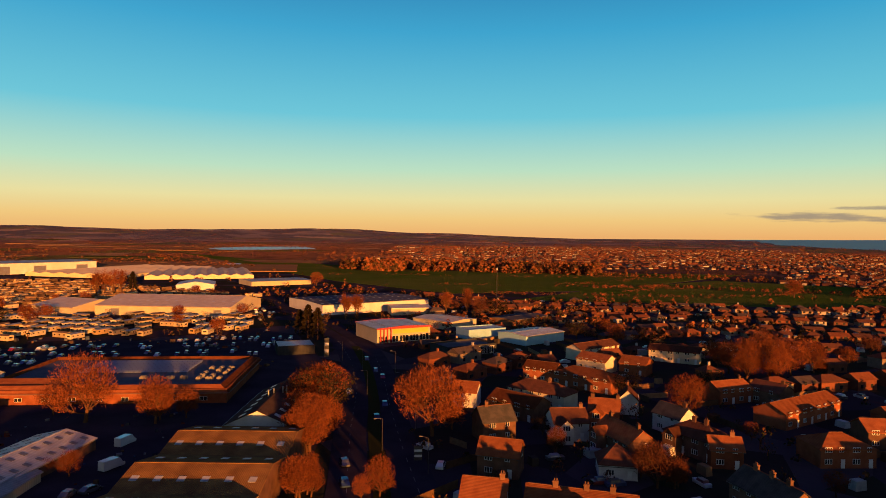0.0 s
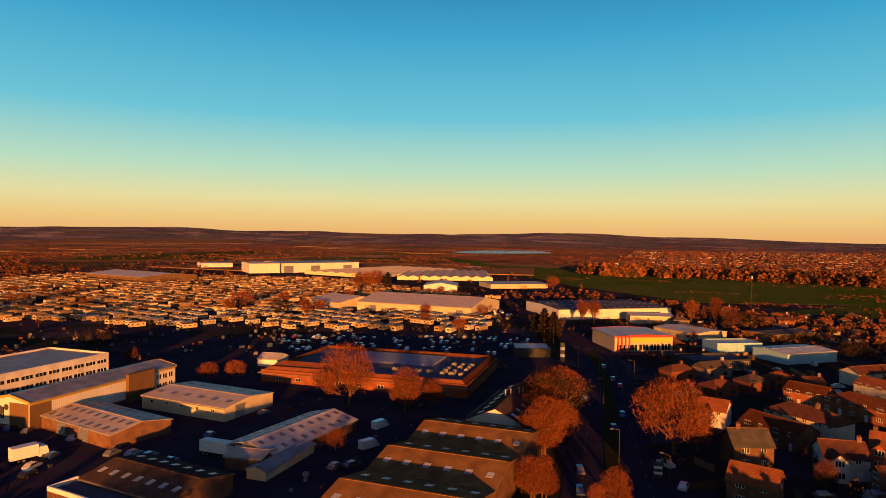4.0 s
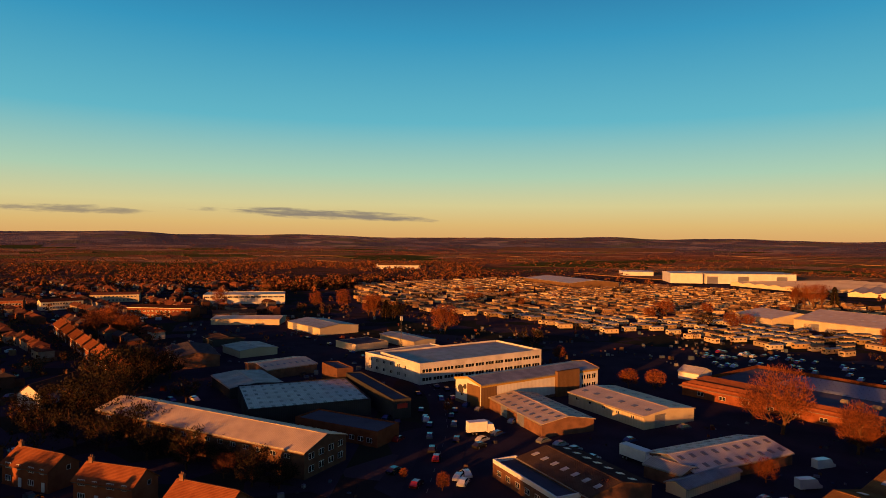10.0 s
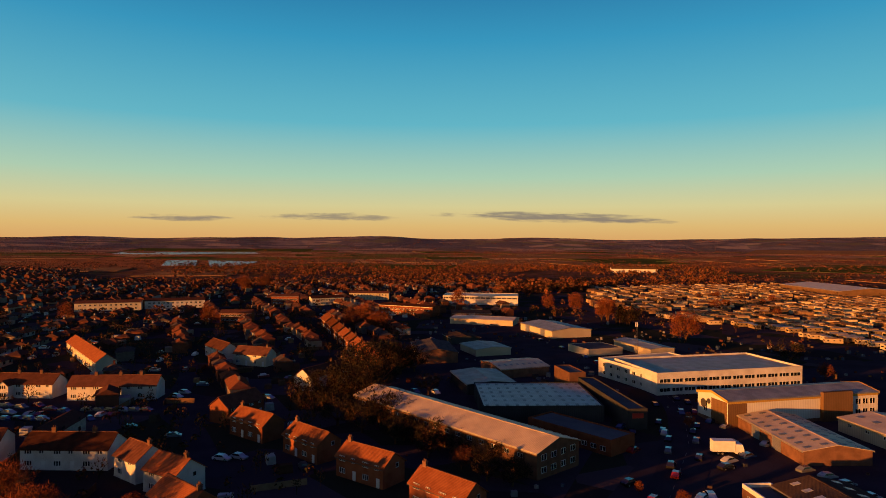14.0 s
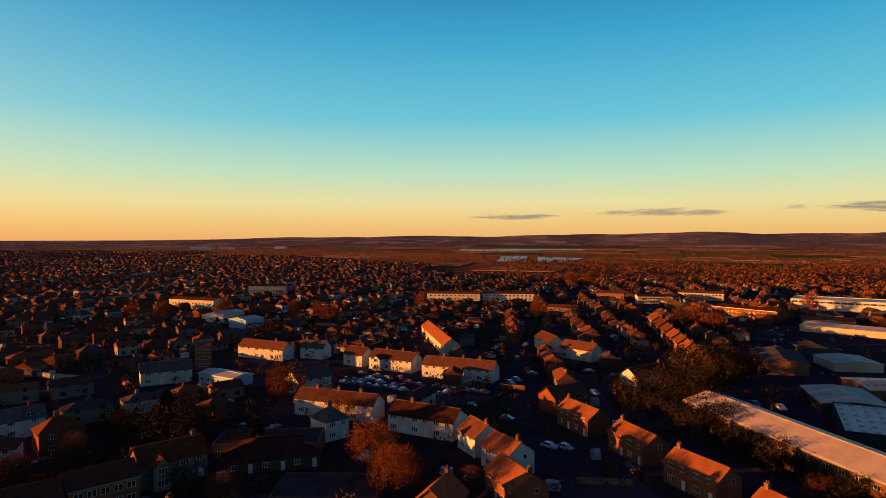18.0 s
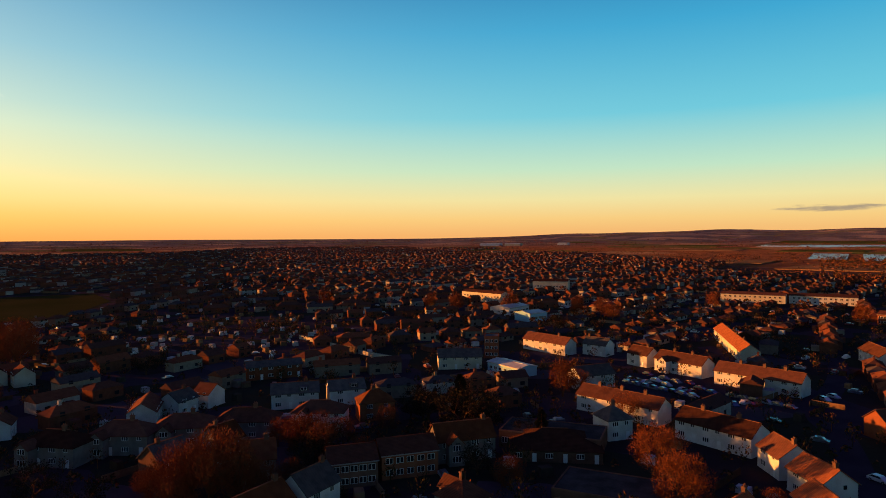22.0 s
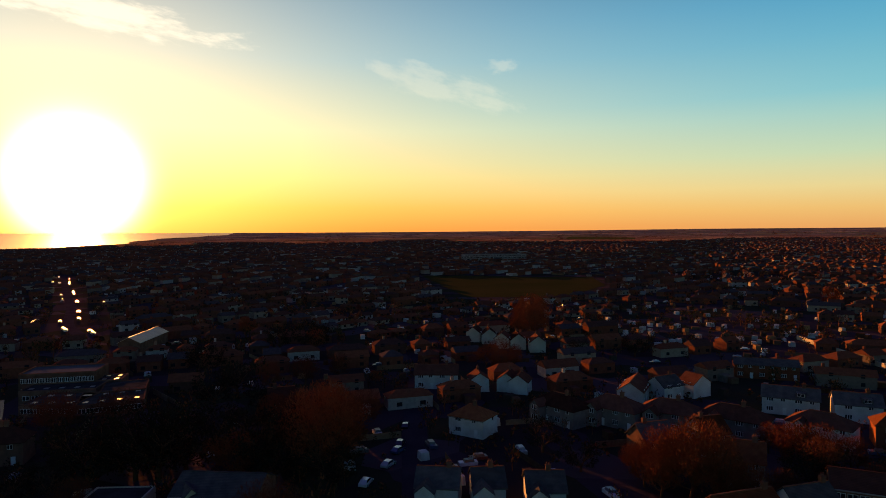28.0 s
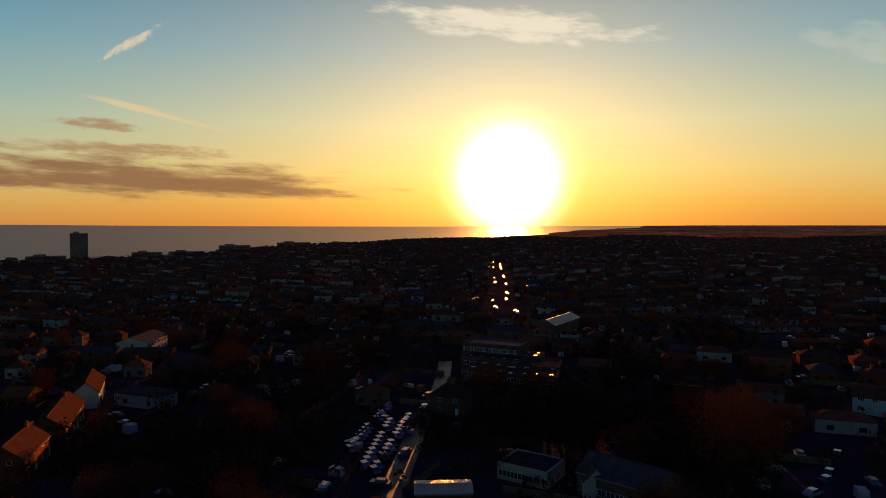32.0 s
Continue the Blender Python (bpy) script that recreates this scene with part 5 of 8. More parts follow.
house(-77.9, -156.8, 139, 14.8, 9, 4.7, 2.7, 1, "pebbledash", "tile_brown", (0.6,), 1, 1)
house(-91.1, -149.5, 133, 15.7, 9, 4.7, 2.7, 1, "pebbledash", "tile_brown", (0.6,), 1, 1)
house(-108.6, -141.3, 128, 14.1, 8.5, 4.7, 2.5, 1, "render_white", "tile_brown", (), 1, 1)
house(-116.9, -164.8, 145, 14.0, 8, 4.7, 2.5, 0, "render_white", "tile_slate", (0.5,), 1, 0, 1)
house(-129.8, -156.1, 151, 11.3, 8, 4.7, 2.5, 0, "render_white", "tile_slate", (0.5,), 1, 0, 1)
house(-136.0, -205.1, 154, 19.7, 8, 4.7, 1.7, 0, "brick_red", "tile_slate", (), 0)
house(-35.2, -203.4, -92, 7.4, 6.5, 3.9, 2.1, 0, "render_white", "tile_brown", (0.6,), 1)
house(-44.7, -201.5, -115, 7.4, 6.5, 3.9, 2.1, 0, "render_white", "tile_brown", (0.6,), 1)
house(-47.9, -198.3, -116, 7.4, 6.5, 3.9, 2.1, 0, "render_white", "tile_brown", (0.6,), 1)
house(-79.3, -183.3, -123, 13.9, 8, 4.3, 2.5, 0, "render_white", "tile_brown", ())
house(-89.7, -184.8, -160, 7.7, 8, 4.3, 2.5, 0, "render_white", "tile_slate", (0.5,))
house(-100.0, -186.2, 111, 5.4, 8, 4.3, 2.5, 0, "render_white", "tile_red", ())
house(-26.3, -160.1, 140, 9.5, 8, 4.7, 2.5, 1, "render_white", "tile_red", (0.5,))
house(-13.1, -120.5, 166, 7.5, 8, 4.0, 2.5, 0, "render_white", "tile_slate", (0.5,), 1, 1)
house(-22.2, -119.1, 177, 6.5, 8, 4.0, 2.5, 0, "render_white", "tile_slate", (0.2,), 1, 1)
house(-32.5, -115.9, 172, 7.3, 8, 4.0, 2.5, 0, "render_white", "tile_slate", (0.2,), 1, 1)
house(-22.3, -209.5, 171, 13.5, 8, 4.7, 2.5, 0, "render_white", "tile_brown", (0.5,))
house(-49.2, -293.1, -112, 8.4, 7, 4.3, 2.5, 0, "render_cream", "tile_brown", (0.6,), 0)
house(-54.7, -287.1, -97, 8.4, 7, 4.3, 2.5, 0, "render_cream", "tile_brown", (0.6,), 0)
house(-58.7, -275.3, -110, 8.4, 7, 4.3, 2.5, 0, "render_cream", "tile_brown", (0.6,), 0)
house(-64.2, -271.3, -95, 8.4, 7, 4.3, 2.5, 0, "render_cream", "tile_brown", (0.6,), 0)
house(-71.1, -264.3, -97, 8.4, 7, 4.3, 2.5, 0, "render_cream", "tile_brown", (0.6,), 0)
# buildings towards the shore
hall(236.5, -171.2, 19.5, 12.0, -62.0, 4.6, 2.2, "tile_slate", "render_cream", wins=((0, 0.7, 1.3, 1.1, 6), (0, 2.9, 1.3, 1.1, 6), (3, 0.7, 1.2, 1.1, 3)), kind="terrace", label="white two-storey terrace lit along one side")
house(159.8, -91.8, -41, 24.2, 8, 4.7, 2.7, 0, "brick_red", "tile_brown", (0.6,))
house(144.2, -74.3, -46, 17.3, 8, 4.7, 2.7, 0, "brick_red", "tile_brown", (0.6,))
house(181.6, -113.6, -38, 19.4, 7, 4.7, 2.7, 0, "render_cream", "tile_brown", ())
hall(56.0, -101.8, 10.2, 5.7, -148.6, 3.5, 0.6, "sheet_pale", "brick_brown", kind="garage_block", label="low garage block with pale sheet roof")
hall(89.6, -197.4, 15.6, 14, 172.7, 3.2, 0, "felt_wet", "brick_brown", (3, 1), "rooflight_dark", parapet=0.35, kind="school_block", wins=((0, 1.0, 2.0, 1.4, 8),), label="low flat roofed school block with small rooflights")
hall(75.5, -198.3, 17.7, 16, -164.3, 3.2, 0, "felt_wet", "brick_brown", (4, 1), "rooflight_dark", parapet=0.35, kind="school_block", wins=((0, 1.0, 2.0, 1.4, 8),), label="low flat roofed school block with small rooflights")
hall(95.0, -214.1, 22.1, 15, -177.9, 3.6, 0, "felt_wet", "brick_brown", (5, 1), "rooflight_dark", parapet=0.35, kind="school_block", wins=((0, 1.0, 2.0, 1.4, 8),), label="low flat roofed school block with small rooflights")
hall(76.4, -210.7, 12.9, 14, -166.0, 3.4, 0, "felt_wet", "brick_brown", (0, 0), "rooflight_dark", parapet=0.35, kind="school_block", wins=((0, 1.0, 2.0, 1.4, 8),), label="low flat roofed school block with small rooflights")
hall(92.0, -221.1, 22.9, 9, -173.5, 3.8, 0, "felt_wet", "brick_brown", (6, 1), "rooflight_dark", parapet=0.35, kind="school_block", wins=((0, 1.0, 2.0, 1.4, 8),), label="low flat roofed school block with small rooflights")
hall(99.4, -222.5, 22.7, 13, -175.5, 6.8, 0, "flat_grey", "brick_brown", parapet=0.5, strips=((0, 1, 1.5, 12), (0, 4.2, 1.5, 12)), kind="school_block", label="long two-storey school block with pale parapet")
hall(98.9, -295.8, 30.6, 9, -93.9, 5.5, 2.2, "sheet_pale", "brick_brown", kind="school_hall", label="school hall with a sunlit pale sheet roof")
hall(46.6, -122.4, 11.0, 9, 175.4, 3.2, 0, "felt_wet", "clad_cream", parapet=0.3, kind="flat_roofed_block", wins=((0, 0.8, 1.8, 1.3, 6),), label="single-storey pale boarded block with flat roof")
hall(33.2, -120.1, 5.4, 4.5, -61.2, 3.6, 2.2, "tile_slate", "clad_cream", kind="clinic", wins=((0, 1, 1.6, 1.3, 3),), label="pale gabled end block with slate roof")
hall(27.0, -122.2, 15.8, 10.8, 167.7, 4.5, 2.4, "tile_slate", "brick_brown", kind="clinic", wins=((0, 1, 1.6, 1.3, 8),), label="dark gabled hall with tall windows")
hall(-343.3, 765.6, 150, 12.7, 110.1, 3.4, 2.0, "polythene", "polythene", kind="glasshouse", label="long cream polythene glasshouse span in a range")
hall(-331.4, 769.9, 150, 12.7, 110.1, 3.4, 2.0, "polythene", "polythene", kind="glasshouse", label="long cream polythene glasshouse span in a range")
hall(-319.6, 774.3, 150, 12.7, 110.1, 3.4, 2.0, "polythene", "polythene", kind="glasshouse", label="long cream polythene glasshouse span in a range")
hall(-307.7, 778.7, 150, 12.7, 110.1, 3.4, 2.0, "polythene", "polythene", kind="glasshouse", label="long cream polythene glasshouse span in a range")
hall(-295.7, 783.0, 150, 12.7, 110.1, 3.4, 2.0, "polythene", "polythene", kind="glasshouse", label="long cream polythene glasshouse span in a range")
hall(-283.8, 787.3, 150, 12.7, 110.1, 3.4, 2.0, "polythene", "polythene", kind="glasshouse", label="long cream polythene glasshouse span in a range")
hall(-271.9, 791.7, 150, 12.7, 110.1, 3.4, 2.0, "polythene", "polythene", kind="glasshouse", label="long cream polythene glasshouse span in a range")
hall(-260.0, 796.0, 150, 12.7, 110.1, 3.4, 2.0, "polythene", "polythene", kind="glasshouse", label="long cream polythene glasshouse span in a range")
hall(-248.1, 800.4, 150, 12.7, 110.1, 3.4, 2.0, "polythene", "polythene", kind="glasshouse", label="long cream polythene glasshouse span in a range")
hall(-444.7, 820.7, 190, 19.7, 75.7, 3.4, 2.0, "polythene", "polythene", kind="glasshouse", label="long cream polythene glasshouse span in a range")
hall(-425.7, 815.9, 190, 19.7, 75.7, 3.4, 2.0, "polythene", "polythene", kind="glasshouse", label="long cream polythene glasshouse span in a range")
hall(-406.6, 811.1, 190, 19.7, 75.7, 3.4, 2.0, "polythene", "polythene", kind="glasshouse", label="long cream polythene glasshouse span in a range")
hall(-387.6, 806.2, 190, 19.7, 75.7, 3.4, 2.0, "polythene", "polythene", kind="glasshouse", label="long cream polythene glasshouse span in a range")
hall(-368.4, 801.4, 190, 19.7, 75.7, 3.4, 2.0, "polythene", "polythene", kind="glasshouse", label="long cream polythene glasshouse span in a range")
hall(-349.4, 796.4, 190, 19.7, 75.7, 3.4, 2.0, "polythene", "polythene", kind="glasshouse", label="long cream polythene glasshouse span in a range")
# trees
tree(-96.8, 172.7, "bare", 18.5)
tree(-109.3, 179.3, "bare", 8.4)
tree(-77.5, 172.4, "bare", 13.0)
tree(-71.3, 178.0, "bare", 8.5)
tree(-31.2, 151.3, "bare", 13.7)
tree(-36.8, 164.1, "bare", 11.9)
tree(-32.7, 176.8, "oak", 14.3)
tree(-39.3, 204.7, "bare", 10.1)
tree(-29.5, 162.0, "bare", 9.5)
tree(-27.6, 124.6, "bare", 7.9)
tree(-25.5, 125.2, "bare", 6.8)
tree(-2.2, 164.4, "bare", 18.0)
tree(-6.1, 192.5, "bare", 11.9)
tree(3.0, 170.3, "bare", 12.0)
tree(-12.0, 125.5, "bare", 8.2)
tree(-15.4, 124.1, "bare", 5.0)
tree(-66.9, 318.5, "fir", 16.7)
tree(-60.8, 312.0, "fir", 16.0)
tree(-73.5, 329.0, "fir", 13.1)
tree(-58.5, 387.6, "poplar", 15.9)
tree(-51.7, 388.2, "poplar", 15.9)
tree(2.8, 421.1, "poplar", 15.6)
tree(16.7, 422.3, "poplar", 17.2)
tree(24.6, 411.2, "brown", 12.7)
tree(35.6, 412.2, "oak", 11.7)
tree(-276.2, 509.1, "poplar", 20.5)
tree(-277.1, 523.5, "poplar", 20.4)
tree(-270.6, 524.3, "poplar", 20.9)
tree(-268.8, 534.7, "poplar", 20.1)
tree(-269.7, 556.1, "fir", 17.5)
tree(-242.6, 433.0, "bare", 11.0)
tree(-124.3, 398.1, "bare", 8.1)
tree(72.1, 186.5, "bare", 11.8)
tree(110.3, 244.3, "bare", 11.8)
tree(114.6, 238.7, "bare", 14.7)
tree(123.3, 239.1, "bare", 16.2)
tree(133.2, 242.5, "bare", 13.4)
tree(111.4, 257.0, "bare", 9.9)
tree(145.1, 248.1, "bare", 10.2)
tree(28.0, 153.3, "bare", 6.2)
tree(46.8, 136.0, "oak", 7.0)
tree(48.7, 131.5, "bare", 5.6)
tree(48.3, 146.2, "bare", 5.4)
tree(84.3, 308.6, "bare", 9.9)
tree(68.5, 324.3, "oak", 8.2)
tree(309.6, 561.9, "bare", 15.9)
tree(-126.1, 638.7, "bare", 13.8)
tree(87.9, 344.5, "bare", 7.9)
tree(165.8, 259.9, "bare", 8.2)
tree(192.4, 285.9, "brown", 9.1)
tree(16.1, 181.4, "oak", 4.8)
tree(26.6, 166.3, "oak", 5.2)
tree(80.1, 163.6, "bare", 4.8)
tree(80.0, 128.0, "bare", 5.3)
tree(61.2, 209.2, "oak", 7.7)
tree(-301.9, 194.7, "russet", 16.2)
tree(-386.0, 188.1, "poplar", 14.0)
tree(-382.6, 190.9, "poplar", 15.1)
tree(-371.6, 193.6, "fir", 13.3)
tree(-371.5, 200.1, "oak", 11.9)
tree(-241.2, 206.9, "oak", 10.1)
tree(-87.5, 94.4, "bare", 5.5)
tree(-156.9, 180.1, "russet", 6.8)
tree(-149.9, 185.5, "russet", 7.2)
tree(-208.8, 194.8, "bare", 6.3)
tree(-244.9, 348.9, "oak", 9.4)
tree(-233.3, 358.7, "bare", 10.6)
tree(-294.2, 375.0, "bare", 12.6)
tree(-435.6, 306.2, "bare", 9.4)
tree(-142.8, 207.8, "bare", 3.3)
tree(-78.6, 134.4, "bare", 5.5)
tree(-84.3, 135.5, "bare", 3.5)
tree(-77.7, 175.6, "bare", 7.6)
tree(-28.2, 137.1, "bare", 4.9)
tree(-111.4, 71.7, "bare", 3.9)
tree(-121.2, 67.8, "bare", 2.5)
tree(-161.2, 105.4, "bare", 4.3)
tree(-184.3, 21.9, "oak", 6.6)
tree(-190.2, 18.5, "bare", 5.1)
tree(-220.5, 18.7, "oak", 10.8)
tree(-226.9, 26.0, "oak", 12.1)
tree(-248.8, 36.1, "oak", 11.1)
tree(-207.4, 10.6, "oak", 11.0)
tree(-220.2, 5.8, "oak", 9.7)
tree(-252.6, 42.2, "oak", 9.1)
tree(-213.9, 40.6, "oak", 7.7)
tree(-680.8, -62.2, "bare", 18.1)
tree(-714.7, -43.6, "brown", 17.1)
tree(-380.3, 38.5, "russet", 8.4)
tree(-148.1, 41.9, "oak", 4.1)
tree(-402.6, 36.5, "bare", 14.3)
tree(-375.2, 42.5, "bare", 11.7)
tree(-385.1, 27.7, "brown", 13.6)
tree(-259.3, 39.0, "oak", 8.1)
tree(-258.7, 31.9, "oak", 9.2)
tree(-273.0, 44.9, "oak", 7.3)
tree(-182.3, 21.9, "oak", 8.9)
tree(-186.9, 19.4, "bare", 6.6)
tree(-501.9, 119.3, "bare", 13.7)
tree(-463.5, 181.4, "bare", 13.2)
tree(-441.8, 194.3, "bare", 15.4)
tree(-398.0, 197.5, "russet", 14.9)
tree(-371.5, 198.4, "oak", 11.2)
tree(-130.1, -55.2, "russet", 11.6)
tree(-118.9, -45.8, "russet", 10.7)
tree(-163.3, -78.0, "bare", 8.8)
tree(-178.9, -107.1, "bare", 12.0)
tree(-183.9, -104.7, "bare", 8.4)
tree(-172.7, -86.6, "bare", 7.7)
tree(-129.3, -32.2, "russet", 4.4)
tree(-134.5, -112.9, "fir", 14.0)
tree(-137.8, -111.5, "oak", 11.7)
tree(-130.8, -121.6, "oak", 9.2)
tree(-130.7, -128.3, "oak", 6.5)
tree(-236.2, 20.3, "oak", 15.7)
tree(-247.5, 27.2, "oak", 15.0)
tree(-250.8, 35.1, "oak", 13.4)
tree(-241.3, 12.2, "oak", 8.5)
tree(-215.1, 6.2, "oak", 7.6)
tree(-180.8, 20.6, "oak", 8.0)
tree(-179.7, 23.5, "oak", 9.6)
tree(-106.1, -76.1, "bare", 6.9)
tree(-108.2, -86.1, "oak", 7.3)
tree(-89.2, -116.0, "bare", 10.3)
tree(-91.4, -125.7, "bare", 9.6)
tree(-121.1, -40.6, "bare", 3.4)
tree(-122.4, -37.4, "bare", 4.0)
tree(-353.7, -252.8, "bare", 13.4)
tree(-370.7, -210.8, "bare", 12.1)
tree(-363.2, -190.0, "bare", 12.7)
tree(-353.6, -177.1, "bare", 12.2)
tree(-300.8, -383.5, "bare", 12.9)
tree(-332.4, -305.5, "bare", 12.0)
tree(-327.6, -277.8, "bare", 14.0)
tree(-450.3, -150.6, "bare", 12.6)
tree(-416.0, -59.9, "bare", 13.0)
tree(-299.9, -184.7, "oak", 9.3)
tree(-60.9, -114.6, "bare", 14.0)
tree(-58.8, -121.2, "bare", 11.9)
tree(-64.5, -112.0, "bare", 14.3)
tree(-95.5, -124.7, "bare", 9.7)
tree(-91.4, -128.5, "bare", 9.1)
tree(-100.9, -122.5, "bare", 7.7)
tree(-68.6, -108.1, "bare", 9.1)
tree(-83.8, -321.4, "russet", 18.2)
tree(-81.7, -334.0, "bare", 13.7)
tree(-106.7, -245.8, "oak", 8.3)
tree(-85.0, -252.5, "oak", 7.1)
tree(-131.2, -124.0, "oak", 8.0)
tree(-44.7, -130.7, "oak", 7.3)
tree(-39.9, -143.3, "oak", 7.9)
tree(-55.4, -128.5, "bare", 6.2)
tree(-129.8, -108.2, "oak", 12.5)
tree(-133.0, -104.5, "oak", 10.0)
tree(-51.6, -247.7, "bare", 8.9)
tree(-54.4, -234.1, "bare", 8.5)
tree(44.1, -138.5, "oak", 16.4)
tree(39.1, -140.9, "oak", 13.6)
tree(48.9, -139.2, "oak", 13.7)
tree(22.2, -138.5, "oak", 14.6)
tree(27.6, -142.6, "oak", 12.8)
tree(17.8, -141.2, "brown", 12.6)
tree(10.2, -136.9, "bare", 19.2)
tree(6.9, -143.0, "bare", 16.5)
tree(2.1, -166.8, "brown", 10.3)
tree(13.8, -168.5, "brown", 10.5)
tree(45.6, -194.8, "oak", 10.6)
tree(41.5, -207.3, "oak", 11.2)
tree(31.9, -213.0, "brown", 9.5)
tree(21.5, -219.1, "brown", 9.7)
tree(10.5, -225.7, "brown", 9.0)
tree(-2.2, -215.5, "russet", 4.8)
tree(-77.5, -293.1, "bare", 18.8)
tree(-72.8, -301.9, "bare", 15.1)
tree(-43.8, -235.8, "bare", 8.5)
tree(-48.0, -230.2, "bare", 7.3)
tree(-61.8, -123.7, "bare", 9.8)
tree(-63.5, -117.7, "bare", 14.2)
tree(-55.7, -116.1, "bare", 9.1)
tree(-82.4, -112.4, "oak", 7.4)
tree(-89.3, -116.9, "oak", 9.1)
tree(50.5, -150.0, "oak", 12.6)
tree(53.4, -143.8, "oak", 12.2)
tree(42.7, -145.1, "oak", 9.4)
tree(37.5, -162.1, "oak", 10.3)
tree(118.6, -140.7, "brown", 9.8)
tree(117.0, -129.5, "oak", 9.3)
tree(129.9, -134.5, "oak", 9.9)
tree(114.2, -110.6, "oak", 9.8)
tree(125.6, -114.0, "brown", 10.5)
tree(113.0, -94.6, "oak", 10.4)
tree(124.4, -96.3, "oak", 9.7)
tree(115.6, -82.7, "oak", 8.8)
tree(92.4, -98.7, "oak", 9.6)
tree(94.9, -112.4, "oak", 9.1)
tree(92.3, -89.2, "oak", 9.1)
tree(124.6, -158.7, "brown", 10.7)
tree(128.5, -182.7, "oak", 9.9)
tree(76.0, -131.4, "oak", 8.1)
tree(67.7, -127.3, "oak", 8.3)
tree(62.0, -130.4, "oak", 7.7)
tree(53.2, -120.1, "brown", 8.1)
tree(125.7, -77.2, "oak", 7.8)
tree(191.9, -169.2, "oak", 9.0)
tree(194.8, -192.4, "brown", 9.7)
tree(166.8, -135.7, "oak", 7.6)
tree(18.7, -172.3, "brown", 9.2)
tree(31.0, -188.5, "oak", 8.4)
tree(10.0, -143.7, "oak", 10.2)
tree(19.8, -135.0, "oak", 9.7)
# parked cars and vans
car(-111.9, 77.3, 128)
car(-114.9, 78.2, 127)
car(-115.7, 80.6, 161)
car(-116.2, 68.2, 128)
car(-125.6, 68.0, 114)
car(-137.7, 92.9, 139)
car(-143.9, 88.4, 145)
car(-167.1, 99.5, 146)
car(-152.3, 93.6, 142)
car(-149.7, 100.1, 140)
car(-130.1, 94.8, 102)
car(-134.4, 98.7, 106)
car(-136.4, 105.2, 102)
car(-176.0, 112.3, -24)
car(-178.6, 100.9, 162)
car(-165.2, 87.2, 116)
car(-157.0, 103.9, 143)
car(-161.7, 108.3, 144)
car(-168.0, 109.8, 147)
car(-185.7, 109.2, 163)
car(-125.5, 111.9, 99)
car(-129.9, 129.2, -84)
car(-69.6, 126.3, 67)
car(-72.7, 124.0, 88)
car(-72.0, 139.0, 67, "white", True)
car(-143.3, 105.7, 88, "white", True)
car(-77.3, 155.7, 76, "white", True)
car(-223.4, -92.0, 73)
car(-220.8, -86.6, 61)
car(-221.6, -82.1, 54)
car(-216.2, -76.8, 75)
car(-213.0, -71.8, 61)
car(-214.3, -87.4, 62)
car(-191.2, -47.7, 91)
car(-180.8, -34.7, 92)
car(-158.8, -19.7, 63)
car(-158.9, -15.8, 55)
car(-226.3, -42.3, 51)
car(-231.7, -40.8, 54)
car(-202.3, -61.7, 38)
car(-225.9, -99.2, 69)
car(-249.0, -6.5, 141)
car(-204.5, -67.3, 64)
car(-219.1, -12.5, 58)
car(0.9, -130.0, -111)
car(-4.0, -139.6, -121)
car(-6.6, -148.2, -124)
car(-7.3, -152.9, -106)
car(-9.4, -167.2, -101)
car(-19.8, 131.3, -73, None, False, "cars on the road")
car(-21.6, 142.9, -70, None, False, "cars on the road")
car(-17.2, 194.1, -81, None, False, "cars on the road")
car(-25.0, 242.1, -82, None, False, "cars on the road")
car(-21.4, 231.5, -81, None, False, "cars on the road")
car(-31.0, 263.9, -80, None, False, "cars on the road")
car(0.1, 141.9, 80, None, False, "cars on the road")
car(-18.2, 179.8, -75, None, False, "cars on the road")
car(-30.1, 208.0, -90, None, False, "cars on the road")
SUPER = (-105.2, 216.3, 75.0, 50.5, 5.0)
hall(-100.3, 87.1, 23.5, 6.0, -6.3, 3.1, 0, "flat_grey", "brick_brown", parapet=0.9, band="white_paint", kind="workshop_office", wins=((0, 1.0, 1.6, 1.2, 6),), label="low workshop office with white parapet and dark flat roof")
hall(-97.2, 97.3, 24.3, 15.8, -5.8, 4.0, 1.6, "sheet_dark", "brick_brown", (7, 1), "rooflight", kind="workshop", label="dark old asbestos roofed workshop with pale rooflights")
hall(-91.0, 118.7, 8.9, 8, 8.1, 3.0, 0.7, "sheet_pale", "brick_brown", kind="shed", label="low pale roofed store beside the workshop")
hall(-154.5, 214.5, 8.8, 9, 8.0, 3.0, 1.6, "sheet_white", "white_paint", kind="marquee", label="white gabled marquee by the car park")
lorry(-139.3, 101.5, 75, 7.5)
lorry(-101.6, 120.5, 0, 10, "long white articulated trailer in the yard")
garden_wall([(-196, -272), (-191, -240), (-186, -209), (-186, -189)], 1.9, "render_cream", "long cream rendered garden wall")
plot("car_park", [(-226, -110), (-209, -70), (-202, -39), (-191, -26), (-218, -24), (-240, -49), (-239, -78), (-247, -103)], "asphalt", "dark asphalt parking court before the white terraces", "car park", 0.035)
strip("road", [(-147, -20), (-186, -31), (-211, -41), (-271, -46), (-349, -65), (-421, -86)], 7, "asphalt", "residential street with parked cars", "road", 0.06)
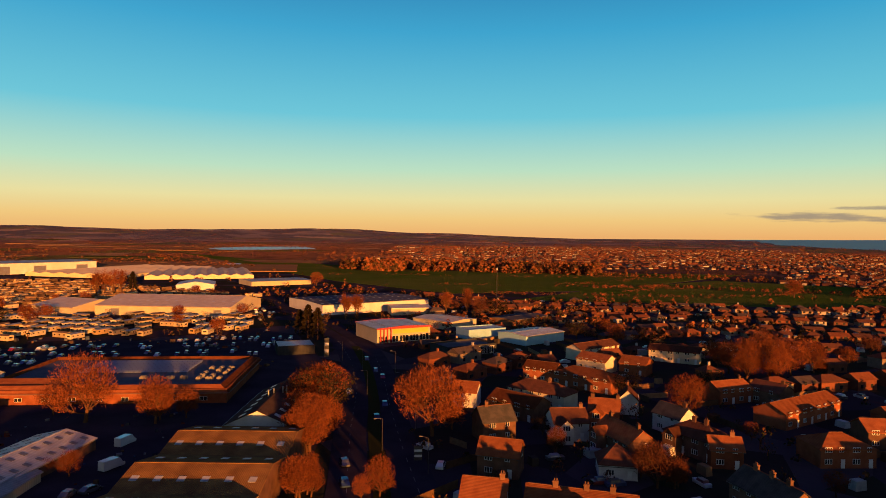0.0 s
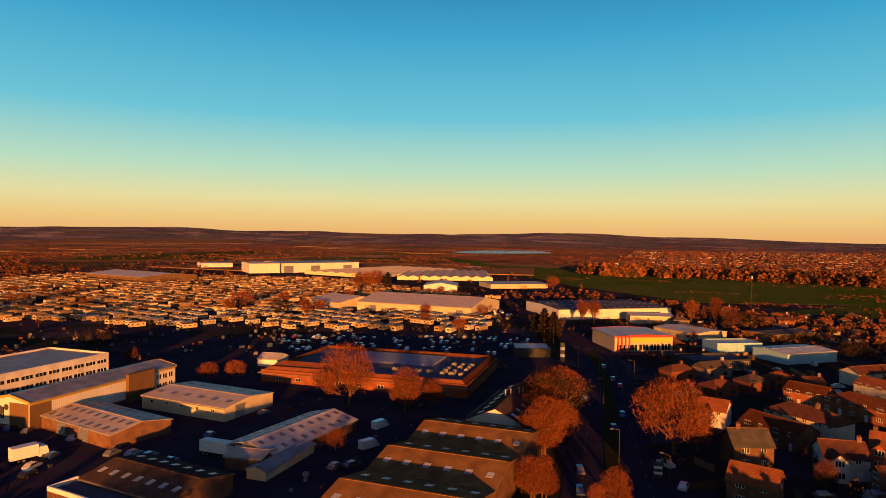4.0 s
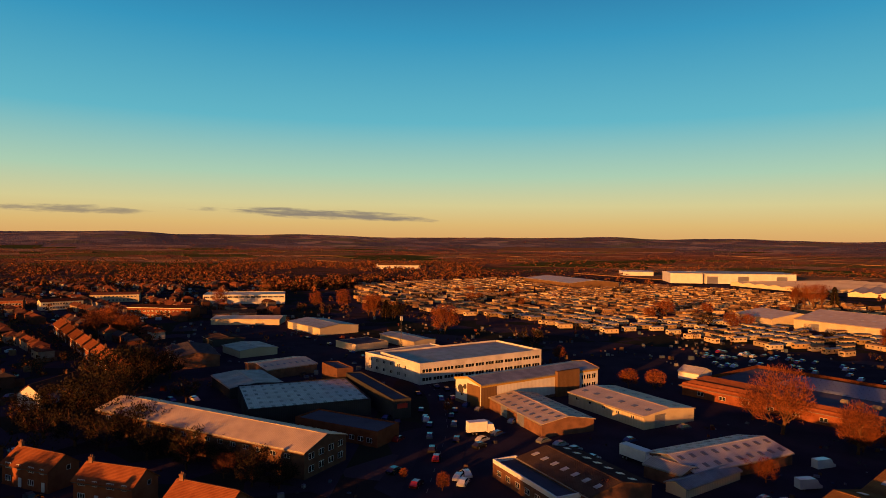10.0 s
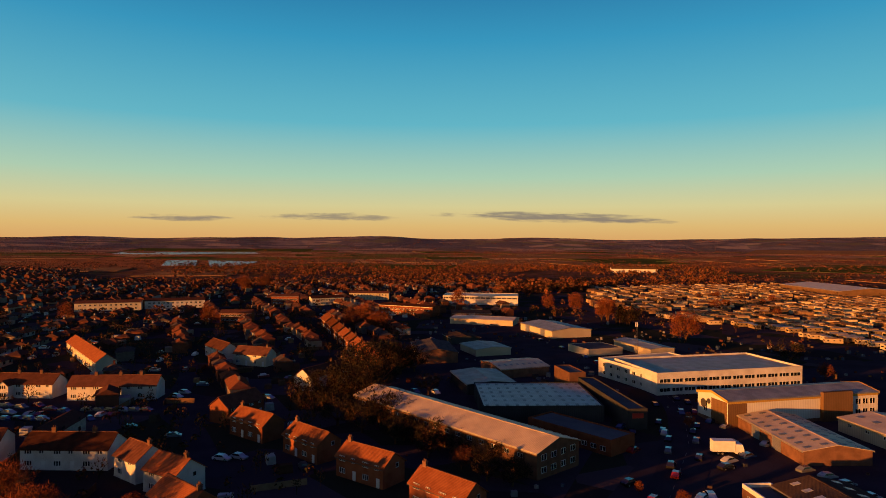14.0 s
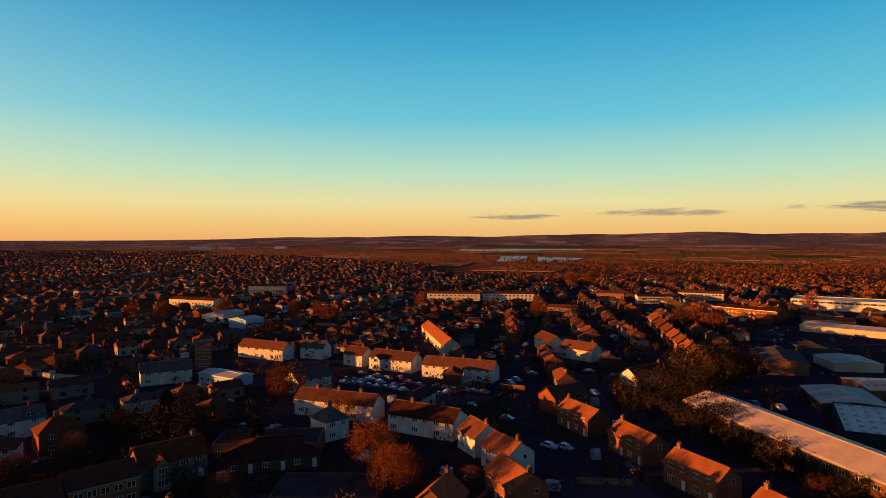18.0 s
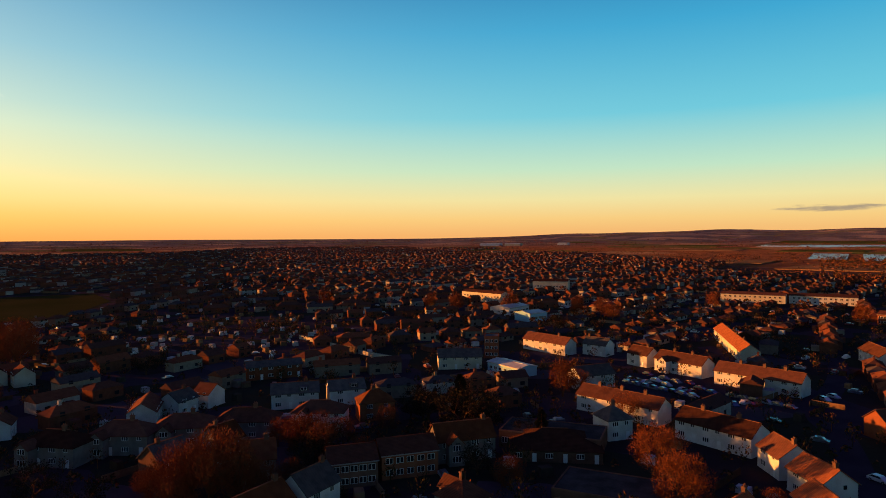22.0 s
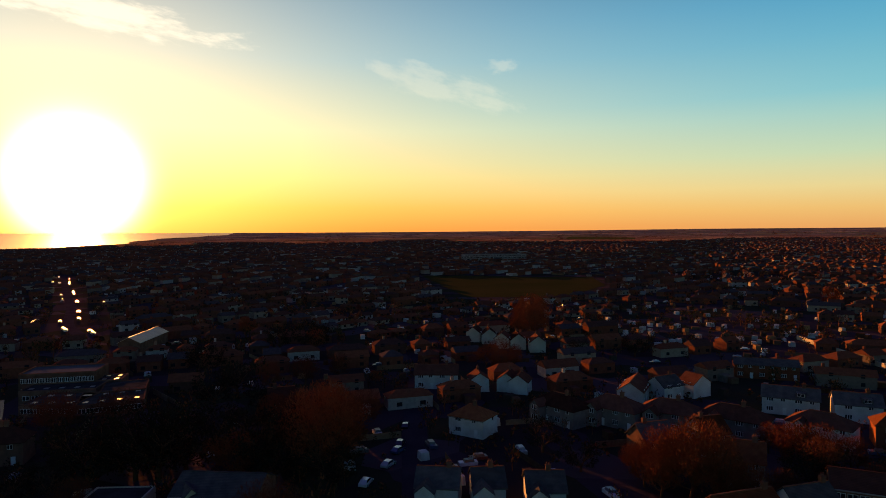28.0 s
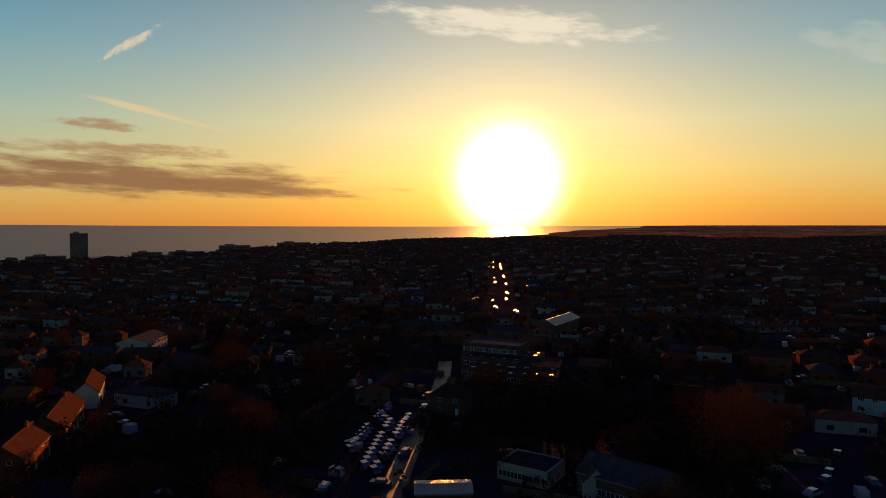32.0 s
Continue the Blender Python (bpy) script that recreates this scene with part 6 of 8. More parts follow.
# tower and blocks along the shore, hospital
tower_block(955, -586, 58, 24, 16, 14, "tall dark slab of flats by the shore")
tower_block(926, -681, 54, 45, 14, 2, "low dark seafront block of flats")
tower_block(967, -792, 51, 60, 14, 2, "low dark seafront block of flats")
tower_block(985, -923, 47, 60, 14, 3, "low dark seafront block of flats")
tower_block(1003, -1116, 42, 75, 14, 3, "low dark seafront block of flats")
tower_block(1048, -1339, 38, 60, 14, 2, "low dark seafront block of flats")
tower_block(942, -529, 61, 50, 14, 2, "low dark seafront block of flats")
hall(-204.2, -1022.5, 104.7, 18, 165.4, 10.5, 0, "flat_grey", "concrete", parapet=0.6, strips=((0, 1.6, 1.4, 14), (0, 4.6, 1.4, 14), (0, 7.6, 1.4, 14)), kind="hospital", label="long pale hospital block with rows of windows")
LOT_A = (78.3, -107.1, 94.4, -144.7)
LOT_B = (76.0, -108.3, 90.6, -146.8)
LOT_C = (88.1, -116.1, 101.8, -153.1)
strip("lane", [(66, -100), (71, -110), (78, -126), (87, -146), (97, -174), (115, -211)], 5, "asphalt_worn", "car park lane leading to the school", "lane", 0.09)
# ochre and brown panels, emblem and end windows of the tall unit
unit = bpy.data.objects["commercial_unit"]
part("wall_panel", Bits().box(0, -0.03, 0.0, 6.3, 0.05, 7.0), "clad_brown", unit, at=on_wall(0, -23.1, 0, 52.4, 13.5))
part("wall_panel", Bits().box(0, -0.60, 0.0, 10.5, 1.2, 8.6), "clad_brown", unit, at=on_wall(0, 10.5, 0, 52.4, 13.5))
part("wall_panel", Bits().box(0, -0.06, 6.7, 52.4, 0.12, 0.95), "clad_ochre", unit, at=on_wall(0, 0.0, 0, 52.4, 13.5))
part("wall_panel", Bits().box(0, -0.05, 0, 6.8, 0.1, 7.0), "clad_brown", unit, at=on_wall(3, 3.0, 0, 52.4, 13.5))
part("emblem", Bits().tube((0, -0.12, 0), (0, 0.0, 0), 1.3, 1.3, 20), "frame_dark", unit, "dark round emblem", at=on_wall(3, -4.0, 4.6, 52.4, 13.5))
part("emblem", Bits().tube((0, -0.12, 0), (0, 0.0, 0), 0.8, 0.8, 20), "frame_dark", unit, "dark round emblem", at=on_wall(3, -1.6, 5.6, 52.4, 13.5))
add_window(unit, 0, 18.9, 1.2, 1.9, 1.7, 2, 52.4, 13.5, False)
add_window(unit, 0, 21.5, 1.2, 1.9, 1.7, 2, 52.4, 13.5, False)
add_window(unit, 0, 24.1, 1.2, 1.9, 1.7, 2, 52.4, 13.5, False)
add_window(unit, 0, 18.9, 4.2, 1.9, 1.7, 2, 52.4, 13.5, False)
add_window(unit, 0, 21.5, 4.2, 1.9, 1.7, 2, 52.4, 13.5, False)
add_window(unit, 0, 24.1, 4.2, 1.9, 1.7, 2, 52.4, 13.5, False)
# lamps, signs and masts
street_lamp(-14.0, 151.9, 200)
street_lamp(-23.9, 205.4, 200)
street_lamp(-30.2, 244.1, 200)
street_lamp(-40.5, 259.9, 200)
street_lamp(-2.6, 137.8, 160)
street_lamp(-6.8, 170.0, 160)
street_lamp(-12.4, 202.3, 160)
street_lamp(-17.3, 239.7, 160)
totem(-48.6, 269.1, 10, 8, "frame_dark", "tall filling station price sign by the road")
totem(-5.2, 146.4, 5, 3.4, "frame_dark", "grey road direction sign on posts")
mast(-274.7, 151.8, 15, "lattice radio mast behind the office")
mast(44.5, 522.4, 26, "thin lattice mast on the airfield edge")
tree(-193.4, 2.0, "oak", 9.4)
tree(-182.6, 8.6, "oak", 9.7)
tree(-174.3, 14.8, "oak", 8.8)
tree(-163.1, 22.3, "oak", 8.0)
tree(-151.3, 28.8, "oak", 6.4)
tree(-141.5, 34.7, "brown", 5.4)
tree(-133.8, 38.5, "oak", 5.5)
tree(-129.7, 43.0, "oak", 5.2)
tree(-164.1, 26.7, "oak", 5.9)
tree(-210.9, -1.2, "oak", 9.3)
tree(-155.4, 32.3, "bare", 4.9)
tree(-165.3, 24.9, "oak", 7.4)
tree(-156.9, 30.4, "oak", 7.8)
tree(-150.6, 36.0, "oak", 6.2)
tree(-196.5, 17.9, "oak", 12.2)
tree(-205.8, 13.6, "oak", 14.6)
tree(-141.1, 40.5, "oak", 6.5)
tree(-133.7, 45.3, "oak", 5.6)
# cars along the estate road
car(-166.9, 92.6, 164)
car(-160.2, 87.4, 157)
car(-159.5, 96.3, 145)
car(-133.8, 82.9, 143)
car(-127.8, 80.4, 142)
car(-145.8, 80.0, 123)
car(-161.0, 82.3, 104)
car(-143.5, 116.6, 103)
car(-186.3, 121.0, 160)
car(-191.6, 120.2, 163)
car(-200.2, 121.4, 169)
car(-220.9, 119.7, 173)
car(-233.3, 121.4, 170)
car(-244.6, 122.0, 171)
car(-256.8, 122.6, 171)
car(-270.6, 123.5, 178)
car(-175.1, 116.1, 158)
car(-165.1, 115.1, 121)
car(-159.4, 115.9, 117)
car(-115.6, 113.3, 94)
car(-111.5, 111.5, 90)
car(-108.6, 112.4, 94)
car(-121.0, 113.7, 92)
car(-114.0, 131.7, 95)
car(-114.2, 154.2, 86)
car(-157.7, 95.7, 143)
car(-295.6, 122.8, -177)
car(-321.2, 121.3, -169)
car(-266.4, 93.4, 126)
car(-272.8, 57.9, 23)
car(-218.3, 36.8, 21)
car(-215.7, 43.5, 16)
# unseen trees added below the viewpoint to throw shade on the yards
tree(-84.0, 6.0, "oak", 7.6)
tree(-78.9, 9.5, "brown", 7.7)
tree(-73.8, 13.0, "oak", 7.9)
tree(-73.2, 16.5, "oak", 8.0)
tree(-68.1, 20.0, "brown", 12.0)
tree(-63.0, 23.5, "oak", 12.1)
tree(-62.4, 10.0, "oak", 12.3)
tree(-57.3, 13.5, "brown", 12.4)
tree(-52.2, 17.0, "oak", 12.5)
tree(-51.6, 20.5, "oak", 12.7)
tree(-46.5, 24.0, "brown", 12.8)
tree(-41.4, 27.5, "oak", 13.0)
tree(-40.8, 14.0, "oak", 13.1)
tree(-35.7, 17.5, "brown", 11.4)
tree(-30.6, 21.0, "oak", 11.5)
tree(-30.0, 24.5, "oak", 11.7)
tree(-24.9, 28.0, "brown", 11.8)
tree(-19.8, 14.5, "oak", 12.0)
tree(-19.2, 18.0, "oak", 12.1)
tree(-14.1, 21.5, "brown", 12.3)
tree(-9.0, 25.0, "oak", 8.6)
tree(-8.4, 28.5, "oak", 8.7)
tree(-3.3, 32.0, "brown", 8.9)
tree(1.8, 18.5, "oak", 9.0)
tree(2.4, 22.0, "oak", 9.2)
tree(7.5, 25.5, "brown", 9.3)
ALLOT = [(-122, -328), (-177, -423), (-265, -378), (-228, -248), (-197, -252), (-171, -244), (-154, -256), (-126, -260)]
# far fields, flood water and woods' edges on the plain
plot("field", [(-1924, 538), (-1816, 842), (-2167, 995), (-2254, 630)], "stubble", "pale tan stubble field beyond the wood", "field", 0.5)
plot("field", [(-1059, 840), (-845, 1020), (-1101, 1329), (-1377, 1202)], "grass_far", "flat green meadow on the plain", "field", 0.5)
plot("field", [(-995, 1021), (-1030, 1337), (-1180, 1547), (-1230, 1333)], "grass_far", "flat green meadow on the plain", "field", 0.5)
plot("field", [(-940, 1822), (-539, 1676), (-497, 1981), (-970, 2094)], "stubble", "pale tan stubble field on the plain", "field", 0.5)
plot("field", [(-2311, 1756), (-1869, 2426), (-2212, 2899), (-2788, 2188)], "stubble", "brown tilled field on the plain", "field", 0.5)
plot("field", [(-2900, -760), (-2764, 5), (-3344, 33), (-3349, -787)], "grass_far", "flat green meadow on the plain", "field", 0.5)
plot("flood_water", [(-2399, -661), (-2334, -435), (-2487, -320), (-2490, -171), (-2662, -203), (-2631, -689)], "water", "shallow flood water lying on a field", "water", 0.5)
plot("flood_water", [(-1396, -291), (-1386, -224), (-1730, -275), (-1735, -348)], "water", "shallow flood water lying on a field", "water", 0.5)
plot("flood_water", [(-1329, -188), (-1430, -131), (-1634, -118), (-1726, -247)], "water", "shallow flood water lying on a field", "water", 0.5)
plot("flood_water", [(-648, 1731), (-400, 2025), (-492, 2282), (-762, 2136)], "water", "shallow flood water lying on a field", "water", 0.5)
plot("flood_water", [(-351, 1009), (-318, 1017), (-339, 1070), (-365, 1063)], "water", "shallow flood water lying on a field", "water", 0.5)
plot("flood_water", [(-286, 866), (-254, 874), (-278, 942), (-305, 936)], "water", "shallow flood water lying on a field", "water", 0.5)
plot("flood_water", [(-885, 1918), (-795, 1898), (-850, 2009), (-927, 2041)], "water", "shallow flood water lying on a field", "water", 0.5)
fields = random.Random(31)
for k in range(64):
    az, r = radians(fields.uniform(14, 122)), fields.uniform(950, 3300)
    cx, cy, skew = -r * math.sin(az), r * math.cos(az), fields.uniform(-0.15, 0.15)
    a, b = fields.uniform(50, 150), fields.uniform(45, 130)
    ring = [(cx + a * u + skew * b * v, cy + b * v - skew * a * u) for u, v in ((-1, -1), (1, -0.9), (0.9, 1), (-1.1, 0.95))]
    kind, look_ = fields.choice((("stubble", "pale tan stubble field on the plain"), ("stubble", "brown tilled field on the plain"), ("grass_far", "flat green meadow on the plain")))
    plot("field", ring, kind, look_, "field", 0.25 + 0.015 * k)
# flues on the dark gabled workshop
shop_ = [o for o in scene.objects if o.name.startswith("workshop") and math.hypot(o.location.x - -45.6, o.location.y - 175.3) < 3][0]
for fx, fy in ((-1.5, 1.6), (0.3, 0.6), (2.4, -1.4), (3.4, -2.2)):
    part("flue", Bits().tube((0, 0, -1.5), (0, 0, 2.6), 0.22, 0.22, 8).tube((0, 0, 2.6), (0, 0, 2.75), 0.32, 0.1, 8), "steel", shop_, "pale metal flue pipe", at=pose(fx, fy, 6.6))
tree(-37.9, 180.0, "russet", 13.0)
tree(-31.5, 160.2, "russet", 11.5)
tree(-31.4, 149.5, "bare", 11.5)
tree(-35.0, 192.8, "russet", 13.0)
tree(-40.8, 202.4, "brown", 11.0)
tree(-34.3, 153.2, "bare", 9.7)
tree(-28.1, 123.3, "bare", 8.9)
tree(-26.5, 126.3, "bare", 7.4)
tree(48.3, 177.2, "bare", 6.5)
tree(30.3, 161.0, "brown", 3.6)
tree(27.5, 152.6, "oak", 4.1)
tree(77.7, 197.7, "bare", 7.5)
tree(45.0, 131.6, "brown", 9.2)
tree(43.5, 137.3, "bare", 5.7)
tree(49.6, 132.2, "brown", 5.6)
tree(110.2, 230.3, "bare", 11.3)
tree(122.2, 231.9, "bare", 12.7)
tree(115.4, 269.3, "oak", 10.4)
tree(151.4, 263.6, "bare", 10.7)
tree(143.0, 285.0, "brown", 11.3)
tree(90.9, 219.9, "oak", 6.3)
tree(-131.4, -84.6, "fir", 9.7)
tree(-132.5, -89.2, "oak", 6.4)
tree(-67.6, -112.9, "bare", 9.3)
tree(-54.6, -121.3, "bare", 9.4)
tree(-76.0, -109.0, "brown", 7.0)
tree(-90.7, -135.4, "bare", 7.2)
tree(-95.3, -108.9, "bare", 7.0)
tree(-115.8, -122.7, "brown", 7.5)
COURT_ROWS = (-218.5, -93.0, -209.1, -44.6)
# unseen houses added below the viewpoint to shade the nearest gardens
house(33.1, -7.9, 80, 11.2, 8, 4.7, 2.6, 1, "brick_red", "tile_brown", (0.5,), 0)
house(58.8, -19.6, 20, 14.0, 8, 4.7, 2.6, 0, "brick_brown", "tile_red", (0.5,), 0)
house(82.1, -25.5, 20, 8.4, 8, 4.7, 2.6, 0, "render_white", "tile_red", (0.5,), 0)
house(34.0, -0.1, 65, 8.4, 8, 4.7, 2.6, 1, "brick_red", "tile_brown", (0.5,), 0)
house(61.9, 2.7, 20, 14.0, 8, 4.7, 2.6, 1, "render_white", "tile_red", (0.5,), 0)
house(85.9, -3.6, 20, 14.0, 8, 4.7, 2.6, 0, "brick_brown", "tile_red", (0.5,), 0)
house(31.6, 12.5, -8, 8.4, 8, 4.7, 2.6, 1, "render_white", "tile_brown", (0.5,), 0)
house(57.5, 23.3, 65, 11.2, 8, 4.7, 2.6, 0, "render_white", "tile_brown", (0.5,), 0)
house(76.8, 38.7, 80, 11.2, 8, 4.7, 2.6, 1, "render_white", "tile_brown", (0.5,), 0)
house(22.5, 25.5, 20, 11.2, 8, 4.7, 2.6, 1, "brick_red", "tile_red", (0.5,), 0)
house(37.9, 49.1, 65, 14.0, 8, 4.7, 2.6, 1, "render_white", "tile_red", (0.5,), 0)
house(55.0, 66.1, -8, 14.0, 8, 4.7, 2.6, 0, "brick_brown", "tile_red", (0.5,), 0)
house(7.6, 33.1, 65, 11.2, 8, 4.7, 2.6, 1, "brick_red", "tile_brown", (0.5,), 0)
house(21.0, 58.3, -8, 8.4, 8, 4.7, 2.6, 1, "brick_brown", "tile_red", (0.5,), 0)
house(27.0, 81.6, 20, 14.0, 8, 4.7, 2.6, 1, "brick_red", "tile_red", (0.5,), 0)
house(-33.5, -5.7, 20, 14.0, 8, 4.7, 2.6, 0, "render_white", "tile_red", (0.5,), 0)
house(-59.5, -17.3, 20, 8.4, 8, 4.7, 2.6, 1, "render_white", "tile_brown", (0.5,), 0)
house(-84.3, -16.8, -8, 14.0, 8, 4.7, 2.6, 0, "brick_brown", "tile_red", (0.5,), 0)
house(-28.4, -18.7, 65, 8.4, 8, 4.7, 2.6, 1, "brick_red", "tile_red", (0.5,), 0)
house(-43.1, -44.6, 65, 11.2, 8, 4.7, 2.6, 0, "render_white", "tile_red", (0.5,), 0)
house(-61.5, -60.1, 80, 8.4, 8, 4.7, 2.6, 1, "render_white", "tile_brown", (0.5,), 0)
house(-16.8, -29.5, 80, 14.0, 8, 4.7, 2.6, 0, "brick_red", "tile_brown", (0.5,), 0)
house(-29.2, -54.7, 80, 11.2, 8, 4.7, 2.6, 0, "render_white", "tile_brown", (0.5,), 0)
house(-30.3, -80.5, 65, 14.0, 8, 4.7, 2.6, 1, "render_white", "tile_brown", (0.5,), 0)
house(-1.9, -33.9, -8, 8.4, 8, 4.7, 2.6, 1, "brick_red", "tile_brown", (0.5,), 0)
house(3.5, -61.9, 20, 11.2, 8, 4.7, 2.6, 0, "brick_red", "tile_red", (0.5,), 0)
house(3.8, -85.9, -8, 11.2, 8, 4.7, 2.6, 0, "brick_red", "tile_brown", (0.5,), 0)
house(9.8, -32.6, 20, 8.4, 8, 4.7, 2.6, 0, "brick_red", "tile_red", (0.5,), 0)
house(29.3, -54.6, -8, 14.0, 8, 4.7, 2.6, 1, "render_white", "tile_brown", (0.5,), 0)
house(37.3, -77.5, 80, 11.2, 8, 4.7, 2.6, 1, "brick_brown", "tile_red", (0.5,), 0)
house(21.7, -26.2, -8, 8.4, 8, 4.7, 2.6, 0, "brick_red", "tile_red", (0.5,), 0)
house(48.6, -38.5, 20, 11.2, 8, 4.7, 2.6, 0, "brick_brown", "tile_brown", (0.5,), 0)
house(61.0, -60.6, 80, 14.0, 8, 4.7, 2.6, 1, "brick_red", "tile_red", (0.5,), 0)
# three more, also unseen, added to keep sun off the eastern house fronts
house(117.0, 108.0, -20, 22, 8, 5.1, 2.9, 0, "brick_red", "tile_brown", (0.5,), 0)
house(138.0, 116.0, -20, 16, 8, 5.1, 2.9, 0, "brick_brown", "tile_brown", (0.5,), 0)
house(97.0, 96.0, -20, 14, 8, 5.1, 2.9, 0, "brick_red", "tile_brown", (0.5,), 0)
# far meadows, sheds and long pale buildings in the western town
plot("field", [(-868, -1606), (-1078, -1503), (-1215, -1693), (-1053, -1907)], "grass_far", "flat green meadow beyond the town", "field", 0.5)
plot("field", [(-808, -2547), (-1040, -2394), (-1162, -2674), (-945, -2940)], "grass_far", "flat green meadow beyond the town", "field", 0.5)
plot("field", [(-1113, -1545), (-1214, -1500), (-1374, -1697), (-1298, -1803)], "grass_far", "flat green meadow beyond the town", "field", 0.5)
hall(-2236.5, -1694.1, 88.0, 60, 112.8, 9, 1, "sheet_white", "clad_white", label="white shed far out on the plain")
hall(-2274.3, -1600.4, 67.1, 60, 111.5, 9, 1, "sheet_white", "clad_cream", label="cream shed far out on the plain")
hall(-2444.9, -1455.6, 42.6, 60, 110.1, 9, 1, "sheet_white", "clad_white", label="white shed far out on the plain")
hall(-198.2, -140.8, 18.2, 9, 75.4, 3.4, 0.8, "sheet_white", "clad_blue", wins=((0, 1.0, 1.6, 1.2, 6),), kind="hall", label="low pale blue boarded hall among houses")
hall(-348.4, -248.8, 24.0, 15, -177.1, 5, 1.2, "sheet_white", "clad_white", strips=((0, 1.5, 1.6, 6),), kind="school_hall", label="white school hall with pale sheet roof")
hall(-328.2, -218.8, 13.7, 14, 165.9, 5, 1.2, "sheet_white", "clad_blue", strips=((0, 1.5, 1.6, 6),), kind="school_hall", label="pale blue school hall with white roof")
hall(-517.0, -321.4, 33.0, 10, 111.1, 9, 1.6, "tile_brown", "render_cream", wins=((0, 1, 1.6, 1.3, 12), (0, 3.7, 1.6, 1.3, 12)), kind="shop_parade", label="long two-storey parade with pale sunlit front")
hall(-402.8, -311.4, 41.8, 10, 85.1, 7, 1.6, "tile_brown", "render_cream", wins=((0, 1, 1.6, 1.3, 12), (0, 3.7, 1.6, 1.3, 12)), kind="shop_parade", label="long two-storey parade with pale sunlit front")
hall(-518.8, -144.5, 44.5, 10, 97.4, 6, 1.6, "tile_brown", "render_cream", wins=((0, 1, 1.6, 1.3, 12), (0, 3.7, 1.6, 1.3, 12)), kind="shop_parade", label="long two-storey parade with pale sunlit front")
hall(-530.5, -100.2, 42.9, 10, 97.3, 6, 1.6, "tile_brown", "render_white", wins=((0, 1, 1.6, 1.3, 12), (0, 3.7, 1.6, 1.3, 12)), kind="shop_parade", label="long two-storey parade with pale sunlit front")
hall(-545.0, -17.3, 22.1, 10, 84.5, 7, 1.6, "tile_brown", "brick_red", wins=((0, 1, 1.6, 1.3, 12), (0, 3.7, 1.6, 1.3, 12)), kind="shop_parade", label="long two-storey red brick block")
hall(-537.0, 15.9, 27.0, 10, 102.0, 6, 1.6, "tile_brown", "render_cream", wins=((0, 1, 1.6, 1.3, 12), (0, 3.7, 1.6, 1.3, 12)), kind="shop_parade", label="long two-storey parade with pale sunlit front")
hall(-433.4, -44.2, 19.7, 10, 81.9, 6, 1.6, "tile_brown", "brick_red", wins=((0, 1, 1.6, 1.3, 12), (0, 3.7, 1.6, 1.3, 12)), kind="shop_parade", label="long two-storey red brick block")
hall(-580.3, 55.6, 35.7, 10, 77.2, 6, 1.6, "tile_brown", "clad_cream", wins=((0, 1, 1.6, 1.3, 12), (0, 3.7, 1.6, 1.3, 12)), kind="shop_parade", label="long two-storey parade with pale sunlit front")

# ---- infill: streets of houses, woods and far town ----
TAKEN = {}


def claim(x, y, r):
    TAKEN.setdefault((int(x // 40), int(y // 40)), []).append((x, y, r))


def free(x, y, r):
    i, j = int(x // 40), int(y // 40)
    for a in (i - 1, i, i + 1):
        for b in (j - 1, j, j + 1):
            for px, py, pr in TAKEN.get((a, b), ()):
                if (px - x) ** 2 + (py - y) ** 2 < (pr + r) ** 2:
                    return False
    return True


for ob in list(scene.collection.objects):
    if ob.parent or ob.type not in ("EMPTY",):
        continue
    x, y = ob.matrix_basis.translation[:2]
    dims = [max((abs(v[k]) for c in ob.children if c.type == "MESH" and c.name.startswith("wall") for v in c.bound_box), default=2.0) for k in (0, 1)]
    ca, sa = ob.matrix_basis.to_3x3().col[0].normalized()[:2]
    n = max(1, int(dims[0] / max(dims[1], 3.0)))
    for i in range(-n, n + 1):
        u = i / (n + 0.001) * max(0.0, dims[0] - dims[1] * 0.6)
        claim(x + ca * u, y + sa * u, dims[1] * 1.1)


STREET = [(130, -320), (165, -375), (205, -470), (288, -649), (370, -830)]
for (ax, ay), (bx, by) in zip(STREET, STREET[1:]):
    for k in range(24):
        claim(ax + (bx - ax) * k / 24, ay + (by - ay) * k / 24, 9.0)


def sector(x, y):
    return math.degrees(math.atan2(-x, y)) % 360, math.hypot(x, y)


ESTATE = [(-430, 150), (-215, 320), (-60, 345), (-20, 330), (0, 60), (-90, 30), (-150, 0), (-300, 40), (-420, 70)]


def inside(poly, x, y):
    c = False
    for i in range(len(poly)):
        (x0, y0), (x1, y1) = poly[i], poly[i - 1]
        if (y0 > y) != (y1 > y) and x < (x1 - x0) * (y - y0) / (y1 - y0) + x0:
            c = not c
    return c


PARK = [(-683, 315), (-704, 583), (-390, 661), (-150, 520), (-112, 372), (-100, 330), (-165, 311), (-216, 291), (-300, 262), (-492, 229)]
FIELD = [(-640, 1560), (-118, 705), (-60, 560), (60, 500), (260, 560), (500, 950), (14, 990), (-200, 1120), (-433, 1380)]
PLAY = [(-60, -460), (-50, -730), (-245, -660), (-215, -540), (-150, -450)]


MEADOW = [(60, 520), (160, 640), (330, 775), (480, 665), (360, 490), (285, 472), (200, 500)]  # fields east of the airfield


COURT = [(-262, -118), (-205, -45), (-172, -110), (-215, -195)]  # open parking courts before the terraces


